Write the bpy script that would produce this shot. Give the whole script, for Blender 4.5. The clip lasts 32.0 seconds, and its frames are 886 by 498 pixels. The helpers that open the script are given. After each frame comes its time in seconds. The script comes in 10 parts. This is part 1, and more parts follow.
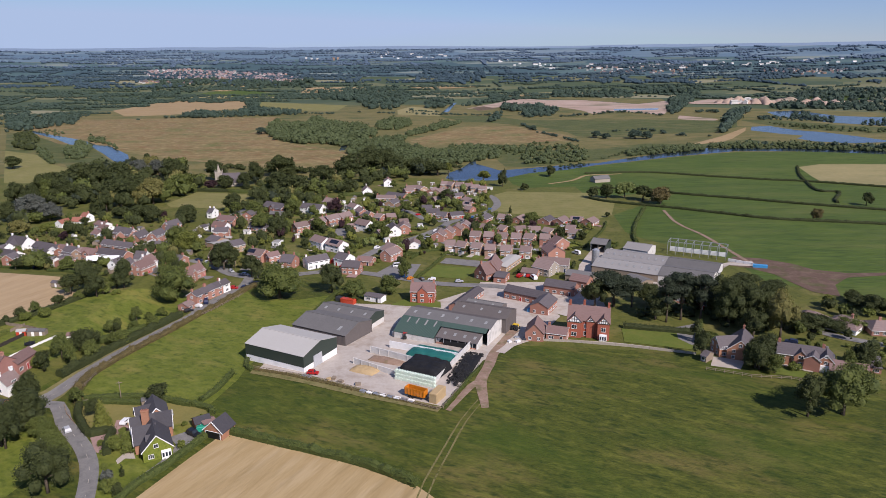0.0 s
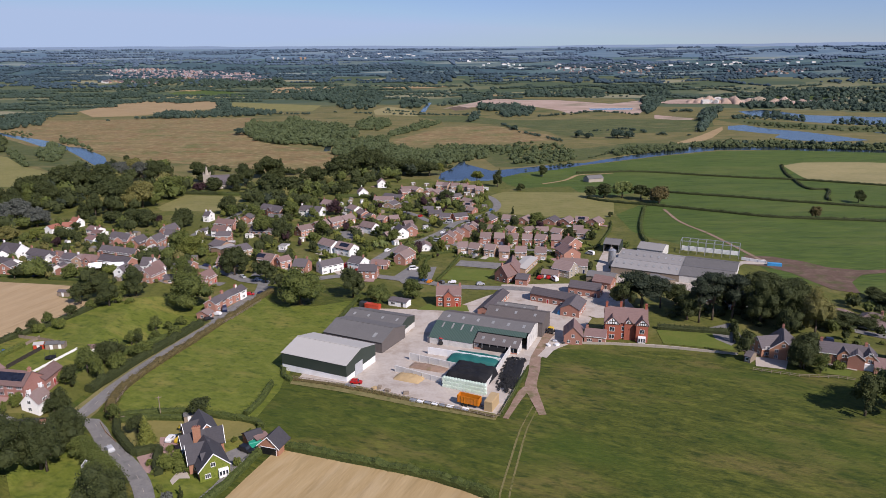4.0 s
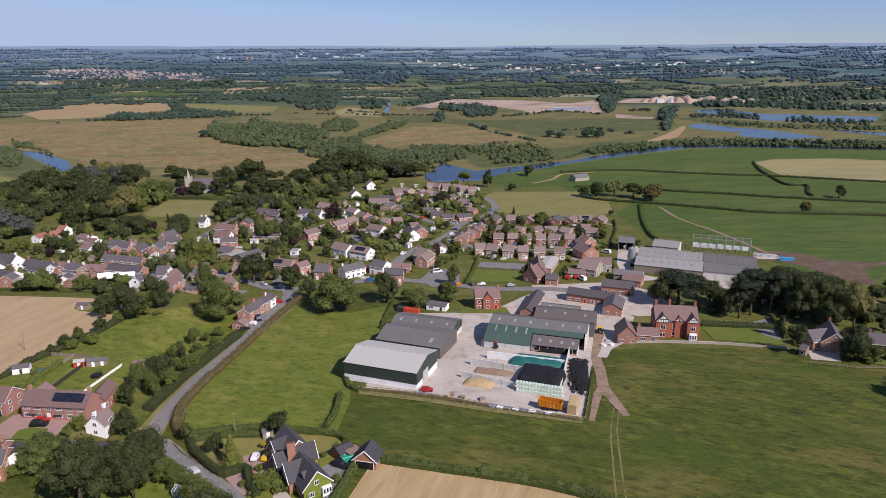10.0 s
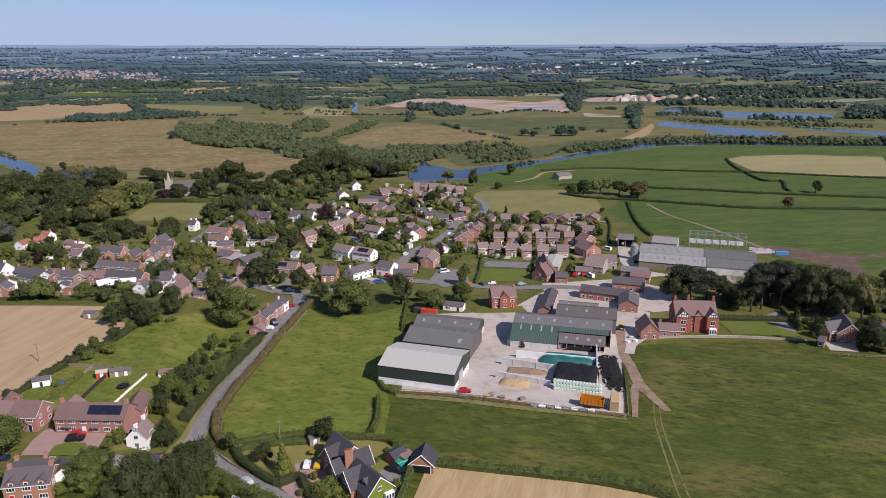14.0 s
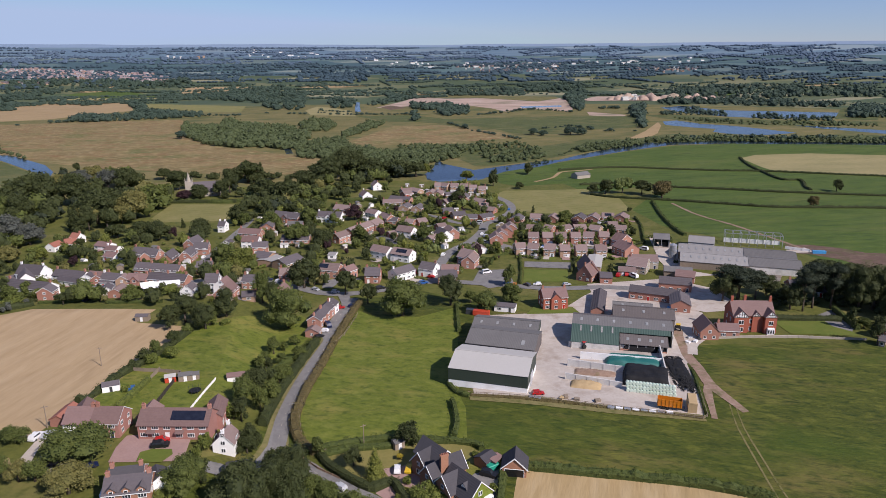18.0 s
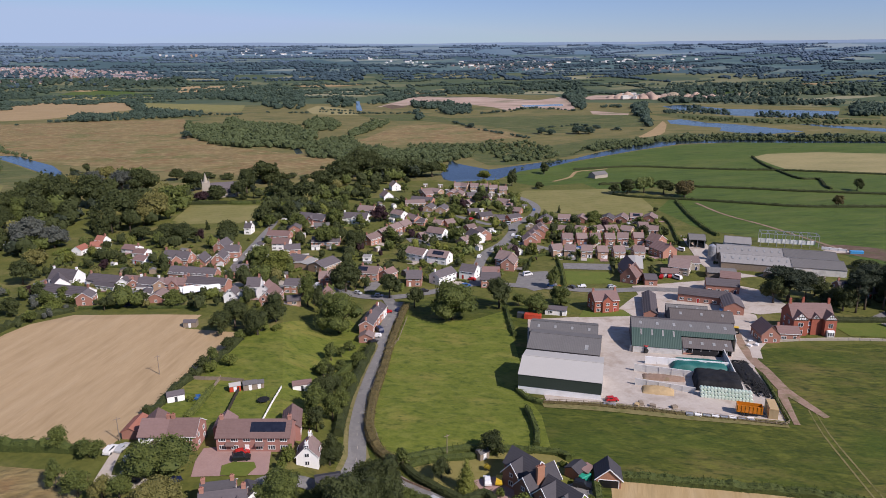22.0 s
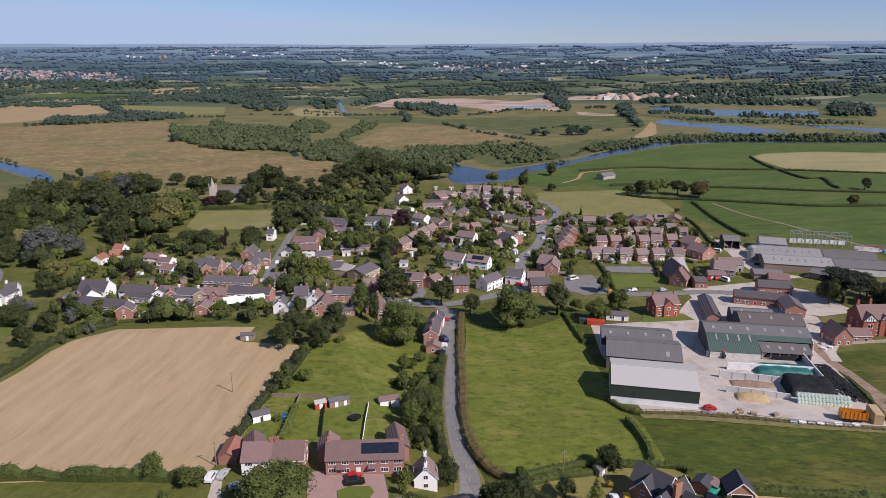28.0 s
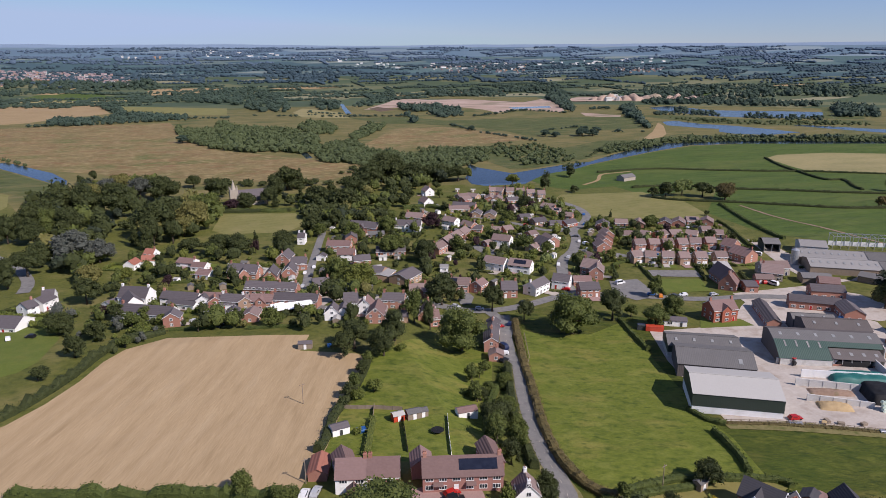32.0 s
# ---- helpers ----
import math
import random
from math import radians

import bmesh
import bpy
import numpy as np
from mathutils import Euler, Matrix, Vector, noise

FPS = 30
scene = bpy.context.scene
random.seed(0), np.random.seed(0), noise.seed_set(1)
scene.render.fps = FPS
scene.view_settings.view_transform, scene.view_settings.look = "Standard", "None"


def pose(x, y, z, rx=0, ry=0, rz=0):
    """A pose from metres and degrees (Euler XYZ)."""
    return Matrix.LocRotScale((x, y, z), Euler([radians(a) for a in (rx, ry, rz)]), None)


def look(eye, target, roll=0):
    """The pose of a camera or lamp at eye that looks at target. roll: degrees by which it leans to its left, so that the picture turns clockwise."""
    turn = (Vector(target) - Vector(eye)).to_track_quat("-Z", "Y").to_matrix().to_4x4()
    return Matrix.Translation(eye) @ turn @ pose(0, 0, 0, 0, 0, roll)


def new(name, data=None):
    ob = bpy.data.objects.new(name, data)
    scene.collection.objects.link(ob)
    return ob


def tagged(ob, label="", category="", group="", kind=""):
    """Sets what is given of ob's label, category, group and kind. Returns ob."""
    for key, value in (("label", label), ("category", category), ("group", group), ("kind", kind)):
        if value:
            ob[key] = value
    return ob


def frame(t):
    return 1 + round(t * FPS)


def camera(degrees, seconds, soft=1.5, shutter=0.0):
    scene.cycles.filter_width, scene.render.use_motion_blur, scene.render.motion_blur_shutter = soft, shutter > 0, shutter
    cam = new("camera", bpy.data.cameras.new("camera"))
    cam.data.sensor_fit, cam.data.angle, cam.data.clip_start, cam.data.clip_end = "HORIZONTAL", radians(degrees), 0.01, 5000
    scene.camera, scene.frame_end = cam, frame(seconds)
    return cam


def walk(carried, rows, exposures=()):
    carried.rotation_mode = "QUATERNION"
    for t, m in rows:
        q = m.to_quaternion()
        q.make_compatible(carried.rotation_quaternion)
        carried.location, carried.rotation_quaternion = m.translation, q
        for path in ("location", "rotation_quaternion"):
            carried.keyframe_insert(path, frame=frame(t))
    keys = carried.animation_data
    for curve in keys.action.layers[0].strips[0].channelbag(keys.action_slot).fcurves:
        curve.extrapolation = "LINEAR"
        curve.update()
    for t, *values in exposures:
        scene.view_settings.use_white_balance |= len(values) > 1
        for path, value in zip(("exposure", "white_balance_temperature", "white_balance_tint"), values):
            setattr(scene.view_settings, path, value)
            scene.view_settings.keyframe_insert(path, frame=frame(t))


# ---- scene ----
cam = camera(66.0, 32.0, soft=0.7)
PATH = [
    (0, 17.33, -5.22, 108.67, 74.109, 0.410, -0.074),
    (0.5, 14.12, -4.37, 108.62, 74.113, 0.420, -0.409),
    (1, 10.89, -3.50, 108.56, 74.098, 0.397, -0.659),
    (1.5, 7.60, -2.56, 108.51, 74.097, 0.373, -0.912),
    (2, 4.26, -1.62, 108.44, 74.087, 0.328, -1.174),
    (2.5, 0.86, -0.74, 108.39, 74.077, 0.288, -1.445),
    (3, -2.56, 0.09, 108.37, 74.077, 0.317, -1.806),
    (3.5, -5.93, 0.83, 108.38, 74.081, 0.297, -2.402),
    (5.5, -19.56, 3.38, 108.58, 74.095, 0.285, -4.705),
    (6, -23.06, 4.10, 108.60, 74.084, 0.250, -5.186),
    (6.5, -26.64, 4.84, 108.62, 74.083, 0.242, -5.485),
    (7, -30.14, 5.58, 108.61, 74.080, 0.233, -5.640),
    (7.5, -33.52, 6.31, 108.59, 74.079, 0.234, -5.855),
    (8, -36.74, 7.01, 108.55, 74.073, 0.223, -6.146),
    (8.5, -39.83, 7.71, 108.49, 74.082, 0.193, -6.570),
    (9, -42.83, 8.37, 108.43, 74.075, 0.204, -7.003),
    (9.5, -45.81, 8.99, 108.37, 74.075, 0.194, -7.357),
    (10, -48.80, 9.54, 108.33, 74.087, 0.209, -7.670),
    (10.5, -51.80, 10.12, 108.30, 74.083, 0.227, -7.976),
    (11, -54.80, 10.76, 108.28, 74.068, 0.198, -8.330),
    (11.5, -57.75, 11.39, 108.26, 74.055, 0.232, -8.717),
    (12, -60.68, 12.04, 108.25, 74.052, 0.217, -9.116),
    (12.5, -63.61, 12.73, 108.24, 74.043, 0.218, -9.535),
    (13, -66.61, 13.48, 108.23, 74.030, 0.232, -10.009),
    (13.5, -69.66, 14.24, 108.24, 74.027, 0.213, -10.644),
    (15.5, -82.01, 17.15, 108.55, 74.016, 0.211, -11.953),
    (16, -85.15, 17.91, 108.58, 74.005, 0.220, -11.947),
    (16.5, -88.36, 18.80, 108.63, 73.991, 0.212, -11.958),
    (17, -91.53, 19.73, 108.70, 73.984, 0.222, -11.952),
    (17.5, -94.60, 20.71, 108.75, 73.979, 0.221, -11.955),
    (18, -97.63, 21.75, 108.78, 73.951, 0.241, -11.933),
    (18.5, -100.66, 22.89, 108.82, 73.941, 0.251, -11.923),
    (19, -103.68, 24.13, 108.84, 73.928, 0.267, -11.923),
    (19.5, -106.64, 25.44, 108.89, 73.911, 0.256, -11.905),
    (20, -109.52, 26.76, 108.95, 73.889, 0.250, -11.967),
    (20.5, -112.43, 28.08, 109.06, 73.867, 0.262, -12.180),
    (21, -115.43, 29.35, 109.15, 73.842, 0.251, -12.430),
    (21.5, -118.40, 30.71, 109.21, 73.840, 0.240, -12.670),
    (22, -121.38, 32.18, 109.24, 73.835, 0.241, -12.785),
    (22.5, -124.33, 33.79, 109.24, 73.840, 0.242, -12.794),
    (23, -127.13, 35.42, 109.22, 73.856, 0.268, -12.806),
    (23.5, -129.93, 36.99, 109.18, 73.858, 0.293, -12.917),
    (24, -132.73, 38.48, 109.14, 73.885, 0.267, -13.092),
    (24.5, -135.56, 39.85, 109.10, 73.894, 0.263, -13.334),
    (25, -138.39, 41.10, 109.07, 73.913, 0.247, -13.702),
    (25.5, -141.25, 42.39, 109.04, 73.918, 0.246, -14.042),
    (27.5, -152.78, 48.14, 108.89, 73.923, 0.195, -15.176),
    (28, -155.62, 49.73, 108.88, 73.927, 0.212, -15.481),
    (28.5, -158.41, 51.35, 108.89, 73.934, 0.207, -15.758),
    (29, -161.24, 52.97, 108.91, 73.942, 0.206, -16.051),
    (29.5, -164.16, 54.62, 108.97, 73.954, 0.187, -16.181),
    (30, -167.06, 56.21, 109.00, 73.956, 0.189, -16.157),
    (30.5, -169.97, 57.86, 109.04, 73.960, 0.197, -16.126),
    (31, -172.82, 59.49, 109.05, 73.956, 0.167, -16.084),
    (31.5, -175.75, 61.18, 109.06, 73.965, 0.185, -16.079),
    (32, -178.69, 62.78, 109.05, 73.984, 0.190, -16.171),
]
walk(cam, [(t, pose(x, y, z, a, b, c)) for t, x, y, z, a, b, c in PATH], exposures=((0.0, 0.08, 6230, 22), (32.0, 0.08, 6230, 22)))

# world, sun and exposure
SUN_DIR = Vector((0.60, -0.80, 0.86)).normalized()      # towards the sun
sky_world = bpy.data.worlds.new("sky")
scene.world = sky_world
sky_world.use_nodes = True
wn = sky_world.node_tree.nodes
wl = sky_world.node_tree.links
sky_tex = wn.new("ShaderNodeTexSky")
sky_tex.sky_type = 'NISHITA'
sky_tex.sun_disc = False
sky_tex.sun_elevation = math.asin(SUN_DIR.z)
sky_tex.sun_rotation = math.atan2(SUN_DIR.x, SUN_DIR.y)
sky_tex.altitude = 100
sky_tex.air_density, sky_tex.dust_density, sky_tex.ozone_density = 1.0, 0.0, 4.0
sky_mix = wn.new("ShaderNodeMix")
sky_mix.data_type, sky_mix.blend_type = 'RGBA', 'MULTIPLY'
sky_mix.inputs[0].default_value = 1.0
sky_mix.inputs[7].default_value = (0.79, 0.92, 1.22, 1)
wl.new(sky_tex.outputs[0], sky_mix.inputs[6])
# thin even summer haze over the clear sky
sky_haze = wn.new("ShaderNodeMix")
sky_haze.data_type = 'RGBA'
sky_haze.inputs[0].default_value = 0.18
sky_haze.inputs[7].default_value = (5.5, 7.25, 9.5, 1)
sky_cap = wn.new("ShaderNodeMix")
sky_cap.data_type, sky_cap.blend_type = 'RGBA', 'DARKEN'
sky_cap.inputs[0].default_value = 1.0
sky_cap.inputs[7].default_value = (5.5, 7.25, 9.5, 1)
wl.new(sky_mix.outputs[2], sky_haze.inputs[6])
wl.new(sky_haze.outputs[2], sky_cap.inputs[6])
wl.new(sky_cap.outputs[2], wn["Background"].inputs[0])
wn["Background"].inputs[1].default_value = 0.070
sun_data = bpy.data.lights.new("sun", 'SUN')
sun_data.energy, sun_data.angle, sun_data.color = 5.15, radians(0.55), (1.0, 0.94, 0.83)
sun = new("sun", sun_data)
sun.matrix_world = look(SUN_DIR * 500, (0, 0, 0))
scene.view_settings.exposure = 0.0


# ---- ground height ----
GROUND_Y = (-500, 205, 250, 300, 450, 650, 900, 6000)
GROUND_Z = (4, 3.8, 1.8, 0.6, -2.6, -7.5, -5.5, -5.5)


RISE_CUTS = (((-110, 0, 0), (1, 0, 0)), ((-128, 0, 0), (1, 0, 0)), ((0, 315, 0), (0, 1, 0)), ((0, 385, 0), (0, 1, 0)), ((-110, 385, 0), (70, -18, 0)))


def west_rise(x, y):
    """The low rise on which the houses west of the lane stand."""
    return 5.0 * max(0.0, min(1.0, (-110 - x) / 18, (385 - y) / 70))


def cut_on_rise(bm):
    """Edges along the foot and the brow of the rise, so that ground and covers bend alike."""
    for co, no in RISE_CUTS:
        bmesh.ops.bisect_plane(bm, geom=bm.verts[:] + bm.edges[:] + bm.faces[:], plane_co=co, plane_no=Vector(no).normalized())


def ground_z(x, y):
    r = math.hypot(x + 80, y)
    # Beyond 2000 m the ground is raised so its rim fits the camera's horizon.
    far = 0.0 if r < 2000 else 150 * ((r - 2000) / 2800) ** 1.35
    return float(np.interp(y, GROUND_Y, GROUND_Z)) + far + west_rise(x, y)


# ---- materials ----
def material(name, dark, light, size=1.0, fine=0.0, rough=0.9, bump=0.0, metal=0.0, contrast=0.5, per_object=0.0, per_island=0.0,
             bands=None, stains=None, stretch=(1, 1, 1), world_space=False, translucent=0.0):
    """A surface whose colour wanders between two tones at a coarse and a fine scale (metres), with relief and optional bands or stains."""
    m = bpy.data.materials.new(name)
    m.use_nodes = True
    n, l = m.node_tree.nodes, m.node_tree.links
    b = n["Principled BSDF"]
    b.inputs["Roughness"].default_value = rough
    b.inputs["Metallic"].default_value = metal
    b.inputs["Specular IOR Level"].default_value = 0.25 if rough > 0.6 else 0.5
    if world_space:
        vec = n.new("ShaderNodeNewGeometry").outputs["Position"]
    else:
        vec = n.new("ShaderNodeTexCoord").outputs["Object"]
    mp = n.new("ShaderNodeMapping")
    mp.inputs["Scale"].default_value = stretch
    l.new(vec, mp.inputs[0])
    big = n.new("ShaderNodeTexNoise")
    big.inputs["Scale"].default_value = 1.0 / size
    big.inputs["Detail"].default_value = 5
    l.new(mp.outputs[0], big.inputs["Vector"])
    value = big.outputs[0]
    if fine:
        small = n.new("ShaderNodeTexNoise")
        small.inputs["Scale"].default_value = 1.0 / fine
        small.inputs["Detail"].default_value = 4
        l.new(mp.outputs[0], small.inputs["Vector"])
        mx = n.new("ShaderNodeMix")
        mx.inputs[0].default_value = 0.55
        l.new(value, mx.inputs[2])
        l.new(small.outputs[0], mx.inputs[3])
        value = mx.outputs[0]
    ramp = n.new("ShaderNodeMapRange")
    ramp.inputs[1].default_value, ramp.inputs[2].default_value = 0.5 - contrast / 2.6, 0.5 + contrast / 2.6
    l.new(value, ramp.inputs[0])
    value = ramp.outputs[0]
    for amount, node, out in ((per_object, "ShaderNodeObjectInfo", "Random"), (per_island, "ShaderNodeNewGeometry", "Random Per Island")):
        if amount:
            info = n.new(node)
            mx = n.new("ShaderNodeMix")
            mx.inputs[0].default_value = amount
            l.new(value, mx.inputs[2])
            l.new(info.outputs[out], mx.inputs[3])
            value = mx.outputs[0]
    col = n.new("ShaderNodeMix")
    col.data_type = 'RGBA'
    col.inputs[6].default_value = (*dark, 1)
    col.inputs[7].default_value = (*light, 1)
    l.new(value, col.inputs[0])
    colour = col.outputs[2]
    for tone, spread, amount in (stains if isinstance(stains, list) else [stains] if stains else []):
        st = n.new("ShaderNodeTexNoise")
        st.inputs["Scale"].default_value = 1.0 / spread
        st.inputs["Detail"].default_value = 6
        l.new(mp.outputs[0], st.inputs["Vector"])
        cut = n.new("ShaderNodeMapRange")
        cut.inputs[1].default_value, cut.inputs[2].default_value = 0.5, 0.72
        cut.inputs[4].default_value = amount
        l.new(st.outputs[0], cut.inputs[0])
        mx = n.new("ShaderNodeMix")
        mx.data_type = 'RGBA'
        l.new(cut.outputs[0], mx.inputs[0])
        l.new(colour, mx.inputs[6])
        mx.inputs[7].default_value = (*tone, 1)
        colour = mx.outputs[2]
    if bands:
        tone, width, turn, amount = bands
        rot = n.new("ShaderNodeMapping")
        rot.inputs["Rotation"].default_value = (0, 0, radians(turn))
        l.new(vec, rot.inputs[0])
        wv = n.new("ShaderNodeTexWave")
        wv.inputs["Scale"].default_value = 0.314 / width
        wv.inputs["Distortion"].default_value = 1.2
        wv.inputs["Detail"].default_value = 3
        l.new(rot.outputs[0], wv.inputs["Vector"])
        ml = n.new("ShaderNodeMath")
        ml.operation = 'MULTIPLY'
        ml.inputs[1].default_value = amount
        l.new(wv.outputs[1], ml.inputs[0])
        mx = n.new("ShaderNodeMix")
        mx.data_type = 'RGBA'
        l.new(ml.outputs[0], mx.inputs[0])
        l.new(colour, mx.inputs[6])
        mx.inputs[7].default_value = (*tone, 1)
        colour = mx.outputs[2]
    l.new(colour, b.inputs["Base Color"])
    if bump:
        bp = n.new("ShaderNodeBump")
        bp.inputs["Strength"].default_value = min(1.0, bump)
        bp.inputs["Distance"].default_value = bump * (fine or size) * 0.5
        l.new(value, bp.inputs["Height"])
        l.new(bp.outputs[0], b.inputs["Normal"])
    if translucent:
        tr = n.new("ShaderNodeBsdfTranslucent")
        l.new(colour, tr.inputs[0])
        ms = n.new("ShaderNodeMixShader")
        ms.inputs[0].default_value = translucent
        l.new(b.outputs[0], ms.inputs[1])
        l.new(tr.outputs[0], ms.inputs[2])
        l.new(ms.outputs[0], n["Material Output"].inputs[0])
    return m


def ribbed(name, tone, worn, pitch, rough=0.6, depth=0.04, axis=0, patches=4.0):
    """Corrugated sheet or tile courses: fine ridges across one axis of the object, with weathered patches."""
    m = material(name, tone, worn, size=patches, fine=0.6, rough=rough, contrast=0.9, per_object=0.5)
    n, l = m.node_tree.nodes, m.node_tree.links
    tc = n.new("ShaderNodeTexCoord")
    sp = n.new("ShaderNodeSeparateXYZ")
    l.new(tc.outputs["Object"], sp.inputs[0])
    ml = n.new("ShaderNodeMath")
    ml.operation = 'MULTIPLY'
    ml.inputs[1].default_value = 2 * math.pi / pitch
    l.new(sp.outputs[axis], ml.inputs[0])
    sn = n.new("ShaderNodeMath")
    sn.operation = 'SINE'
    l.new(ml.outputs[0], sn.inputs[0])
    bp = n.new("ShaderNodeBump")
    bp.inputs["Strength"].default_value = 0.6
    bp.inputs["Distance"].default_value = depth
    l.new(sn.outputs[0], bp.inputs["Height"])
    l.new(bp.outputs[0], n["Principled BSDF"].inputs["Normal"])
    return m


M = {}
M["grass"] = material("grass", (0.060, 0.070, 0.012), (0.130, 0.130, 0.026), size=10, fine=1.4, bump=0.6, contrast=0.7, stains=[((0.19, 0.155, 0.058), 20, 0.6), ((0.038, 0.056, 0.008), 3, 0.6)], world_space=True)
M["pasture"] = material("pasture", (0.028, 0.041, 0.0045), (0.089, 0.101, 0.0115), size=5, fine=0.6, bump=1.0, contrast=0.7, stains=[((0.190, 0.140, 0.046), 11, 0.62), ((0.125, 0.130, 0.020), 2.4, 0.7), ((0.016, 0.032, 0.003), 1.6, 0.85), ((0.045, 0.075, 0.006), 24, 0.7)], world_space=True)
M["paddock"] = material("paddock_grass", (0.060, 0.086, 0.008), (0.158, 0.176, 0.024), size=5, fine=0.7, bump=0.9, contrast=0.85, stains=[((0.23, 0.19, 0.05), 9, 0.55), ((0.040, 0.066, 0.007), 1.8, 0.8), ((0.19, 0.20, 0.04), 3, 0.5)], world_space=True)
M["lush"] = material("lush_grass", (0.036, 0.066, 0.009), (0.080, 0.118, 0.019), size=16, fine=1.8, bump=0.8, contrast=0.5, stains=[((0.125, 0.132, 0.036), 34, 0.65), ((0.028, 0.054, 0.008), 5, 0.75), ((0.100, 0.128, 0.024), 9, 0.6)], stretch=(0.28, 1, 1), bands=((0.060, 0.092, 0.012), 14, 96, 0.35), world_space=True)
M["lawn_dry"] = material("dry_lawn", (0.15, 0.135, 0.036), (0.225, 0.19, 0.062), size=5, fine=0.8, bump=0.4, contrast=0.8, stains=((0.10, 0.115, 0.03), 6, 0.5), world_space=True)
M["lawn"] = material("lawn", (0.072, 0.100, 0.013), (0.128, 0.154, 0.026), size=5, fine=0.8, bump=0.4, contrast=0.8, stains=((0.16, 0.15, 0.035), 6, 0.4), world_space=True)
M["dry"] = material("dry_meadow", (0.115, 0.088, 0.032), (0.262, 0.192, 0.084), size=22, fine=2.4, bump=0.8, contrast=0.5, stains=[((0.098, 0.112, 0.030), 38, 0.95), ((0.185, 0.100, 0.044), 13, 0.9), ((0.33, 0.258, 0.125), 6, 0.75)], stretch=(0.6, 1, 1), world_space=True)
M["tan"] = material("tan_field", (0.25, 0.175, 0.085), (0.34, 0.245, 0.125), size=40, fine=4, contrast=0.5, world_space=True)
M["cricket"] = material("mown_field", (0.125, 0.125, 0.034), (0.215, 0.19, 0.066), size=20, fine=2.5, contrast=0.55, bands=((0.19, 0.18, 0.06), 8, 80, 0.5), stains=((0.24, 0.20, 0.085), 12, 0.6), world_space=True)
M["stubble"] = material("stubble", (0.27, 0.19, 0.085), (0.43, 0.31, 0.155), size=4, fine=0.6, bump=0.6, contrast=1.0, bands=((0.47, 0.36, 0.20), 6.0, 28, 0.2), stains=[((0.21, 0.15, 0.065), 2.5, 0.6), ((0.48, 0.37, 0.22), 3, 0.5)], world_space=True)
M["straw_field"] = material("dull_straw_field", (0.20, 0.18, 0.075), (0.30, 0.25, 0.115), size=25, fine=2.0, contrast=0.55, stains=((0.12, 0.135, 0.045), 30, 0.4), stretch=(0.4, 1, 1), world_space=True)
M["wheat"] = material("ripe_wheat", (0.30, 0.21, 0.11), (0.46, 0.335, 0.192), size=3.5, fine=0.5, bump=0.6, contrast=0.9, bands=((0.27, 0.185, 0.095), 6.0, -160, 0.15), stains=[((0.25, 0.172, 0.088), 2.0, 0.55), ((0.49, 0.37, 0.225), 4, 0.4)], world_space=True)
# crops and mown grass: tones drawn out along the working direction
for crop, turn, drawn in (("wheat", -160, 7), ("stubble", 28, 7), ("pasture", -63, 2.4), ("paddock", -63, 1.6)):
    for node in M[crop].node_tree.nodes:
        if node.type == 'MAPPING' and abs(node.inputs["Rotation"].default_value[2]) < 1e-6:
            node.vector_type = 'TEXTURE'
            node.inputs["Rotation"].default_value = (0, 0, -radians(turn + 90))
            node.inputs["Scale"].default_value = (drawn, 1, 1)
M["scrub"] = material("rough_meadow", (0.085, 0.088, 0.024), (0.18, 0.150, 0.056), size=26, fine=3.0, bump=0.6, contrast=0.6, stains=[((0.048, 0.072, 0.020), 40, 0.85), ((0.23, 0.175, 0.075), 16, 0.6)], stretch=(0.5, 1, 1), world_space=True)
M["rough"] = material("rough_green_bank", (0.048, 0.066, 0.018), (0.110, 0.118, 0.038), size=18, fine=2.6, bump=0.7, contrast=0.6, stains=[((0.165, 0.140, 0.055), 22, 0.7), ((0.036, 0.054, 0.015), 9, 0.8)], stretch=(0.6, 1, 1), world_space=True)
M["silt_water"] = material("silty_pool_water", (0.16, 0.20, 0.22), (0.24, 0.28, 0.29), size=20, rough=0.2, world_space=True)
M["earth"] = material("red_earth", (0.080, 0.050, 0.034), (0.150, 0.098, 0.070), size=12, fine=1.5, bump=0.4, contrast=0.9, stains=[((0.06, 0.075, 0.016), 10, 0.85), ((0.20, 0.14, 0.10), 6, 0.5)], world_space=True)
M["track"] = material("dirt_track", (0.185, 0.120, 0.082), (0.31, 0.215, 0.158), size=4, fine=0.6, bump=0.4, contrast=0.9, stains=[((0.08, 0.09, 0.02), 3, 0.7), ((0.36, 0.27, 0.21), 2, 0.5)], world_space=True)
M["wheelmark"] = material("worn_wheel_track", (0.12, 0.110, 0.036), (0.215, 0.180, 0.078), size=2.5, fine=0.5, contrast=0.9, stains=[((0.055, 0.066, 0.007), 1.6, 0.8), ((0.050, 0.064, 0.006), 9, 0.7)], world_space=True)
M["concrete"] = material("yard_concrete", (0.33, 0.285, 0.242), (0.51, 0.452, 0.395), size=8, fine=0.8, rough=0.85, contrast=0.95, stains=[((0.245, 0.185, 0.135), 6, 0.65), ((0.52, 0.48, 0.43), 2.5, 0.4)], world_space=True)
M["asphalt"] = material("asphalt", (0.135, 0.130, 0.124), (0.225, 0.215, 0.203), size=5, fine=0.5, contrast=0.95, stains=[((0.10, 0.098, 0.095), 3, 0.6), ((0.27, 0.25, 0.22), 2, 0.4)], world_space=True)
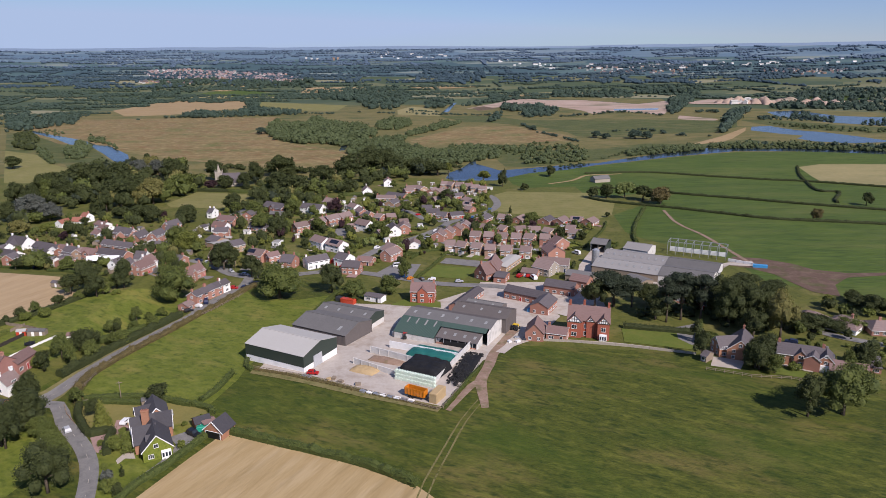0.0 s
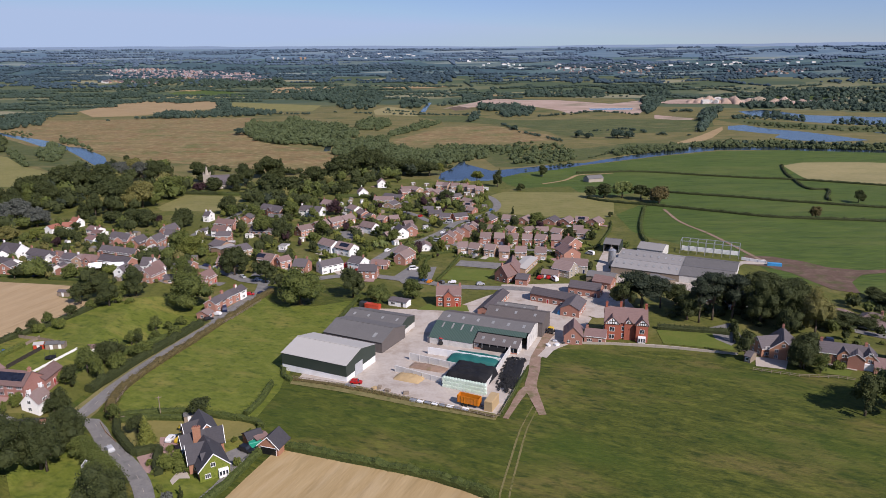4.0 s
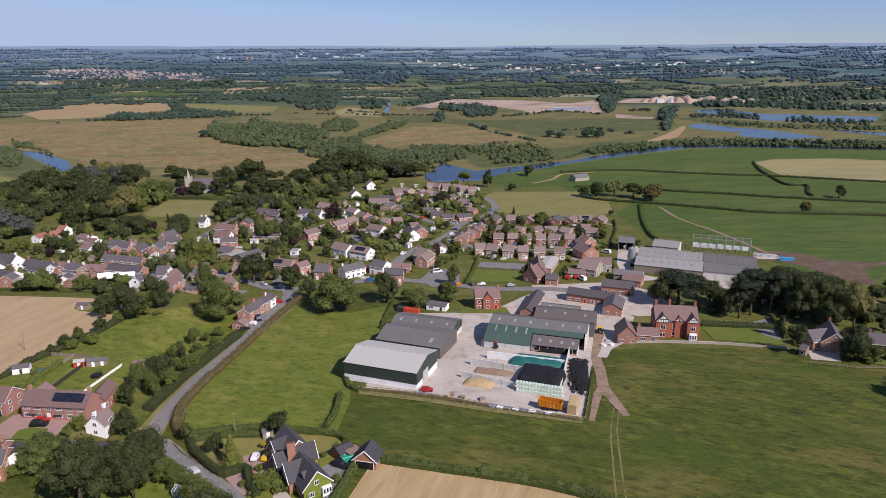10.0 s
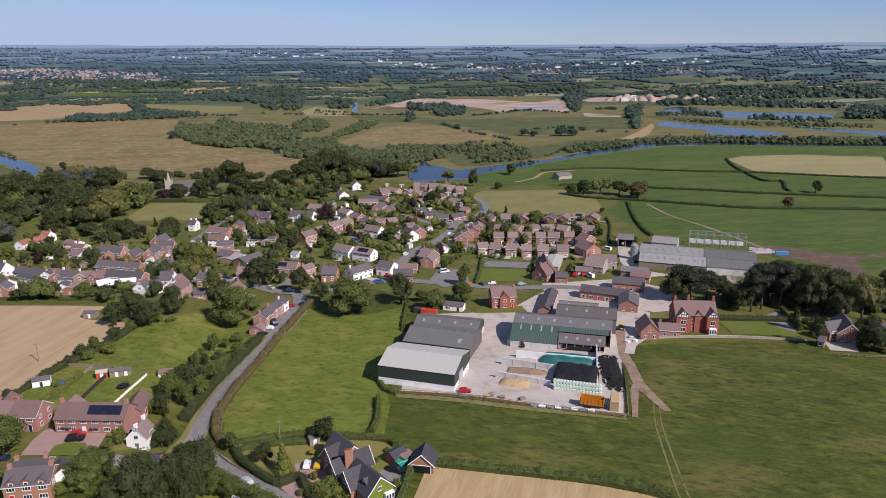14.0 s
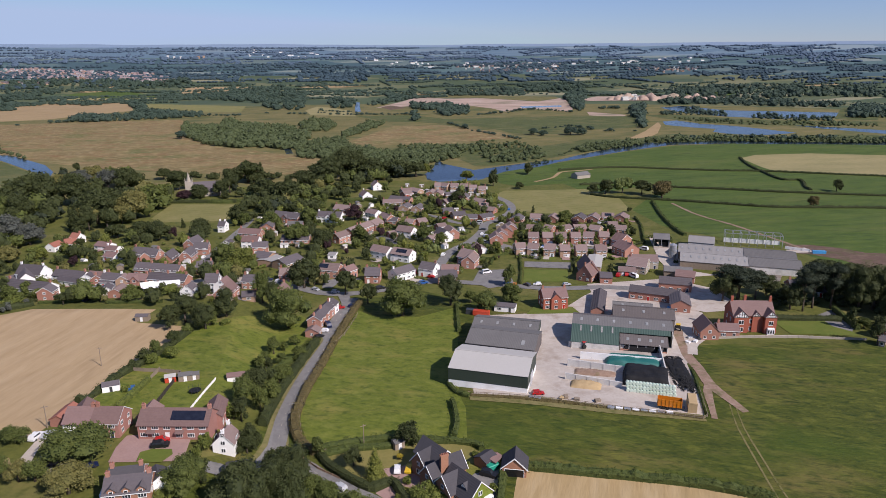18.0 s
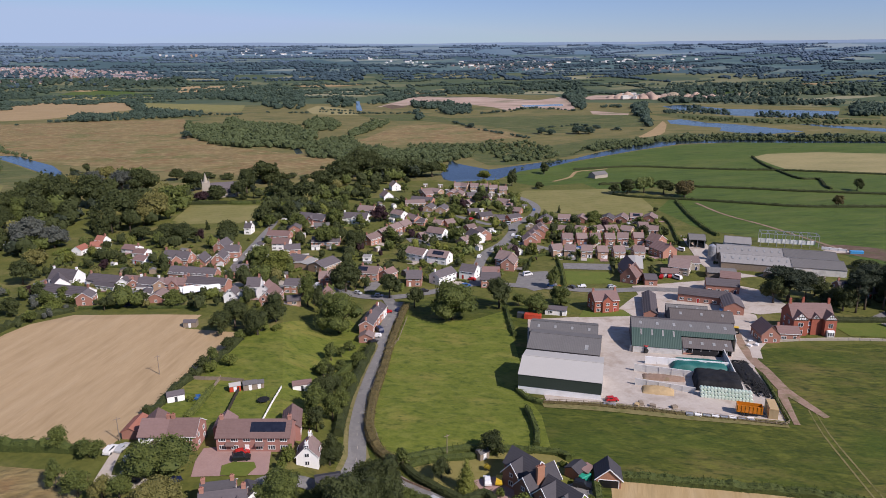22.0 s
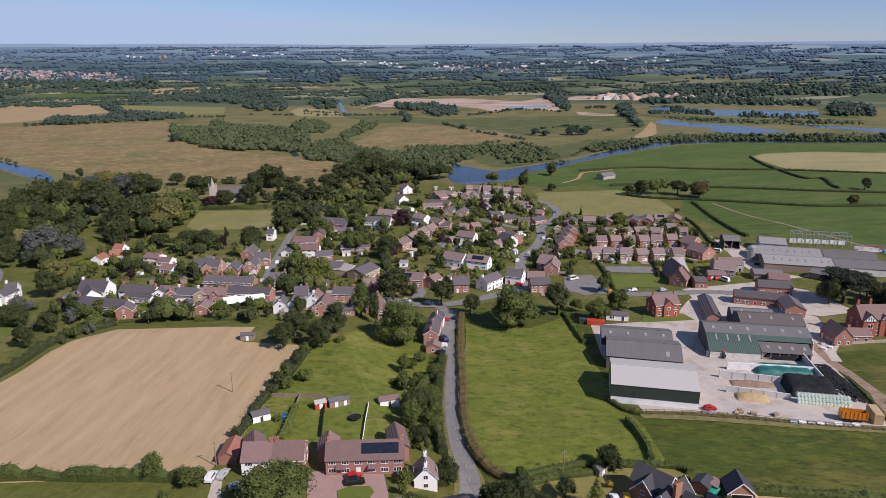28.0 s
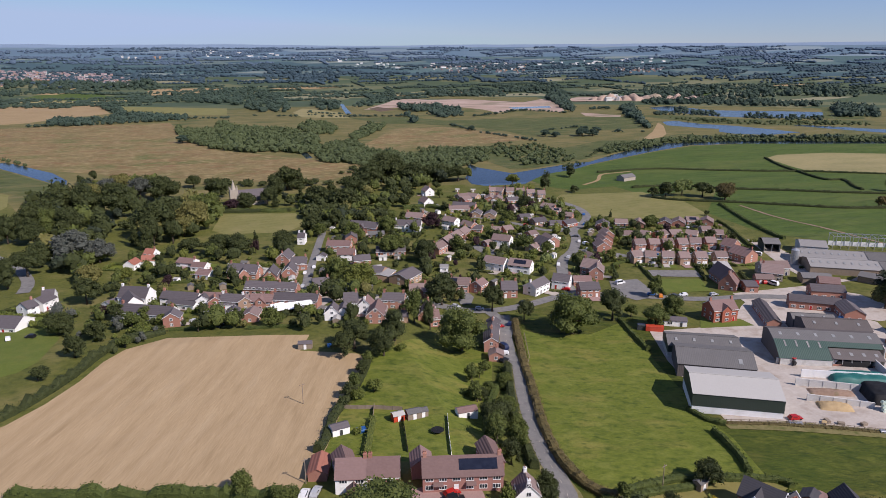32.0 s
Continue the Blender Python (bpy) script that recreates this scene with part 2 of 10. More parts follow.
M["verge"] = material("dry_verge", (0.105, 0.100, 0.028), (0.24, 0.20, 0.09), size=3, fine=0.5, bump=0.6, contrast=0.9, stains=((0.06, 0.078, 0.012), 2, 0.7), world_space=True)
M["drive"] = material("block_paving", (0.26, 0.16, 0.14), (0.36, 0.245, 0.215), size=3, fine=0.4, contrast=0.8, world_space=True)
M["gravel"] = material("gravel", (0.33, 0.28, 0.23), (0.47, 0.42, 0.36), size=4, fine=0.4, contrast=0.8, world_space=True)
M["quarry"] = material("quarry_sand", (0.28, 0.195, 0.145), (0.46, 0.34, 0.27), size=35, fine=6, bump=0.6, contrast=1.0, stains=[((0.11, 0.115, 0.05), 45, 0.8), ((0.52, 0.42, 0.35), 18, 0.5)], stretch=(0.4, 1, 1), world_space=True)
M["stone"] = material("grey_stone", (0.27, 0.235, 0.19), (0.42, 0.37, 0.30), size=3, fine=0.35, bump=0.4, contrast=0.9)
M["brick"] = material("red_brick", (0.265, 0.118, 0.084), (0.44, 0.235, 0.172), size=4, fine=0.28, bump=0.2, contrast=0.9, per_object=0.45)
M["brick_villa"] = material("orange_brick", (0.27, 0.125, 0.075), (0.40, 0.21, 0.13), size=3, fine=0.28, bump=0.2, contrast=0.9)
M["brick_dark"] = material("bright_red_brick", (0.27, 0.075, 0.045), (0.37, 0.125, 0.078), size=4, fine=0.28, bump=0.2, contrast=0.9)
M["brick_buff"] = material("buff_brick", (0.30, 0.19, 0.125), (0.42, 0.29, 0.20), size=4, fine=0.28, bump=0.2, contrast=0.9, per_object=0.5)
M["white"] = material("white_render", (0.74, 0.73, 0.70), (0.86, 0.85, 0.82), size=3, fine=0.5, contrast=0.9)
M["paint"] = material("white_paint", (0.70, 0.70, 0.68), (0.82, 0.82, 0.80), size=1, rough=0.5)
M["brick_pink"] = material("pink_red_brick", (0.27, 0.125, 0.10), (0.38, 0.20, 0.165), size=4, fine=0.28, bump=0.2, contrast=0.9)
M["ivy"] = material("ivy", (0.075, 0.105, 0.012), (0.23, 0.26, 0.04), size=0.9, fine=0.22, bump=1.0, contrast=1.0, stains=((0.05, 0.075, 0.01), 0.7, 0.6))
M["timber"] = material("dark_timber", (0.03, 0.025, 0.02), (0.06, 0.05, 0.04), size=0.6)
M["wood"] = material("weathered_wood", (0.17, 0.13, 0.09), (0.30, 0.245, 0.19), size=0.8, fine=0.15, contrast=0.9)
M["straw"] = material("straw", (0.33, 0.225, 0.11), (0.48, 0.36, 0.20), size=1.2, fine=0.2, bump=0.6, contrast=0.9)
M["slate"] = ribbed("slate_roof", (0.064, 0.056, 0.060), (0.138, 0.120, 0.124), 0.5, rough=0.85, axis=2, patches=2.5)
M["slate_dark"] = ribbed("dark_slate_roof", (0.040, 0.038, 0.044), (0.085, 0.080, 0.085), 0.4, depth=0.014, rough=0.8, axis=2, patches=2.0)
M["tile_red"] = ribbed("red_tile_roof", (0.128, 0.081, 0.072), (0.238, 0.155, 0.140), 0.5, rough=0.85, axis=2, patches=2.5)
M["tile_brown"] = ribbed("brown_tile_roof", (0.138, 0.097, 0.087), (0.272, 0.200, 0.180), 0.5, rough=0.85, axis=2, patches=2.5)
# Hill colour set close to the sky's blue: haze painted into the slopes.
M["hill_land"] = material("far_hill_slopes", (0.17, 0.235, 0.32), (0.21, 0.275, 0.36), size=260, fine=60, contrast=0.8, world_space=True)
M["tile_town"] = material("distant_town_roof", (0.20, 0.150, 0.150), (0.28, 0.215, 0.21), size=20, fine=3, contrast=0.9, per_island=0.4)
M["tile_orange"] = ribbed("bright_tile_roof", (0.24, 0.085, 0.055), (0.33, 0.15, 0.11), 0.5, rough=0.85, axis=2, patches=2.5)
M["sheet_grey"] = ribbed("fibre_cement_sheet", (0.085, 0.082, 0.080), (0.190, 0.182, 0.176), 0.6, depth=0.02, rough=0.95, axis=0, patches=5)
M["sheet_pale"] = ribbed("pale_fibre_cement_sheet", (0.33, 0.315, 0.29), (0.43, 0.415, 0.385), 0.6, depth=0.004, rough=0.95, axis=0, patches=8)
M["sheet_mid"] = ribbed("grey_fibre_cement_sheet", (0.20, 0.19, 0.182), (0.295, 0.285, 0.272), 0.6, rough=0.95, depth=0.015, axis=0, patches=7)
M["sheet_green"] = ribbed("green_steel_sheet", (0.028, 0.062, 0.048), (0.066, 0.102, 0.082), 0.6, rough=0.6, axis=0, patches=4)
M["sheet_brown"] = ribbed("rust_brown_sheet", (0.080, 0.070, 0.066), (0.165, 0.143, 0.134), 0.6, depth=0.02, rough=0.95, axis=0, patches=4)
M["clad_green"] = ribbed("dark_green_cladding", (0.022, 0.034, 0.026), (0.042, 0.056, 0.044), 0.5, depth=0.008, rough=0.55, axis=0, patches=5)
M["rooflight"] = material("rooflight_sheet", (0.20, 0.205, 0.20), (0.31, 0.31, 0.30), size=2, rough=0.4)
M["concrete_wall"] = material("concrete_panel", (0.46, 0.445, 0.415), (0.66, 0.645, 0.61), size=4, fine=0.6, contrast=0.9, stains=((0.24, 0.235, 0.21), 3, 0.55))
M["white_panel"] = material("white_wall_panel", (0.66, 0.66, 0.645), (0.80, 0.80, 0.785), size=3, fine=0.5, contrast=0.9, stains=((0.45, 0.43, 0.39), 3, 0.4))
M["black_sheet"] = material("black_plastic_sheet", (0.007, 0.007, 0.008), (0.018, 0.018, 0.019), size=1.5, fine=0.3, rough=0.75, bump=0.6)
M["green_sheet"] = material("green_net_cover", (0.005, 0.085, 0.075), (0.012, 0.13, 0.115), size=2, fine=0.3, rough=0.6, bump=0.5)
M["bale_wrap"] = material("pale_green_bale_wrap", (0.42, 0.52, 0.42), (0.60, 0.68, 0.58), size=0.8, rough=0.35, per_object=0.5)
M["steel"] = material("galvanised_steel", (0.33, 0.34, 0.35), (0.50, 0.51, 0.52), size=0.8, rough=0.45, metal=0.6)
M["rubber"] = material("black_rubber", (0.015, 0.015, 0.015), (0.03, 0.03, 0.03), size=0.4, rough=0.8)
M["glass"] = material("window_glass", (0.018, 0.022, 0.028), (0.035, 0.042, 0.05), size=1, rough=0.08)
M["clear_glass"] = material("pale_greenhouse_glass", (0.45, 0.48, 0.47), (0.60, 0.63, 0.62), size=1, rough=0.1)
M["clear_glass"].node_tree.nodes["Principled BSDF"].inputs["Transmission Weight"].default_value = 0.7
M["solar"] = material("solar_panel", (0.010, 0.012, 0.022), (0.018, 0.021, 0.034), size=1, rough=0.15)
M["bark"] = material("bark", (0.06, 0.045, 0.032), (0.13, 0.105, 0.08), size=0.6, fine=0.15, bump=0.6)
for paint_name, tone in (("red", (0.42, 0.015, 0.012)), ("orange", (0.62, 0.20, 0.012)), ("blue", (0.02, 0.10, 0.30)), ("navy", (0.012, 0.02, 0.06)), ("black", (0.012, 0.012, 0.014)),
                         ("silver", (0.42, 0.43, 0.44)), ("yellow", (0.62, 0.40, 0.02)), ("car_white", (0.75, 0.75, 0.74)), ("tarp_green", (0.02, 0.30, 0.20)), ("sky_blue", (0.05, 0.28, 0.55)), ("charcoal", (0.05, 0.053, 0.057)), ("redoxide", (0.50, 0.065, 0.03))):
    M[paint_name] = material(paint_name + "_paint", tuple(c * 0.8 for c in tone), tone, size=0.8, rough=0.35)
LEAF = {"oak": ((0.042, 0.062, 0.015), (0.140, 0.160, 0.036)),
        "dark": ((0.024, 0.035, 0.011), (0.075, 0.088, 0.025)),
        "pine": ((0.018, 0.028, 0.016), (0.05, 0.064, 0.034)),
        "lime": ((0.071, 0.092, 0.016), (0.193, 0.201, 0.041)),
        "willow": ((0.088, 0.126, 0.035), (0.225, 0.254, 0.079)),
        "copper": ((0.024, 0.012, 0.015), (0.057, 0.027, 0.030)),
        "grey": ((0.052, 0.062, 0.050), (0.128, 0.135, 0.112)),
        "olive": ((0.088, 0.091, 0.025), (0.225, 0.201, 0.063)),
        "bush": ((0.058, 0.082, 0.017), (0.190, 0.212, 0.042)),
        "far": ((0.030, 0.053, 0.040), (0.076, 0.112, 0.074)),
        "yellow": ((0.246, 0.200, 0.020), (0.470, 0.360, 0.040)),
        "hedge": ((0.040, 0.062, 0.014), (0.118, 0.142, 0.032)),
        # haze put into leaf colour: far leans blue, distant and remote more so
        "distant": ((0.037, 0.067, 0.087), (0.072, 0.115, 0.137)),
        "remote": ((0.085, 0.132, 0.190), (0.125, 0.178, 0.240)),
        "cone": ((0.095, 0.112, 0.020), (0.225, 0.235, 0.045)),
        "rusty": ((0.075, 0.066, 0.022), (0.185, 0.140, 0.055)),
        "scrub": ((0.048, 0.068, 0.026), (0.118, 0.145, 0.058))}
for leaf_name, (a, b) in LEAF.items():
    M["leaf_" + leaf_name] = material("leaves_" + leaf_name, a, b, size=2.2, fine=0.5, rough=0.7, contrast=0.9, per_object=0.3, per_island=0.35, translucent=0.15)
    # Core tones are darkened leaf tones: shade within the foliage put into colour.
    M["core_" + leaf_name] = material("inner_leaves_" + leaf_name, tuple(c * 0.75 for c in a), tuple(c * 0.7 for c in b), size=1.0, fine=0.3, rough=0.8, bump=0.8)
water = M["water"] = material("river_water", (0.012, 0.022, 0.032), (0.022, 0.036, 0.05), size=30, rough=0.12, world_space=True)
wnode = water.node_tree.nodes
wnode["Principled BSDF"].inputs["IOR"].default_value = 1.28
wrip = wnode.new("ShaderNodeTexNoise")
wrip.inputs["Scale"].default_value = 0.5
wbump = wnode.new("ShaderNodeBump")
wbump.inputs["Strength"].default_value = 0.5
wbump.inputs["Distance"].default_value = 0.15
water.node_tree.links.new(wnode.new("ShaderNodeNewGeometry").outputs["Position"], wrip.inputs["Vector"])
water.node_tree.links.new(wrip.outputs[0], wbump.inputs["Height"])
water.node_tree.links.new(wbump.outputs[0], wnode["Principled BSDF"].inputs["Normal"])


# ---- mesh helpers ----
def mesh_of(name, verts, faces, mats, slots=None, smooth=False):
    me = bpy.data.meshes.new(name)
    me.from_pydata([tuple(v) for v in verts], [], faces)
    for m in (mats if isinstance(mats, (list, tuple)) else [mats]):
        me.materials.append(M[m] if isinstance(m, str) else m)
    if slots is not None:
        me.polygons.foreach_set("material_index", slots)
    if smooth:
        me.polygons.foreach_set("use_smooth", [True] * len(me.polygons))
    me.update()
    return me


def box_data(x0, y0, z0, x1, y1, z1, chamfer=0.0):
    """Corners and faces of a box; its top edge is chamfered where asked."""
    if not chamfer:
        v = [(x0, y0, z0), (x1, y0, z0), (x1, y1, z0), (x0, y1, z0), (x0, y0, z1), (x1, y0, z1), (x1, y1, z1), (x0, y1, z1)]
        f = [(3, 2, 1, 0), (4, 5, 6, 7), (0, 1, 5, 4), (1, 2, 6, 5), (2, 3, 7, 6), (3, 0, 4, 7)]
        return v, f
    c = chamfer
    v = [(x0, y0, z0), (x1, y0, z0), (x1, y1, z0), (x0, y1, z0), (x0, y0, z1 - c), (x1, y0, z1 - c), (x1, y1, z1 - c), (x0, y1, z1 - c),
         (x0 + c, y0 + c, z1), (x1 - c, y0 + c, z1), (x1 - c, y1 - c, z1), (x0 + c, y1 - c, z1)]
    f = [(3, 2, 1, 0), (0, 1, 5, 4), (1, 2, 6, 5), (2, 3, 7, 6), (3, 0, 4, 7), (4, 5, 9, 8), (5, 6, 10, 9), (6, 7, 11, 10), (7, 4, 8, 11), (8, 9, 10, 11)]
    return v, f


def boxes_mesh(name, boxes, mats, chamfer=0.0, slots=None):
    verts, faces, ids = [], [], []
    for i, b in enumerate(boxes):
        v, f = box_data(*b, chamfer=chamfer)
        k = len(verts)
        verts += v
        faces += [tuple(a + k for a in q) for q in f]
        ids += [slots[i] if slots else 0] * len(f)
    return mesh_of(name, verts, faces, mats, ids)


def tube_data(points, radii, sides=6):
    """A tapered tube through points, closed at its ends."""
    verts, faces = [], []
    for i, (p, r) in enumerate(zip(points, radii)):
        a = Vector(points[min(i + 1, len(points) - 1)]) - Vector(points[max(i - 1, 0)])
        q = a.to_track_quat('Z', 'Y')
        for k in range(sides):
            t = 2 * math.pi * k / sides
            verts.append(tuple(Vector(p) + q @ Vector((r * math.cos(t), r * math.sin(t), 0))))
    for i in range(len(points) - 1):
        for k in range(sides):
            a, b = i * sides + k, i * sides + (k + 1) % sides
            faces.append((a, b, b + sides, a + sides))
    faces.append(tuple(range(sides))[::-1])
    faces.append(tuple(range((len(points) - 1) * sides, len(points) * sides)))
    return verts, faces


def joined(name, datas, mats, slots=None, smooth=False):
    verts, faces, ids = [], [], []
    for i, (v, f) in enumerate(datas):
        k = len(verts)
        verts += list(v)
        faces += [tuple(a + k for a in q) for q in f]
        ids += [slots[i] if slots else 0] * len(f)
    return mesh_of(name, verts, faces, mats, ids, smooth)


def piece(name, me, parent, loc=(0, 0, 0), turn=0.0, label="", scale=None):
    ob = new(name, me)
    ob.parent = parent
    ob.location = loc
    ob.rotation_euler = (0, 0, turn)
    if scale:
        ob.scale = scale
    if label:
        ob["label"] = label
    return ob


def thing(name, x, y, turn, label, category, group="", lift=0.0, me=None, kind=""):
    ob = new(name, me)
    ob.location = (x, y, ground_z(x, y) + lift)
    ob.rotation_euler = (0, 0, radians(turn))
    return tagged(ob, label, category, group, kind)


SHEET_LIFT = [0.02]


def sheet(name, outline, mat, label="", lift=None, category="", step=25):
    """A patch of ground cover over an outline, draped on the ground."""
    if lift is None:
        SHEET_LIFT[0] += 0.002
        lift = SHEET_LIFT[0]
    bm = bmesh.new()
    bm.faces.new([bm.verts.new((x, y, 0)) for x, y in outline])
    bm.normal_update()
    bmesh.ops.triangulate(bm, faces=bm.faces[:])
    ys = [p[1] for p in outline]
    for cut in GROUND_Y[1:-1]:
        if min(ys) < cut < max(ys):
            bmesh.ops.bisect_plane(bm, geom=bm.verts[:] + bm.edges[:] + bm.faces[:], plane_co=(0, cut, 0), plane_no=(0, 1, 0))
    if min(ys) < 385 and min(p[0] for p in outline) < -110:
        cut_on_rise(bm)
    if max(math.hypot(x + 80, y) for x, y in outline) > 2000:
        bmesh.ops.triangulate(bm, faces=bm.faces[:])
        for _ in range(3):
            bmesh.ops.subdivide_edges(bm, edges=[e for e in bm.edges if e.calc_length() > 90], cuts=1)
            bmesh.ops.triangulate(bm, faces=[f for f in bm.faces if len(f.verts) > 3])
        lift += 1.0
    bmesh.ops.triangulate(bm, faces=bm.faces[:])
    for v in bm.verts:
        v.co.z = ground_z(v.co.x, v.co.y) + lift
    for f in bm.faces:
        if f.normal.z < 0:
            f.normal_flip()
    bm.normal_update()
    if bm.faces and sum(f.normal.z for f in bm.faces) < 0:
        bmesh.ops.reverse_faces(bm, faces=bm.faces[:])
    me = bpy.data.meshes.new(name)
    bm.to_mesh(me)
    bm.free()
    me.materials.append(M[mat])
    return tagged(new(name, me), label or mat.replace("_", " "), category or name.split("_")[0], kind="structure")


def smooth_line(points, step=6.0):
    """Points along a rounded line through the given ones."""
    pts = [Vector((p[0], p[1])) for p in points]
    out = []
    for i in range(len(pts) - 1):
        p0, p1, p2, p3 = pts[max(i - 1, 0)], pts[i], pts[i + 1], pts[min(i + 2, len(pts) - 1)]
        n = max(2, int((p2 - p1).length / step))
        for k in range(n):
            t = k / n
            out.append(0.5 * (2 * p1 + (p2 - p0) * t + (2 * p0 - 5 * p1 + 4 * p2 - p3) * t * t + (3 * p1 - p0 - 3 * p2 + p3) * t ** 3))
    return out + [pts[-1]]


def ribbon(name, points, width, mat, label="", wobble=0.0, category="", lift=None):
    """A road, path or stream of even width along a rounded line."""
    line = smooth_line(points)
    if lift is None:
        SHEET_LIFT[0] += 0.002
        lift = SHEET_LIFT[0] + (0.05 if mat == "asphalt" else 0.0)
    verts, faces = [], []
    for i, p in enumerate(line):
        d = line[min(i + 1, len(line) - 1)] - line[max(i - 1, 0)]
        d = Vector((-d.y, d.x)).normalized()
        for s in (0.5, -0.5):
            w = width * s * (1 + wobble * noise.noise(Vector((p.x * 0.07, p.y * 0.07, s))))
            q = p + d * w
            verts.append((q.x, q.y, ground_z(q.x, q.y) + lift))
        if i:
            k = 2 * i
            faces.append((k - 2, k - 1, k + 1, k))
    me = mesh_of(name, verts, faces, mat)
    if min(v[0] for v in verts) < -110 and min(v[1] for v in verts) < 385:
        bm = bmesh.new()
        bm.from_mesh(me)
        cut_on_rise(bm)
        for v in bm.verts:
            v.co.z = ground_z(v.co.x, v.co.y) + lift
        bm.to_mesh(me)
        bm.free()
    return tagged(new(name, me), label or mat.replace("_", " "), category or name.split("_")[0], kind="structure")


# ---- trees and hedges ----
def leaf_cloud(lobes, count, size, rng):
    """Small bent leaf clumps strewn over a set of ellipsoid lobes."""
    verts, faces = [], []
    weights = np.array([l[1] ** 2 for l in lobes])
    pick = rng.choice(len(lobes), count, p=weights / weights.sum())
    for i in pick:
        c, r, flat = lobes[i]
        d = Vector(rng.normal(size=3))
        d.normalize()
        if d.z < -0.55:
            d.z = -d.z
        p = Vector(c) + Vector((d.x * r, d.y * r, d.z * r * flat)) * (0.80 + 0.36 * rng.random() ** 1.4)
        n = (d + 1.0 * Vector(rng.normal(size=3))).normalized()
        q = n.to_track_quat('Z', 'Y')
        a = size * (0.6 + 0.8 * rng.random())
        w = a * (0.5 + 0.4 * rng.random())
        t = rng.random() * 6.28
        ct, st = math.cos(t), math.sin(t)
        k = len(verts)
        for u, v, h in ((-a, 0, -0.25 * a), (0, -w, 0), (a, 0, -0.25 * a), (0, w, 0)):
            verts.append(tuple(p + q @ Vector((u * ct - v * st, u * st + v * ct, h))))
        faces += [(k, k + 1, k + 2), (k, k + 2, k + 3)]
    return verts, faces


def blob_data(c, r, flat, rng, div=2):
    bm = bmesh.new()
    bmesh.ops.create_icosphere(bm, subdivisions=div, radius=1)
    off = Vector(rng.random(3) * 50)
    v = []
    for p in bm.verts:
        k = r * (0.86 + 0.30 * noise.noise(p.co * 2.2 + off))
        v.append((c[0] + p.co.x * k, c[1] + p.co.y * k, c[2] + p.co.z * k * flat))
    f = [tuple(q.index for q in face.verts) for face in bm.faces]
    bm.free()
    return v, f


TREE_MESH = {}


def tree_meshes(kind, grade, variant, tall):
    """Trunk and crown of unit radius and a height of tall, for one kind of tree, one size and one of three shapes."""
    key = (kind, grade, variant, tall)
    if key in TREE_MESH:
        return TREE_MESH[key]
    rng = np.random.default_rng(abs(hash((len(kind) * 31 + ord(kind[0]) * 7 + ord(kind[-1]), grade, variant))) % 99991)
    count, size, nl = ((520, 0.125, 6), (1200, 0.075, 11), (2300, 0.050, 16), (1900, 0.050, 10), (4300, 0.033, 18))[grade]
    lobes = []
    if kind in ("pine",):
        for i in range(nl):
            a, q = rng.random() * 6.28, rng.random()
            lobes.append(((0.6 * q * math.cos(a), 0.6 * q * math.sin(a), 0.50 + 0.42 * rng.random()), 0.30 + 0.16 * rng.random(), 0.22))
        low = 0.5
    elif kind in ("spire",):
        for i in range(nl):
            z = 0.08 + 0.84 * i / nl
            a = rng.random() * 6.28
            r = 0.75 * (1 - z) + 0.12
            lobes.append(((0.35 * r * math.cos(a), 0.35 * r * math.sin(a), z), r * 0.8, 0.22))
        low = 0.1
    elif kind in ("bush",):
        for i in range(nl):
            a, q = rng.random() * 6.28, math.sqrt(rng.random()) * 0.62
            lobes.append(((q * math.cos(a), q * math.sin(a), 0.25 + 0.42 * rng.random() * (1 - q)), 0.36 + 0.14 * rng.random(), 0.62))
        low = 0.05
    elif kind in ("cone",):
        for i in range(nl + 6):
            z = 0.06 + 0.84 * i / (nl + 6)
            a = i * 2.4
            r = 0.95 * (1 - z) ** 0.9 + 0.05
            lobes.append(((0.22 * r * math.cos(a), 0.22 * r * math.sin(a), z), r * 0.82, 0.26))
        low = 0.05
    else:
        lobes.append(((0, 0, 0.58), 0.62, 0.50))
        for i in range(nl):
            a, q = rng.random() * 6.28, rng.random()
            z = 0.26 + 0.56 * q
            reach = 0.68 * math.sin(math.pi * (0.28 + 0.60 * q)) * (0.75 + 0.35 * rng.random())
            lobes.append(((reach * math.cos(a), reach * math.sin(a), z), 0.27 + 0.15 * rng.random(), 0.48))
        low = 0.25
    lobes = [((c[0], c[1], c[2] * tall), r, f * tall) for c, r, f in lobes]
    leaf = kind if "leaf_" + kind in M else "dark"
    leaves = leaf_cloud(lobes, count, size, rng)
    # Blobs in the darkened core tone imitate shade between the leaves.
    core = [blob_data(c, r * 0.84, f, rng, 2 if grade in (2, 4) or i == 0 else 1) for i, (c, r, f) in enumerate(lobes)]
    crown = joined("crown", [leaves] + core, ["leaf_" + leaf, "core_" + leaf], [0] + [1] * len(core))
    limbs = [tube_data([(0, 0, -0.02 * tall), (0.01, 0, 0.2 * tall), (0.02, 0.01, 0.45 * tall), (0, 0, 0.72 * tall)], [0.085, 0.06, 0.045, 0.015])]
    for c, r, f in lobes[1:1 + (3, 5, 7, 5, 8)[grade]]:
        limbs.append(tube_data([(0.01, 0, (0.22 + 0.2 * rng.random()) * tall), (c[0] * 0.5, c[1] * 0.5, c[2] * 0.85), (c[0] * 0.9, c[1] * 0.9, c[2])], [0.035, 0.022, 0.008], 5))
    trunk = joined("trunk", limbs, "bark", smooth=True)
    TREE_MESH[key] = (trunk, crown)
    return TREE_MESH[key]


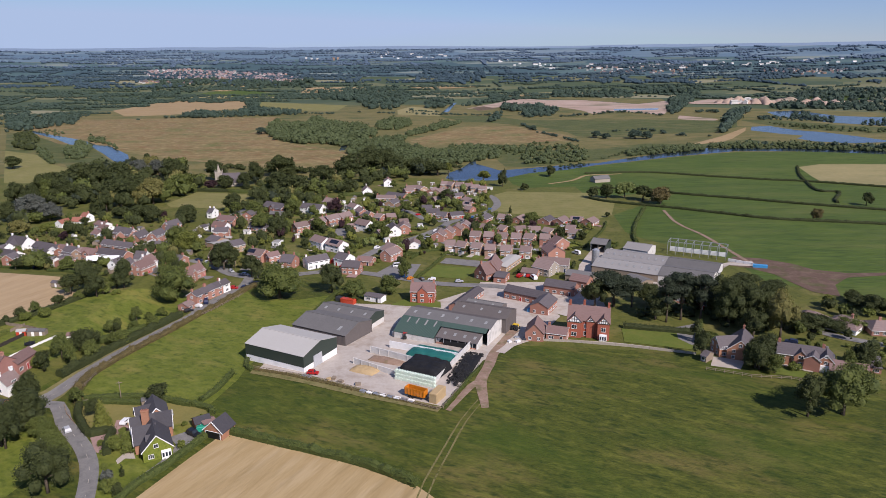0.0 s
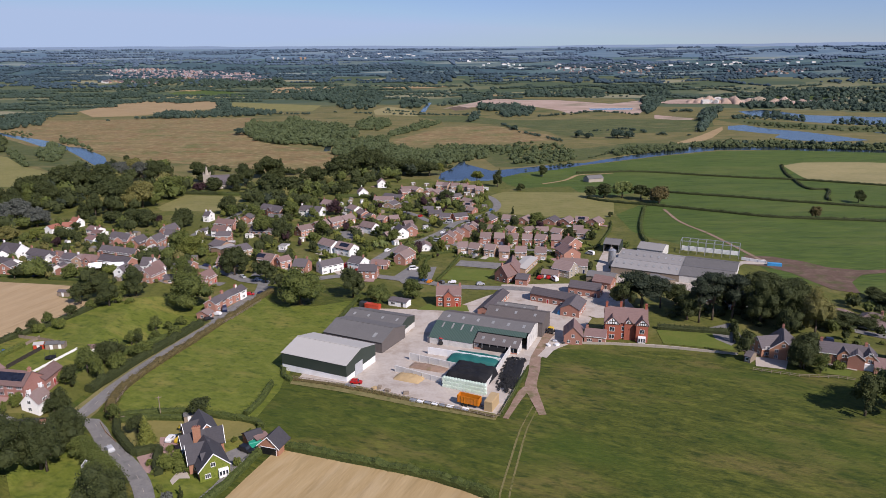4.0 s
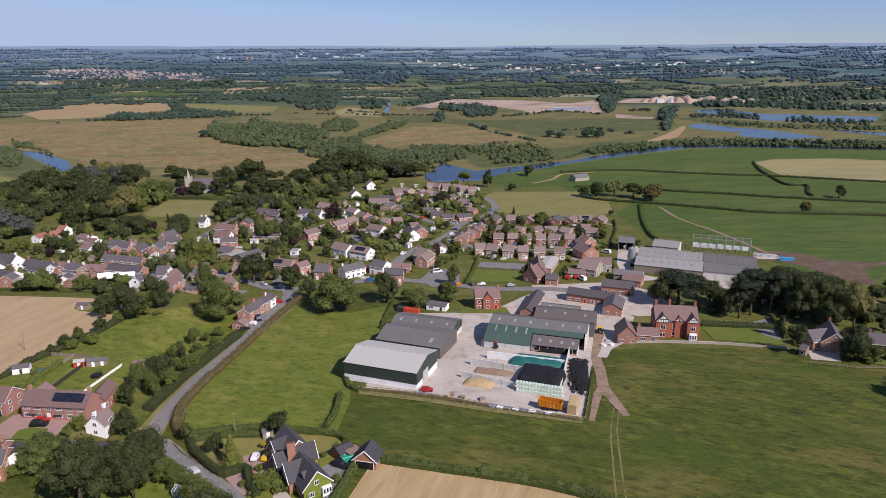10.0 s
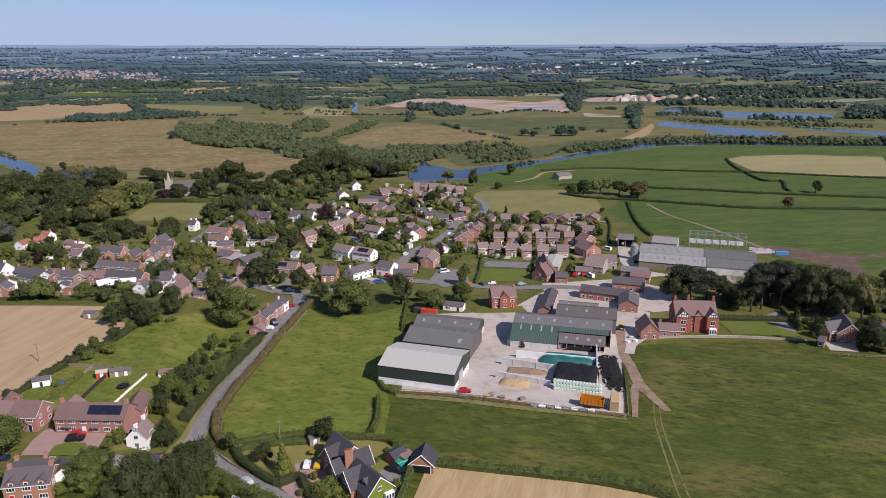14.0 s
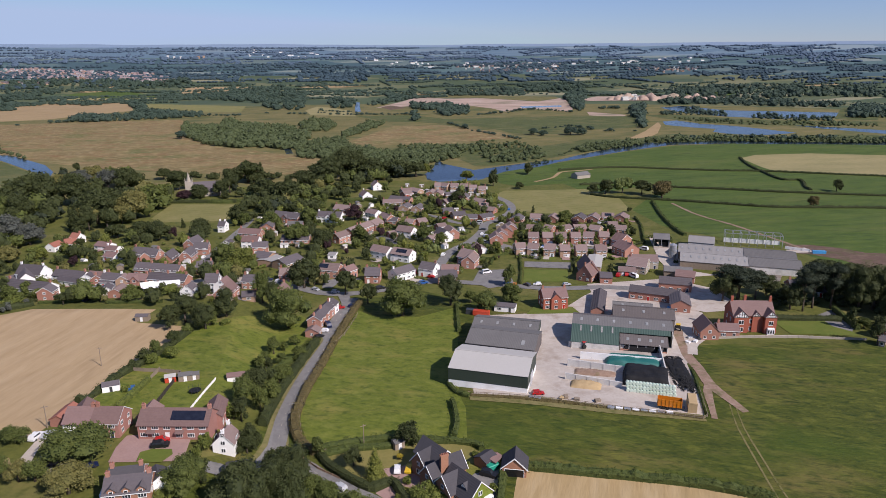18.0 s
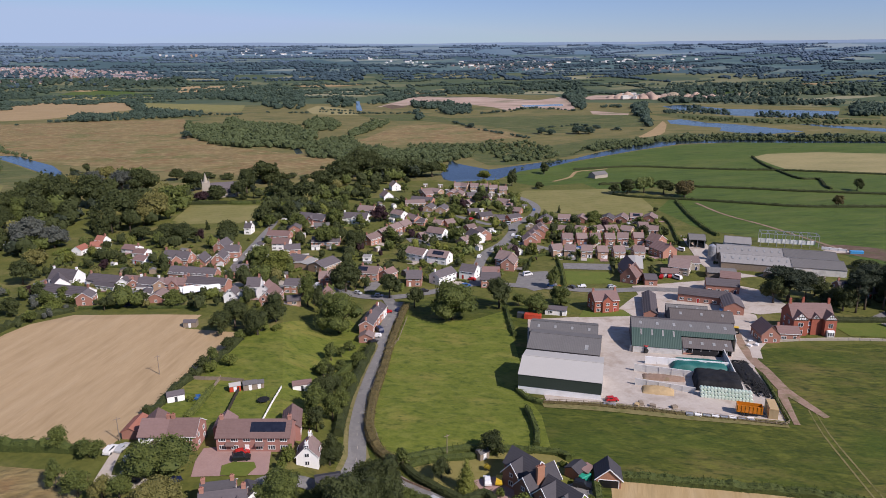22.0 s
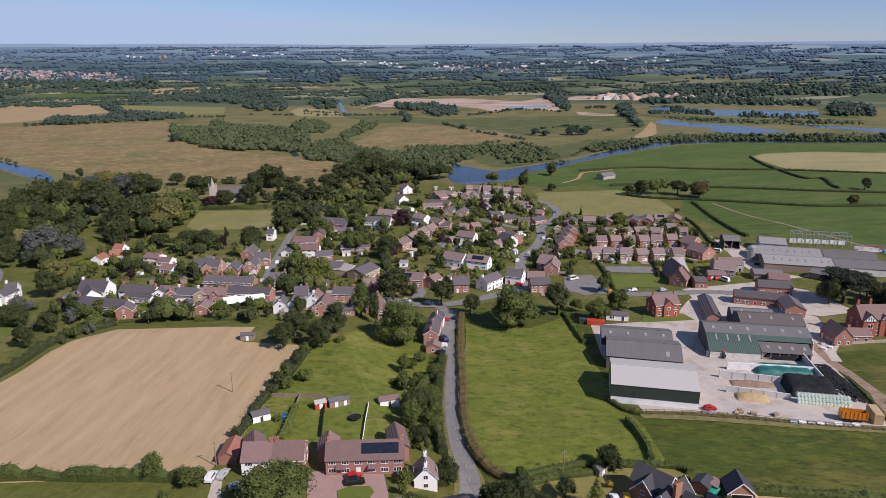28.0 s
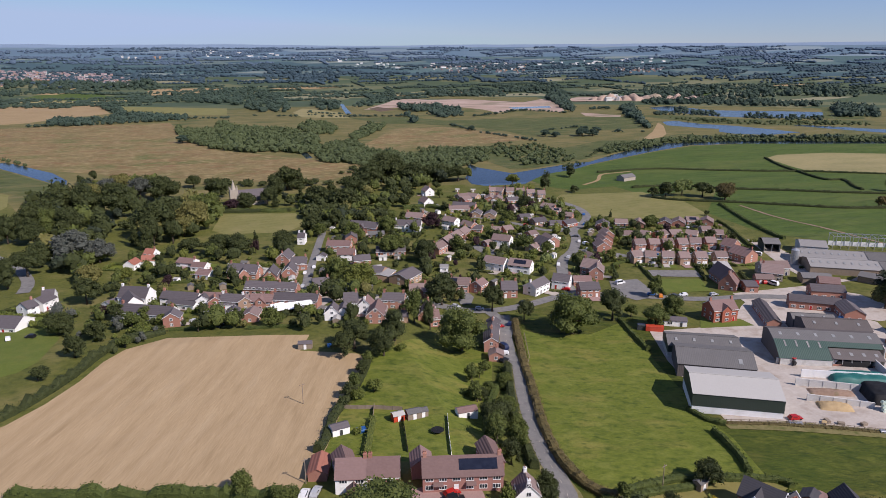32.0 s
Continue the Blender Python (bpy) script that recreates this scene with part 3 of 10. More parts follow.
TREE_WORDS = {"oak": "broad green leafy tree with a rounded uneven crown", "dark": "dense dark green leafy tree", "pine": "tall dark pine with a bare trunk and flat tufts", "lime": "pale yellow-green leafy tree in full leaf",
              "willow": "light green willow tree with a soft crown", "copper": "dark purple copper beech tree", "grey": "grey-green blue cedar tree", "olive": "olive-brown green leafy tree in late summer",
              "bush": "rounded green garden shrub", "spire": "narrow dark green conifer", "far": "distant dark green field tree", "cone": "broad yellow-green conical conifer in a garden", "yellow": "low yellow flowering garden shrub", "rusty": "brownish half-dry leafy tree"}
tree_count = [0]


def tree(x, y, radius, height, kind="oak", lift=0.0):
    tree_count[0] += 1
    grade = 0 if radius < 2.6 else 1 if radius < 5.5 else 2
    if y < 320 and grade:
        grade += 2
    tall = min((1.0, 1.4, 1.8, 2.3, 3.0, 4.0), key=lambda a: abs(a - height / radius))
    trunk, crown = tree_meshes(kind, grade, tree_count[0] % 3, tall)
    name = "shrub" if kind in ("bush", "yellow") else "tree"
    ob = thing(name, x, y, (tree_count[0] * 137.5) % 360, TREE_WORDS.get(kind, "green tree"), name, lift=lift)
    ob.scale = (radius, radius, height / tall)
    piece("trunk", trunk, ob)
    piece("crown", crown, ob)
    return ob


def wood(name, spots, kind, label, seed=1, category="woodland", dense=True, detail=False):
    """A far stand of trees as one mass of leaf clumps: spots are x, y, radius, height."""
    rng = np.random.default_rng(seed)
    cores, clouds = [], []
    for x, y, r, h in spots:
        z = ground_z(x, y)
        lobes = [((x, y, z + h * 0.52), r * 0.8, 0.58 * h / r)]
        for i in range(3):
            a = rng.random() * 6.28
            lobes.append(((x + r * 0.5 * math.cos(a), y + r * 0.5 * math.sin(a), z + h * (0.40 + 0.25 * rng.random())), r * 0.52, 0.62 * h / r))
        for c, q, f in lobes:
            cores.append(blob_data(c, q * 0.96, f, rng, 1))
        clouds.append(leaf_cloud(lobes, int(44 + 18 * r) if detail else 46, min(r * 0.20, 0.45) if detail else r * 0.17, rng))
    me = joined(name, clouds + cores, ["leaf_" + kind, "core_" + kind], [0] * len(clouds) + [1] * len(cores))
    return tagged(new(name, me), label, category, kind="stuff")


def hedge(points, width, height, kind="hedge", label="clipped green field hedge", seed=3, ragged=0.25, name="hedge"):
    """A hedge along a rounded line: a lumpy core and a coat of leaf clumps."""
    rng = np.random.default_rng(seed + int(abs(points[0][0]) * 10) % 977)
    line = smooth_line(points, 1.6)
    verts, faces, ring = [], [], []
    lv, lf = [], []
    for i, p in enumerate(line):
        d = line[min(i + 1, len(line) - 1)] - line[max(i - 1, 0)]
        side = Vector((-d.y, d.x)).normalized()
        z = ground_z(p.x, p.y)
        k = 1 + ragged * noise.noise(Vector((p.x * 0.35, p.y * 0.35, 1.0))) * 1.6
        for u, v in ((-0.5, 0), (-0.5, 0.6), (-0.3, 0.93), (0.3, 0.95), (0.5, 0.6), (0.5, 0)):
            q = p + side * (u * width * (0.9 + 0.2 * rng.random()))
            verts.append((q.x, q.y, z + v * height * k * (0.94 + 0.1 * rng.random())))
        if i:
            b = 6 * i
            faces += [(b - 6 + j, b - 5 + j, b + j + 1, b + j) for j in range(5)]
        else:
            faces.append((0, 1, 2, 3, 4, 5))
        for _ in range(int(24 + 9 * height)):
            u, v = rng.random() - 0.5, rng.random()
            if rng.random() < 0.5:
                u = math.copysign(0.5, u)
            else:
                v = 0.97
            q = p + side * u * width * 1.05 + Vector((rng.normal() * 0.3, rng.normal() * 0.3))
            c = Vector((q.x, q.y, z + v * height * k + 0.1 * rng.random()))
            n = (Vector((side.x * u * 2, side.y * u * 2, 0.4 + v)) + 0.8 * Vector(rng.normal(size=3))).normalized()
            t = n.to_track_quat('Z', 'Y')
            a = 0.11 + 0.13 * rng.random()
            m = len(lv)
            lv += [tuple(c + t @ Vector(w)) for w in ((-a, 0, -0.08), (0, -a * 0.7, 0), (a, 0, -0.08), (0, a * 0.7, 0))]
            lf += [(m, m + 1, m + 2), (m, m + 2, m + 3)]
    e = len(verts)
    faces.append((e - 1, e - 2, e - 3, e - 4, e - 5, e - 6))
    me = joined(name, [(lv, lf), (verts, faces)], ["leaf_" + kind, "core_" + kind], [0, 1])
    return tagged(new(name, me), label, "hedge", kind="stuff")


# ---- houses ----
def lattice(name, xs, zs, solid, y0, y1, mats):
    """A flat frame cut out of one board: cells between the lines xs and zs that are solid, as one connected mesh."""
    nx, nz = len(xs), len(zs)
    verts = [(x, y, z) for y in (y0, y1) for z in zs for x in xs]
    at = lambda k, j, i: k * nx * nz + j * nx + i
    full = lambda i, j: 0 <= i < nx - 1 and 0 <= j < nz - 1 and solid(i, j)
    faces = []
    for j in range(nz - 1):
        for i in range(nx - 1):
            if not full(i, j):
                continue
            faces.append((at(0, j, i), at(0, j, i + 1), at(0, j + 1, i + 1), at(0, j + 1, i)))
            faces.append((at(1, j, i), at(1, j + 1, i), at(1, j + 1, i + 1), at(1, j, i + 1)))
            if not full(i - 1, j):
                faces.append((at(0, j, i), at(0, j + 1, i), at(1, j + 1, i), at(1, j, i)))
            if not full(i + 1, j):
                faces.append((at(0, j, i + 1), at(1, j, i + 1), at(1, j + 1, i + 1), at(0, j + 1, i + 1)))
            if not full(i, j - 1):
                faces.append((at(0, j, i), at(1, j, i), at(1, j, i + 1), at(0, j, i + 1)))
            if not full(i, j + 1):
                faces.append((at(0, j + 1, i), at(0, j + 1, i + 1), at(1, j + 1, i + 1), at(1, j + 1, i)))
    used = sorted({i for f in faces for i in f})
    to = {a: b for b, a in enumerate(used)}
    return mesh_of(name, [verts[i] for i in used], [tuple(to[i] for i in f) for f in faces], mats)


def window_mesh(w, h, bars):
    f = 0.1
    xs = [-w / 2, -w / 2 + f]
    for k in range(1, bars):
        x = -w / 2 + w * k / bars
        xs += [x - f / 2, x + f / 2]
    xs += [w / 2 - f, w / 2]
    zs = [-0.06, 0.0 + f, h - f, h]
    return lattice("window_frame", xs, zs, lambda i, j: j != 1 or i % 2 == 0, -0.07, 0.02, "paint")


WINDOWS = {}


def glazed_mesh(w, h, bars):
    """Frame and panes of a window as one board, for houses seen from afar."""
    f = 0.15
    xs = [-w / 2, -w / 2 + f] + [q for k in range(1, bars) for q in (-w / 2 + w * k / bars - f / 2, -w / 2 + w * k / bars + f / 2)] + [w / 2 - f, w / 2]
    zs = [-0.06, f, h - f, h]
    nx = len(xs)
    verts = [(x, -0.07, z) for z in zs for x in xs]
    faces = [(j * nx + i, j * nx + i + 1, (j + 1) * nx + i + 1, (j + 1) * nx + i) for j in range(3) for i in range(nx - 1)]
    slots = [1 if j == 1 and i % 2 else 0 for j in range(3) for i in range(nx - 1)]
    k = len(verts)
    rim = [(xs[0], zs[0]), (xs[-1], zs[0]), (xs[-1], zs[-1]), (xs[0], zs[-1])]
    verts += [(x, y, z) for y in (-0.07, 0.02) for x, z in rim]
    faces += [(k + i, k + (i + 1) % 4, k + 4 + (i + 1) % 4, k + 4 + i) for i in range(4)]
    return mesh_of("window", verts, faces, ["paint", "glass"], slots + [0] * 4)


def window(parent, x, y, z, turn, w=1.5, h=1.25, bars=2, pane_part=True):
    """A white window with sill and mullions on a wall that faces -y before the turn (radians)."""
    key = (round(w, 1), round(h, 1), bars)
    if key not in WINDOWS:
        WINDOWS[key] = (window_mesh(key[0], key[1], bars), boxes_mesh("pane", [(-key[0] / 2 + 0.03, -0.03, 0.03, key[0] / 2 - 0.03, 0.02, key[1] - 0.03)], "glass"))
    if not pane_part:
        if (*key, 0) not in WINDOWS:
            WINDOWS[(*key, 0)] = glazed_mesh(key[0], key[1], bars)
        return piece("window", WINDOWS[(*key, 0)], parent, (x, y, z), turn)
    ob = piece("window", WINDOWS[key][0], parent, (x, y, z), turn)
    piece("pane", WINDOWS[key][1], ob)
    return ob


DOOR_MESH, DOOR_FRAME = {}, {}


def door(parent, x, y, z, turn, w=0.95, h=2.05, mat="paint", name="door"):
    key = (w, h, mat)
    if key not in DOOR_MESH:
        DOOR_MESH[key] = boxes_mesh("door", [(-w / 2, -0.05, 0, w / 2, 0.02, h)], mat)
        DOOR_FRAME[key] = lattice("door_frame", [-w / 2 - 0.09, -w / 2, w / 2, w / 2 + 0.09], [0, h, h + 0.09], lambda i, j: j == 1 or i != 1, -0.07, 0.02, "paint")
    leaf = piece("door", DOOR_MESH[key], parent, (x, y, z), turn)
    piece("door_frame", DOOR_FRAME[key], leaf)
    return leaf


def wall_data(L, D, eave, ridge, hip=False):
    v = [(-L / 2, -D / 2, -0.6), (L / 2, -D / 2, -0.6), (L / 2, D / 2, -0.6), (-L / 2, D / 2, -0.6), (-L / 2, -D / 2, eave), (L / 2, -D / 2, eave), (L / 2, D / 2, eave), (-L / 2, D / 2, eave)]
    f = [(0, 1, 5, 4), (2, 3, 7, 6)]
    if hip:
        f += [(1, 2, 6, 5), (3, 0, 4, 7), (4, 5, 6, 7)]
    else:
        v += [(-L / 2, 0, ridge), (L / 2, 0, ridge)]
        f += [(1, 2, 6, 9, 5), (3, 0, 4, 8, 7)]
    return v, f


def roof_data(L, D, eave, ridge, over=0.35, thick=0.18, hip=0.0, bend=None):
    """Two pitched slabs with overhang; hip pulls the ridge's ends in; bend gives a gambrel break."""
    s = (ridge - eave) / (D / 2)
    ex, ey, ez = L / 2 + (over if hip else over * 0.6), D / 2 + over, eave - over * s
    rx = L / 2 - hip if hip else ex
    top = [(-ex, -ey, ez), (ex, -ey, ez), (rx, 0, ridge), (-rx, 0, ridge), (ex, ey, ez), (-ex, ey, ez)]
    v = [(a, b, c + thick + 0.02) for a, b, c in top] + [(a, b, c + 0.02) for a, b, c in top]
    f = [(0, 1, 2, 3), (3, 2, 4, 5), (9, 8, 7, 6), (11, 10, 8, 9), (6, 7, 1, 0), (10, 11, 5, 4)]
    if hip:
        f += [(1, 4, 2), (5, 0, 3), (8, 10, 7), (9, 6, 11), (7, 10, 4, 1), (11, 6, 0, 5)]
    else:
        f += [(7, 8, 2, 1), (8, 10, 4, 2), (9, 6, 0, 3), (11, 9, 3, 5)]
    return v, f


CHIMNEY = {}


def chimney(parent, x, y, ridge, mat="brick", tall=1.3):
    key = (mat, tall)
    if key not in CHIMNEY:
        CHIMNEY[key] = joined("chimney", [box_data(-0.45, -0.35, -1.2, 0.45, 0.35, tall), box_data(-0.53, -0.43, tall - 0.28, 0.53, 0.43, tall - 0.12)] + [tube_data([(u, 0, tall - 0.05), (u, 0, tall + 0.4)], [0.13, 0.1], 7) for u in (-0.2, 0.2)], [mat, "tile_orange"], [0, 0, 1, 1])
    return piece("chimney", CHIMNEY[key], parent, (x, y, ridge))


HOUSE_WORDS = {"brick": "red brick", "brick_dark": "bright red brick", "brick_buff": "buff brick", "white": "white rendered", "stone": "grey stone", "ivy": "ivy-covered", "wood": "weathered timber", "clad_green": "green-clad", "brick_pink": "pink-red brick"}
ROOF_WORDS = {"slate": "grey slate", "slate_dark": "dark slate", "tile_red": "dark red tile", "tile_brown": "brown tile", "tile_orange": "bright red tile", "sheet_grey": "grey sheet", "sheet_brown": "brown sheet", "sheet_pale": "pale sheet"}
house_count = [0]
STANDS = []          # ground taken by buildings: x, y, half length, half depth, turn


def driveway(x, y, turn, D, wide=4.5, deep=6.0, mat="drive", side=0.0):
    """A paved patch before a house's front."""
    t = radians(turn)
    c, q = math.cos(t), math.sin(t)
    pts = [(u, v) for u, v in ((side - wide / 2, -D / 2 - deep), (side + wide / 2, -D / 2 - deep), (side + wide / 2, -D / 2 - 0.1), (side - wide / 2, -D / 2 - 0.1))]
    return sheet("driveway", [(x + u * c - v * q, y + u * q + v * c) for u, v in pts], mat, "paved driveway before a house")


def house(x, y, turn, L, D, wall="brick", roof="tile_brown", storeys=2, hip=0.0, chimneys=1, panes=True, solar=False, garage=False, name="house", eave=None, pitch=None, group="", base=None, words=None, back=True, gable=False, drive=False):
    """A pitched-roof house: ridge along its own x; doors and windows on its long sides."""
    house_count[0] += 1
    k = house_count[0]
    eave = eave or (4.1 if storeys == 2 else 2.4 if storeys == 1 else 7.4)
    pitch = pitch or (33 if storeys == 2 else 27)
    ridge = eave + math.tan(radians(pitch)) * D / 2
    near = y < 330
    label = words or f"{HOUSE_WORDS.get(wall, wall)} {'bungalow' if storeys == 1 else 'house'} with a {ROOF_WORDS.get(roof, roof)} pitched roof"
    ob = thing(name, x, y, turn, label, "house" if name == "house" else name.replace("_", " "), group)
    STANDS.append((x, y, L / 2, D / 2, radians(turn)))
    if base is not None:
        ob.location.z = base
    piece("wall", mesh_of("wall", *wall_data(L, D, eave, ridge, hip > 0), wall), ob)
    rv, rf = roof_data(L, D, eave, ridge, hip=hip, thick=0.22)
    boards = "paint" if k % 4 and name == "house" else roof
    piece("roof", mesh_of("roof", rv, rf, [roof, boards], [0, 0] + [1] * (len(rf) - 2) if not hip else [0, 0, 1, 1, 1, 1, 0, 0, 1, 1, 1, 1]), ob)
    for c in range(chimneys):
        u = (L / 2 - 0.6) * (1 if c % 2 == k % 2 else -1) if chimneys < 3 else -L / 2 + 0.8 + c * (L - 1.6) / (chimneys - 1)
        chimney(ob, u if not hip else u * 0.4, 0, ridge, wall if wall in ("white", "brick_dark") and k % 2 else "brick")
    if panes:
        n = max(1, int(L / 3.1))
        for s in range(storeys):
            z = 0.8 + s * 2.25
            for i in range(n):
                u = -L / 2 + (i + 0.5) * L / n
                for side in ((-1, 1) if back else (-1,)):
                    is_door = s == 0 and i == (k if side < 0 else k + 1) % n and n > 1
                    turn_in = 0.0 if side < 0 else math.pi
                    if is_door:
                        door(ob, u, side * D / 2, 0.02, turn_in, mat=("paint", "charcoal", "red", "navy")[k % 4])
                    else:
                        window(ob, u, side * D / 2, z, turn_in, 1.9 if L / n > 2.6 else 1.2, 1.1 if s else 1.2, 3 if L / n > 2.6 else 1, near)
        if L < 18 and not hip and D > 5 and back:
            for side in (-1, 1):
                for st in range(storeys + (1 if pitch > 40 else 0)):
                    for v in ((-0.24 * D, 0.24 * D) if st < storeys and D > 6.5 and near else (0.0,)):
                        window(ob, side * L / 2, v, 0.8 + st * 2.25, side * math.pi / 2, 1.2, 1.2, 2, near)
    if gable:
        gable_wing(ob, 0, -D / 2 + 1.2, math.pi / 2, 4.0, 4.2, eave, 44, wall, roof)
        for z in (0.9, 3.4):
            window(ob, 0, -D / 2 - 0.8, z, 0, 1.5, 1.2, 2)
    if garage:
        door(ob, L / 2 - 1.6, -D / 2, 0.0, 0.0, 2.3, 2.0, "paint")
    if drive:
        driveway(x, y, turn, D, 3.2 + k % 3, 5.5 + k % 2, ("drive", "gravel", "asphalt", "concrete")[k % 4], (k % 3 - 1) * L * 0.2)
    if solar:
        panel(ob, L * 0.55 if solar is True else solar[1], D, eave, ridge, u=0.0 if solar is True else solar[0])
    return ob


def panel(ob, length, D, eave, ridge, u=0.0, side=-1, mat="solar", name="solar_panel", f0=0.25, f1=0.8):
    """A sheet laid on one pitch of a roof, from share f0 to f1 of its slope."""
    s = (ridge - eave) / (D / 2)
    pts = []
    for f in (f0, f1):
        pts.append((side * D / 2 * (1 - f), eave + (ridge - eave) * f + 0.24))
    (y0, z0), (y1, z1) = pts
    v = [(u - length / 2, y0, z0), (u + length / 2, y0, z0), (u + length / 2, y1, z1), (u - length / 2, y1, z1)]
    v += [(a, b, c + 0.07) for a, b, c in v]
    f = [(4, 5, 6, 7), (0, 1, 5, 4), (1, 2, 6, 5), (2, 3, 7, 6), (3, 0, 4, 7)]
    return piece(name, mesh_of(name, v, f, mat), ob)


# ---- the ground: one sheet to the horizon ----
def patchwork(name, dark, light, tones, scale):
    """Distant fields: uneven cells of different crops, haze tinted, over a coarse wander of tone."""
    m = material(name, dark, light, size=240, fine=35, contrast=1.0, world_space=True)
    nn, ll = m.node_tree.nodes, m.node_tree.links
    cells = nn.new("ShaderNodeTexVoronoi")
    cells.inputs["Scale"].default_value = scale
    mp = nn.new("ShaderNodeMapping")
    mp.inputs["Rotation"].default_value = (0, 0, 0.12)
    mp.inputs["Scale"].default_value = (0.6, 1.0, 0.0)
    ll.new(nn.new("ShaderNodeNewGeometry").outputs["Position"], mp.inputs[0])
    ll.new(mp.outputs[0], cells.inputs["Vector"])
    ramp = nn.new("ShaderNodeValToRGB")
    ramp.color_ramp.interpolation = 'CONSTANT'
    for i, (p, c) in enumerate(zip((0.0, 0.2, 0.38, 0.52, 0.66, 0.78, 0.93), tones)):
        e = ramp.color_ramp.elements[i] if i < 2 else ramp.color_ramp.elements.new(p)
        e.position, e.color = p, (*c, 1)
    sep = nn.new("ShaderNodeSeparateColor")
    ll.new(cells.outputs["Color"], sep.inputs[0])
    ll.new(sep.outputs[0], ramp.inputs[0])
    link = nn["Principled BSDF"].inputs["Base Color"].links[0]
    mx = nn.new("ShaderNodeMix")
    mx.data_type = 'RGBA'
    mx.inputs[0].default_value = 0.75
    ll.new(link.from_socket, mx.inputs[6])
    ll.new(ramp.outputs[0], mx.inputs[7])
    ll.new(mx.outputs[2], nn["Principled BSDF"].inputs["Base Color"])
    return m


def build_ground():
    radii = [0, 60, 120, 180, 240, 300, 360, 430, 500, 580, 660, 760, 900, 1100, 1350, 1650, 2000]
    while radii[-1] < 4850:
        radii.append(radii[-1] + 95)
    n = 150
    verts, faces = [(-80, 0, ground_z(-80, 0))], []
    for r in radii[1:]:
        for i in range(n):
            a = 2 * math.pi * i / n
            x, y = -80 + r * math.cos(a), r * math.sin(a)
            verts.append((x, y, ground_z(x, y)))
    for i in range(n):
        faces.append((0, 1 + i, 1 + (i + 1) % n))
    for k in range(len(radii) - 2):
        for i in range(n):
            a, b = 1 + k * n + i, 1 + k * n + (i + 1) % n
            faces.append((a, a + n, b + n, b))
    # Bands turn bluer outward: aerial haze is painted into the crop colours.
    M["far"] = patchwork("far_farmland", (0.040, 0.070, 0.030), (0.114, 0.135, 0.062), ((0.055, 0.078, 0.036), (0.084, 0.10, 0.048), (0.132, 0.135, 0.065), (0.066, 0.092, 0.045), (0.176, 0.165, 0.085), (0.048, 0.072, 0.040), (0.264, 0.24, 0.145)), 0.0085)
    M["haze_tint_land"] = patchwork("distant_farmland", (0.042, 0.080, 0.094), (0.092, 0.145, 0.149), ((0.046, 0.086, 0.092), (0.063, 0.110, 0.105), (0.118, 0.155, 0.138), (0.046, 0.084, 0.095), (0.084, 0.135, 0.127), (0.042, 0.080, 0.095), (0.210, 0.24, 0.209)), 0.0075)
    M["haze_tint_rim_land"] = patchwork("remote_farmland", (0.088, 0.145, 0.194), (0.150, 0.215, 0.257), ((0.097, 0.155, 0.200), (0.114, 0.17, 0.210), (0.167, 0.22, 0.247), (0.097, 0.15, 0.200), (0.132, 0.19, 0.226), (0.088, 0.145, 0.194), (0.220, 0.27, 0.284)), 0.006)
    slots = []
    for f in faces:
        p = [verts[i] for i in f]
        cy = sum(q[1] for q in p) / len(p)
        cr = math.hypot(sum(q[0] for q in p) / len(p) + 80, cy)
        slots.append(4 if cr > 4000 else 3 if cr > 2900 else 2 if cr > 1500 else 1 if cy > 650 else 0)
    me = mesh_of("ground", [(x, y, 0) for x, y, z in verts], faces, ["grass", "scrub", "far", "haze_tint_land", "haze_tint_rim_land"], slots)
    bm = bmesh.new()
    bm.from_mesh(me)
    for cut in GROUND_Y[1:-1]:
        bmesh.ops.bisect_plane(bm, geom=bm.verts[:] + bm.edges[:] + bm.faces[:], plane_co=(0, cut, 0), plane_no=(0, 1, 0))
    cut_on_rise(bm)
    for v in bm.verts:
        v.co.z = ground_z(v.co.x, v.co.y)
    bm.to_mesh(me)
    bm.free()
    return tagged(new("ground", me), "wide farmland with green fields, its far rim raised to fit the camera's horizon", "ground", kind="structure")


build_ground()

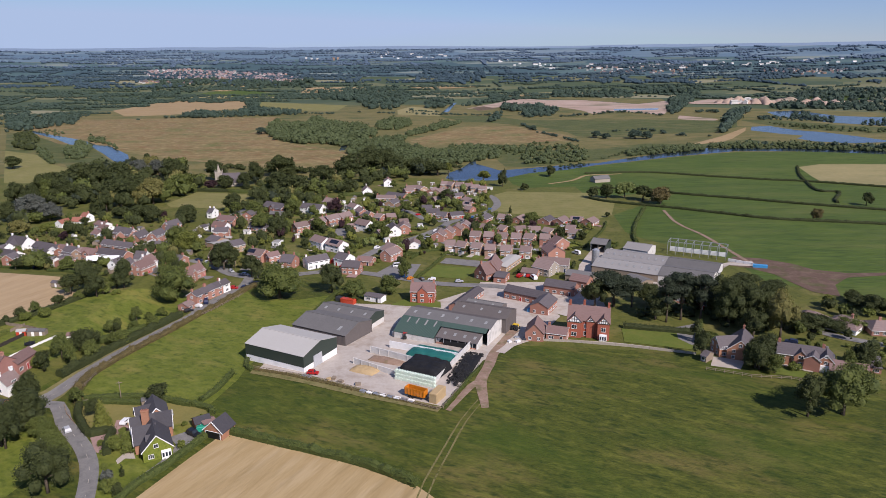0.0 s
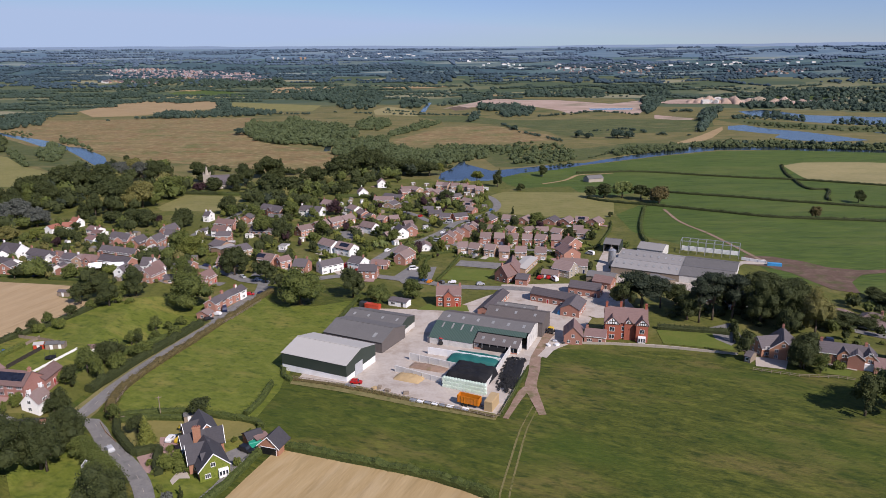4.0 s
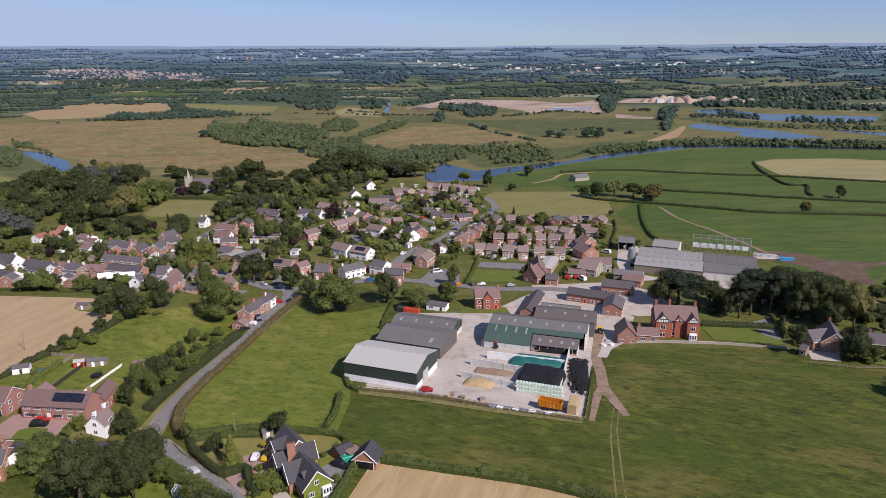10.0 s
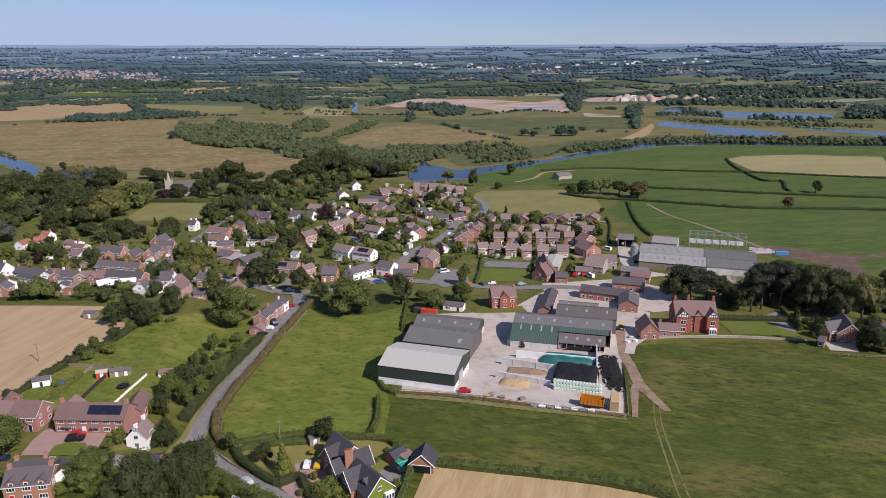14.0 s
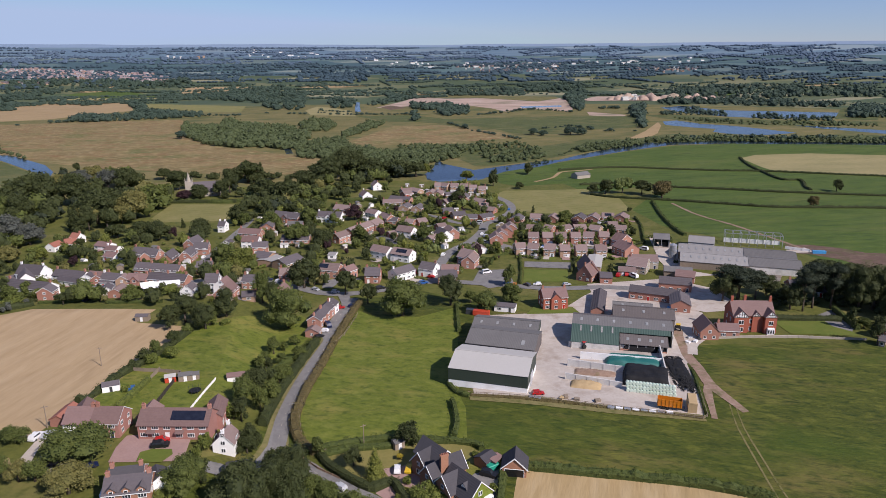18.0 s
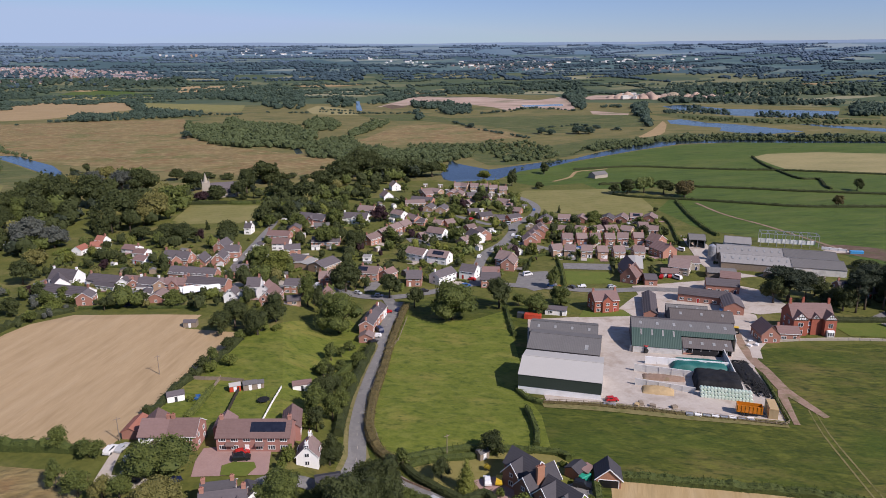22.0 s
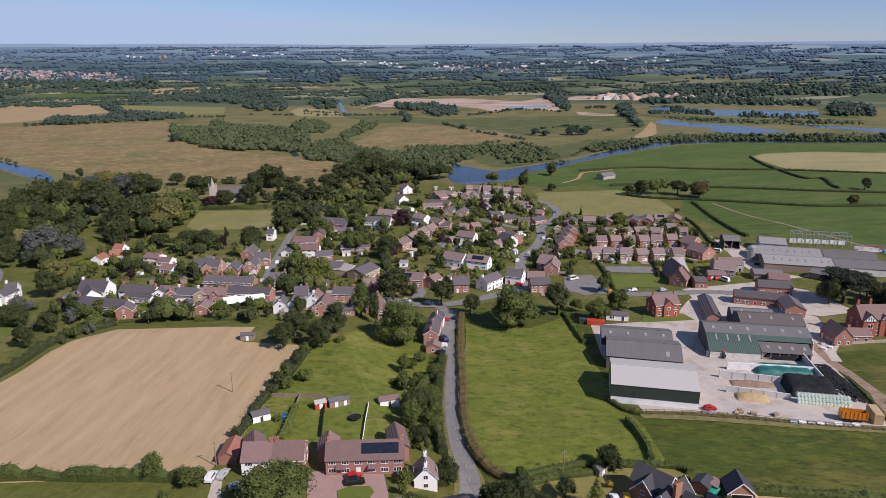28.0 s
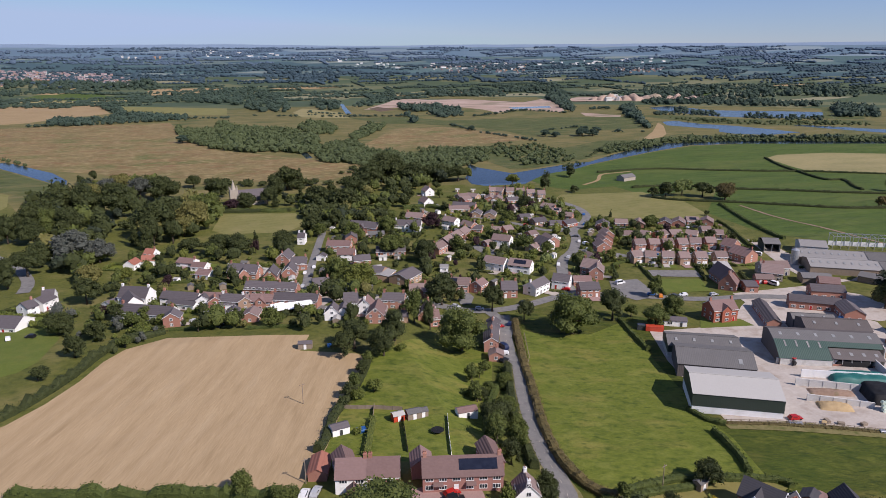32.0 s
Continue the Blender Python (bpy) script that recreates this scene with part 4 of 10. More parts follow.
# ---- farm buildings and other special things ----
def shed(x, y, turn, L, D, eave, ridge, roof="sheet_grey", wall="concrete_wall", upper=None, split=2.4, lights=0, name="barn", label="", open_front=False, big_door=0, patch=None):
    """A farm shed: wall with a different upper cladding, sheeted roof with rooflights, sliding door."""
    ob = thing(name, x, y, turn, label, name.replace("_", " "))
    STANDS.append((x, y, L / 2, D / 2, radians(turn)))
    if open_front:
        t = 0.3
        v, f = [], []
        for b in ((-L / 2, D / 2 - t, -0.6, L / 2, D / 2, eave), (-L / 2, -D / 2, -0.6, -L / 2 + t, D / 2 - t, eave), (L / 2 - t, -D / 2, -0.6, L / 2, D / 2 - t, eave)):
            piece("wall", boxes_mesh("wall", [b], wall), ob)
        n = max(2, int(L / 6))
        post = boxes_mesh("post", [(-0.15, -0.15, -0.6, 0.15, 0.15, eave + 0.1)], "steel")
        for i in range(n + 1):
            piece("post", post, ob, (-L / 2 + 0.4 + (L - 0.8) * i / n, -D / 2 + 0.2, 0))
    else:
        low = split if upper else None
        if upper:
            piece("wall", boxes_mesh("wall", [(-L / 2, -D / 2, -0.6, L / 2, D / 2, split)], wall), ob)
            o = 0.08
            v = [(-L / 2 - o, -D / 2 - o, split), (L / 2 + o, -D / 2 - o, split), (L / 2 + o, D / 2 + o, split), (-L / 2 - o, D / 2 + o, split), (-L / 2 - o, -D / 2 - o, eave), (L / 2 + o, -D / 2 - o, eave), (L / 2 + o, D / 2 + o, eave), (-L / 2 - o, D / 2 + o, eave), (-L / 2 - o, 0, ridge), (L / 2 + o, 0, ridge)]
            piece("cladding", mesh_of("cladding", v, [(0, 1, 5, 4), (2, 3, 7, 6), (1, 2, 6, 9, 5), (3, 0, 4, 8, 7), (3, 2, 1, 0)], upper), ob)
        else:
            piece("wall", mesh_of("wall", *wall_data(L, D, eave, ridge), wall), ob)
    piece("roof", mesh_of("roof", *roof_data(L, D, eave, ridge, over=0.3, thick=0.1), roof), ob)
    cap = boxes_mesh("ridge_cap", [(-L / 2 - 0.1, -0.25, ridge + 0.06, L / 2 + 0.1, 0.25, ridge + 0.2)], roof)
    piece("ridge_cap", cap, ob)
    if patch:
        mat, u0, u1, f0, f1 = patch
        panel(ob, (u1 - u0) * L, D, eave - 0.1, ridge - 0.1, u=-L / 2 + L * (u0 + u1) / 2, mat=mat, name="roof_sheet", f0=f0, f1=f1)
    for i in range(lights):
        for side in (-1,):
            panel(ob, 0.9, D, eave - 0.04, ridge - 0.04, u=-L / 2 + L * (i + 0.5) / lights, side=side, mat="rooflight", name="rooflight", f0=0.42, f1=0.66)
    if big_door:
        side = big_door
        d = boxes_mesh("sliding_door", [(-2.4, -0.12, 0, 2.4, 0.0, min(eave - 0.3, 4.8))], "silver")
        piece("sliding_door", d, ob, (side * (L / 2 + 0.1), -D * 0.1, 0), side * math.pi / 2)
    return ob


def roof_slab(name, mat, parent, u0, u1, v0, z0, v1, z1, thick=0.12):
    """A sheeted roof plane between an upper and a lower line of its building."""
    v = [(u0, v0, z0), (u1, v0, z0), (u1, v1, z1), (u0, v1, z1)]
    v = [(a, b, c - thick) for a, b, c in v] + v
    return piece(name, mesh_of(name, v, [(0, 1, 2, 3), (7, 6, 5, 4), (0, 4, 5, 1), (1, 5, 6, 2), (2, 6, 7, 3), (3, 7, 4, 0)], mat), parent)


def end_wall(parent, u, profile, mat, thick=0.25):
    """A gable wall that follows a roof's outline at one end."""
    pts = [(profile[0][0], -0.6)] + [(v, z - 0.16) for v, z in profile] + [(profile[-1][0], -0.6)]
    n = len(pts)
    verts = [(u + k, v, z) for k in (0, thick) for v, z in pts]
    faces = [tuple(range(n)), tuple(range(2 * n - 1, n - 1, -1))] + [(i, n + i, n + (i + 1) % n, (i + 1) % n) for i in range(n)]
    return piece("end_wall", mesh_of("end_wall", verts, faces, mat), parent)


def cattle_building(x, y, turn):
    """A wide old cattle building: a shallow grey upper pitch, a long green lower pitch over one half and a brown lean-to before the other."""
    ob = thing("cattle_building", x, y, turn, "wide cattle building with grey and green sheet roofs", "barn")
    STANDS.append((x, y - 4, 19, 11, radians(turn)))
    a, b, mid = -18.7, 18.7, -1.0
    roof_slab("roof", "sheet_brown", ob, a, b, 6.0, 6.3, 0.0, 7.9)
    roof_slab("roof", "sheet_grey", ob, a, b, 0.0, 7.9, -7.0, 6.7)
    roof_slab("lower_roof", "sheet_green", ob, a, mid, -6.98, 6.71, -11.5, 5.1)
    roof_slab("lower_roof", "sheet_green", ob, a, mid, -11.48, 5.11, -15.8, 3.0)
    roof_slab("lower_roof", "sheet_green", ob, mid + 0.02, b - 1.0, -6.98, 6.65, -9.6, 5.7)
    roof_slab("lean_to_roof", "sheet_brown", ob, mid + 0.4, 16.5, -9.2, 5.2, -15.2, 3.5)
    end_wall(ob, a + 0.2, [(6.0, 6.3), (0, 7.9), (-7, 6.7), (-11.5, 5.1), (-15.8, 3.0)], "sheet_brown")
    end_wall(ob, mid + 0.15, [(-9.4, 5.3), (-15.0, 3.5)], "sheet_brown")
    end_wall(ob, 16.1, [(-9.4, 5.1), (-15.0, 3.5)], "concrete_wall")
    end_wall(ob, b - 0.5, [(6.0, 6.3), (0, 7.9), (-7, 6.6), (-9.4, 5.7)], "concrete_wall")
    piece("wall", boxes_mesh("wall", [(a + 0.4, -15.7, -0.6, mid, -15.4, 2.8)], "concrete_wall"), ob)
    piece("wall", boxes_mesh("wall", [(mid + 0.5, -15.0, -0.6, 16.1, -14.7, 1.4)], "brick"), ob)
    post = boxes_mesh("post", [(-0.12, -0.12, -0.6, 0.12, 0.12, 3.3)], "steel")
    for i in range(6):
        piece("post", post, ob, (mid + 0.6 + 3.0 * i, -14.85, 0))
    for i in range(6):
        u = a + 3 + 6.1 * i
        roof_slab("rooflight", "rooflight", ob, u, u + 1.0, -2.2, 7.58, -4.2, 7.24, 0.05)
    for i in range(4):
        u = a + 3.2 + 3.9 * i
        roof_slab("rooflight", "sheet_mid", ob, u, u + 0.6, -7.6, 6.55, -10.6, 5.49, 0.05)
        u = mid + 2.6 + 4.1 * i
        roof_slab("rooflight", "rooflight", ob, u, u + 1.0, -11.4, 4.64, -13.0, 4.19, 0.05)
    return ob


def tyre_spread(corners, count, seed):
    """Old tyres lying close together over a patch of ground."""
    rng = np.random.default_rng(seed)
    prof = [(0.26, 0.0), (0.40, 0.0), (0.46, 0.11), (0.40, 0.22), (0.26, 0.22)]
    verts, faces = [], []
    (ax, ay), (bx, by), (cx, cy), (dx, dy) = corners
    for _ in range(count):
        p, q = rng.random(), rng.random()
        x = (ax * (1 - p) + bx * p) * (1 - q) + (dx * (1 - p) + cx * p) * q
        y = (ay * (1 - p) + by * p) * (1 - q) + (dy * (1 - p) + cy * p) * q
        z = ground_z(x, y) + 0.15 + 0.9 * rng.random() * (1 - abs(2 * p - 1))
        m = Matrix.Translation((x, y, z)) @ Euler((rng.normal() * 0.35, rng.normal() * 0.35, rng.random() * 6)).to_matrix().to_4x4()
        k = len(verts)
        for i in range(9):
            t = 2 * math.pi * i / 9
            verts += [tuple(m @ Vector((r * math.cos(t), r * math.sin(t), h))) for r, h in prof]
        for i in range(9):
            for j in range(5):
                faces.append((k + i * 5 + j, k + (i + 1) % 9 * 5 + j, k + (i + 1) % 9 * 5 + (j + 1) % 5, k + i * 5 + (j + 1) % 5))
    return tagged(new("tyre_spread", mesh_of("tyre_spread", verts, faces, "rubber")), "spread of old black tyres beside the silage clamp", "tyres", kind="stuff")


def bar_wall(x0, y0, x1, y1, height, mat="concrete_wall", thick=0.35, label="stained concrete clamp wall", name="clamp_wall", bays=True, category="wall"):
    """A free-standing panel wall between two ground points, with posts at the bays."""
    L = math.hypot(x1 - x0, y1 - y0)
    ob = thing(name, (x0 + x1) / 2, (y0 + y1) / 2, math.degrees(math.atan2(y1 - y0, x1 - x0)), label, category)
    n = max(1, round(L / 4))
    me = boxes_mesh("panel", [(-L / n / 2 + 0.02, -thick / 2, -1.5, L / n / 2 - 0.02, thick / 2, height)], mat)
    for i in range(n):
        piece("panel", me, ob, (-L / 2 + L * (i + 0.5) / n, 0, 0))
    if bays:
        post = boxes_mesh("post", [(-0.12, -thick / 2 - 0.1, -1.5, 0.12, thick / 2 + 0.1, height - 0.1)], "steel" if mat == "white_panel" else mat)
        for i in range(n + 1):
            piece("post", post, ob, (-L / 2 + L * i / n, 0, 0))
    return ob


def mound(x, y, turn, L, D, h, mat, label, name="mound", seed=1, square=3.0):
    """A heaped or sheeted mound with soft shoulders."""
    rng = np.random.default_rng(seed)
    nx, ny = 22, 14
    verts, faces = [], []
    for j in range(ny + 1):
        for i in range(nx + 1):
            u, v = 2 * i / nx - 1, 2 * j / ny - 1
            s = max(0.0, 1 - abs(u) ** square) * max(0.0, 1 - abs(v) ** square)
            z = h * s ** 0.6 * (1 + 0.16 * noise.noise(Vector((u * 3 + seed, v * 3, 0)))) + 0.06 * rng.normal() * (s > 0.05)
            verts.append((u * L / 2, v * D / 2, z - 0.15 * (s == 0)))
    for j in range(ny):
        for i in range(nx):
            a = j * (nx + 1) + i
            faces.append((a, a + 1, a + nx + 2, a + nx + 1))
    me = mesh_of(name, verts, faces, mat, smooth=True)
    return thing(name, x, y, turn, label, name.replace("_", " "), me=me)


def fence(points, height=1.2, mat="wood", spacing=2.6, label="weathered post and rail fence", rails=2, name="fence", solid=False):
    ob = thing(name, points[0][0], points[0][1], 0, label, "fence")
    o = ob.location
    post = boxes_mesh("post", [(-0.08, -0.08, -0.4, 0.08, 0.08, height)], mat)
    for (ax, ay), (bx, by) in zip(points, points[1:]):
        L = math.hypot(bx - ax, by - ay)
        n = max(1, round(L / spacing))
        a = math.atan2(by - ay, bx - ax)
        rail = boxes_mesh("rail", [(0, -0.03, -0.07, L / n, 0.03, 0.07)], mat)
        board = boxes_mesh("board", [(0.02, -0.02, 0.05, L / n - 0.02, 0.02, height - 0.05)], mat) if solid else None
        for i in range(n):
            x, y = ax + (bx - ax) * i / n, ay + (by - ay) * i / n
            z = ground_z(x, y) - o.z
            piece("post", post, ob, (x - o.x, y - o.y, z))
            if solid:
                piece("board", board, ob, (x - o.x, y - o.y, z), a)
            else:
                for r in range(rails):
                    piece("rail", rail, ob, (x - o.x, y - o.y, z + height * (0.45 + 0.45 * r)), a)
    return ob


CAR = {}


def car_meshes(kind):
    """Body shell, glass band and wheel of a parked vehicle, x forward."""
    if kind in CAR:
        return CAR[kind]
    L, W, H, hood, boot = {"hatch": (4.0, 1.75, 1.5, 0.62, 0.94), "suv": (4.6, 1.9, 1.75, 0.60, 0.97), "van": (5.2, 2.0, 2.2, 0.80, 1.0), "saloon": (4.6, 1.8, 1.45, 0.6, 0.82)}[kind]
    waist = H * 0.56
    prof = [(-L / 2, 0.35), (-L / 2, waist), (-L / 2 * boot, waist + 0.05), (-L / 2 * (boot - 0.16), H - 0.04), (L / 2 * (hood - 0.42), H), (L / 2 * hood * 0.72, waist + 0.06), (L / 2 * 0.96, waist - 0.14), (L / 2, waist - 0.35), (L / 2, 0.35)]
    v, f = [], []
    for s in (-1, 1):
        for x, z in prof:
            v.append((x, s * (W / 2 - (0.16 if z > waist + 0.1 else 0.0)), z))
    n = len(prof)
    f += [(i, i + 1, n + i + 1, n + i) for i in range(n - 1)] + [(n - 1, 0, n, 2 * n - 1), tuple(range(n))[::-1], tuple(range(n, 2 * n))]
    body = mesh_of("body", v, f, "charcoal")
    g = W / 2 - 0.145
    side = []
    for s in (-1, 1):
        a = [(-L / 2 * (boot - 0.08), s * (W / 2 - 0.02), waist + 0.05), (-L / 2 * (boot - 0.18), s * g, H - 0.14), (L / 2 * (hood - 0.46), s * g, H - 0.12), (L / 2 * hood * 0.64, s * (W / 2 - 0.02), waist + 0.07)]
        side.append((a + [(x, y + s * 0.015, z) for x, y, z in a], [(0, 1, 2, 3), (4, 5, 6, 7), (0, 1, 5, 4), (1, 2, 6, 5), (2, 3, 7, 6), (3, 0, 4, 7)]))
    x1, x0 = L / 2 * hood * 0.70, L / 2 * (hood - 0.40)
    wind = [(x1, -g, waist + 0.10), (x1, g, waist + 0.10), (x0, g - 0.05, H - 0.05), (x0, -g + 0.05, H - 0.05)]
    front = (wind + [(x + 0.03, y, z + 0.03) for x, y, z in wind], [(0, 1, 2, 3), (4, 5, 6, 7), (0, 1, 5, 4), (1, 2, 6, 5), (2, 3, 7, 6), (3, 0, 4, 7)])
    panes = [joined("side_window", [s], "glass") for s in side] + [joined("windscreen", [front], "glass")]
    wheel = joined("wheel", [tube_data([(0, -0.11, 0), (0, 0.11, 0)], [0.33, 0.33], 12)], "rubber")
    CAR[kind] = (body, panes, wheel, L, W)
    return CAR[kind]


CAR_BODY = {}


def car(x, y, turn, kind="hatch", colour="silver", label=""):
    body, panes, wheel, L, W = car_meshes(kind)
    if (kind, colour) not in CAR_BODY:
        me = body.copy()
        me.materials[0] = M[colour]
        CAR_BODY[kind, colour] = me
    ob = thing("van" if kind == "van" else "car", x, y, turn, label or f"{'dark ' if colour in ('charcoal', 'navy', 'black') else 'clean '}{colour.replace('_', ' ').replace('car ', '')} {'van' if kind == 'van' else 'car'} parked in the village", "van" if kind == "van" else "car", lift=0.12)
    piece("body", CAR_BODY[kind, colour], ob)
    for p in panes:
        piece(p.name.split(".")[0], p, ob)
    for sx in (-0.3, 0.3):
        for sy in (-1, 1):
            piece("wheel", wheel, ob, (sx * L, sy * (W / 2 - 0.09), 0.33))
    return ob


def gable_wing(ob, x, y, turn, L, D, eave, pitch, wall, roof, timber=False, name="wing"):
    """A cross wing with its own pitched roof; its gable faces its own -x end... ridge along local x."""
    ridge = eave + math.tan(radians(pitch)) * D / 2
    p = piece(name, mesh_of(name, *wall_data(L, D, eave, ridge), wall), ob, (x, y, 0), turn)
    piece("wing_roof", mesh_of("wing_roof", *roof_data(L, D, eave, ridge, over=0.4), roof), p)
    if timber:
        z0 = eave - 0.3
        v = [(-L / 2 - 0.05, -D / 2, z0), (-L / 2 - 0.05, D / 2, z0), (-L / 2 - 0.05, 0, ridge - 0.25), (-L / 2 + 0.02, -D / 2, z0), (-L / 2 + 0.02, D / 2, z0), (-L / 2 + 0.02, 0, ridge - 0.25)]
        piece("gable_panel", mesh_of("gable_panel", v, [(0, 2, 1), (0, 1, 4, 3), (1, 2, 5, 4), (2, 0, 3, 5), (3, 4, 5)], "white"), p)
        h = ridge - 0.4 - z0
        for k in range(-2, 3):
            yy = k * D / 6
            top = h * (1 - abs(yy) / (D / 2))
            piece("timber_stud", boxes_mesh("timber_stud", [(-L / 2 - 0.11, yy - 0.11, z0, -L / 2 - 0.04, yy + 0.11, z0 + max(0.3, top - 0.1))], "timber"), p)
        piece("timber_beam", boxes_mesh("timber_beam", [(-L / 2 - 0.12, -D / 2, z0 - 0.12, -L / 2 - 0.04, D / 2, z0 + 0.12)], "timber"), p)
        piece("timber_beam", boxes_mesh("timber_beam", [(-L / 2 - 0.12, -D / 4, z0 + h * 0.45, -L / 2 - 0.04, D / 4, z0 + h * 0.45 + 0.2)], "timber"), p)
    return p


def mansion(x, y, turn):
    """Three-storey red brick house with half-timbered gables, tall chimneys and white windows."""
    L, D, eave, pitch = 16.0, 9.5, 7.2, 42
    ridge = eave + math.tan(radians(pitch)) * D / 2
    ob = thing("mansion", x, y, turn, "tall red brick house with half-timbered gables and red tile roof", "house")
    STANDS.append((x, y, L / 2, D / 2 + 2, radians(turn)))
    piece("wall", mesh_of("wall", *wall_data(L, D, eave, ridge), "brick_dark"), ob)
    piece("roof", mesh_of("roof", *roof_data(L, D, eave, ridge), "tile_red"), ob)
    gable_wing(ob, -5.2, -3.2, math.pi / 2, 6.0, 5.4, 7.0, 44, "brick_dark", "tile_red", True)
    gable_wing(ob, 0.9, -3.2, math.pi / 2, 4.0, 3.0, 7.2, 46, "brick_dark", "tile_red", True, "gablet")
    gable_wing(ob, 5.9, -3.6, math.pi / 2, 6.6, 4.4, 7.4, 46, "brick_dark", "tile_red", True)
    for u, v in ((-7.4, 0), (-2.0, 1.0), (7.4, 0)):
        chimney(ob, u, v, ridge, "brick_dark", 2.0)
    for z in (0.9, 3.9):
        for u, v, wd in ((-5.2, -6.22, 2.0), (-1.0, -D / 2, 1.1), (1.4, -D / 2, 1.1), (5.9, -6.92, 1.7)):
            window(ob, u, v, z, 0, wd, 1.7, 2)
        for v in (-2.5, 1.5):
            window(ob, 8.0, v, z, math.pi / 2, 1.1, 1.6, 2)
            window(ob, -8.0, v, z, -math.pi / 2, 1.1, 1.6, 2)
    bay = joined("bay", [box_data(4.5, -7.9, -0.3, 7.3, -6.9, 3.0, 0.12)], "paint")
    piece("bay", bay, ob)
    for u in (5.0, 5.9, 6.8):
        window(ob, u, -7.9, 0.7, 0, 0.8, 1.7, 1)
    door(ob, 0.2, -D / 2, 0.05, 0, 1.2, 2.3, "paint")
    return ob


def bargeboards(ob, u, D, eave, ridge, over=0.5, deep=0.34):
    """White boards under the verge of a gable at x = u of its wing."""
    s = (ridge - eave) / (D / 2)
    for sign in (-1, 1):
        y0, y1 = sign * (D / 2 + over), 0.0
        z0, z1 = eave - over * s, ridge
        q = [(u, y0, z0 - 0.05), (u, y1, z1 - 0.05), (u, y1, z1 + deep - 0.05), (u, y0, z0 + deep - 0.05)]
        q += [(c + 0.12, d, e) for c, d, e in q]
        piece("bargeboard", mesh_of("bargeboard", q, [(3, 2, 1, 0), (4, 5, 6, 7), (0, 1, 5, 4), (1, 2, 6, 5), (2, 3, 7, 6), (3, 0, 4, 7)], "paint"), ob)


def villa(x, y, wings, stacks, dormer_at):
    """A rambling house of steep slate wings; the first one has ivy over its gable."""
    ob = thing("villa", x, y, 0, "rambling gabled brick house with dark slate roofs and an ivy-covered front", "house")
    for i, (wx, wy, turn, L, D, eave, pitch) in enumerate(wings):
        STANDS.append((wx, wy, L / 2, D / 2, radians(turn)))
        ridge = eave + math.tan(radians(pitch)) * D / 2
        w = piece("wing", mesh_of("wing", *wall_data(L, D, eave, ridge), "brick_villa"), ob, (wx - x, wy - y, 0), radians(turn))
        piece("wing_roof", mesh_of("wing_roof", *roof_data(L, D, eave, ridge, over=0.45), "slate_dark"), w)
        bargeboards(w, -L / 2 - 0.40, D, eave, ridge)
        if i == 0:
            v = [(-L / 2 - 0.22, -D / 2 - 0.1, -0.3), (-L / 2 - 0.22, D / 2 + 0.1, -0.3), (-L / 2 - 0.22, D / 2 + 0.1, eave), (-L / 2 - 0.22, 0, ridge - 0.3), (-L / 2 - 0.22, -D / 2 - 0.1, eave)]
            v += [(a + 0.26, b, c) for a, b, c in v]
            piece("ivy", mesh_of("ivy", v, [(4, 3, 2, 1, 0), (0, 1, 6, 5), (1, 2, 7, 6), (2, 3, 8, 7), (3, 4, 9, 8), (4, 0, 5, 9)], "ivy"), w, label="bright green ivy on the gable")
            piece("bay_window", boxes_mesh("bay_window", [(-L / 2 - 1.1, -D / 2 + 0.4, -0.3, -L / 2 - 0.1, -D / 2 + 2.9, 2.5)], "white"), w)
            for k in range(3):
                window(w, -L / 2 - 1.12, -D / 2 + 0.85 + 0.8 * k, 0.8, -math.pi / 2, 0.7, 1.4, 1)
            window(w, -L / 2 - 0.24, D / 2 - 1.9, 0.7, -math.pi / 2, 1.5, 1.3, 3)
            window(w, -L / 2 - 0.24, 0.3, 3.6, -math.pi / 2, 1.2, 1.2, 2)
            window(w, -L / 2 + 2.5, -D / 2, 0.9, 0, 1.4, 1.2, 2)
        else:
            window(w, -L / 2 - 0.02, 0, 0.9, -math.pi / 2, 1.5, 1.3, 2)
            window(w, -L / 2 - 0.02, 0, 3.3, -math.pi / 2, 1.1, 1.1, 2)
            for k in (-0.2, 0.2):
                window(w, k * L, -D / 2, 0.9, 0, 1.1, 1.2, 2)
                window(w, k * L, D / 2, 0.9, math.pi, 1.1, 1.2, 2)
    for sx, sy, top, wide in stacks:
        data = [box_data(-wide / 2, -0.45, 3.0, wide / 2, 0.45, top - 0.7), box_data(-wide / 2 - 0.1, -0.55, top - 0.8, wide / 2 + 0.1, 0.55, top - 0.5)]
        pots = [tube_data([(u * wide / 2, 0, top - 0.55), (u * wide / 2, 0, top)], [0.15, 0.12], 7) for u in (-0.7, -0.23, 0.23, 0.7)]
        piece("chimney", joined("chimney", data + pots, ["brick_villa", "tile_orange"], [0, 0, 1, 1, 1, 1]), ob, (sx - x, sy - y, 0), 0.2, "large orange brick chimney stack")
    dx, dy, dz, dturn = dormer_at
    d = gable_wing(ob, dx - x, dy - y, radians(dturn), 2.4, 2.0, 1.3, 45, "white", "slate_dark", False, "dormer")
    d.location.z = dz
    window(d, -1.22, 0, 0.2, -math.pi / 2, 1.2, 0.9, 2)
    return ob


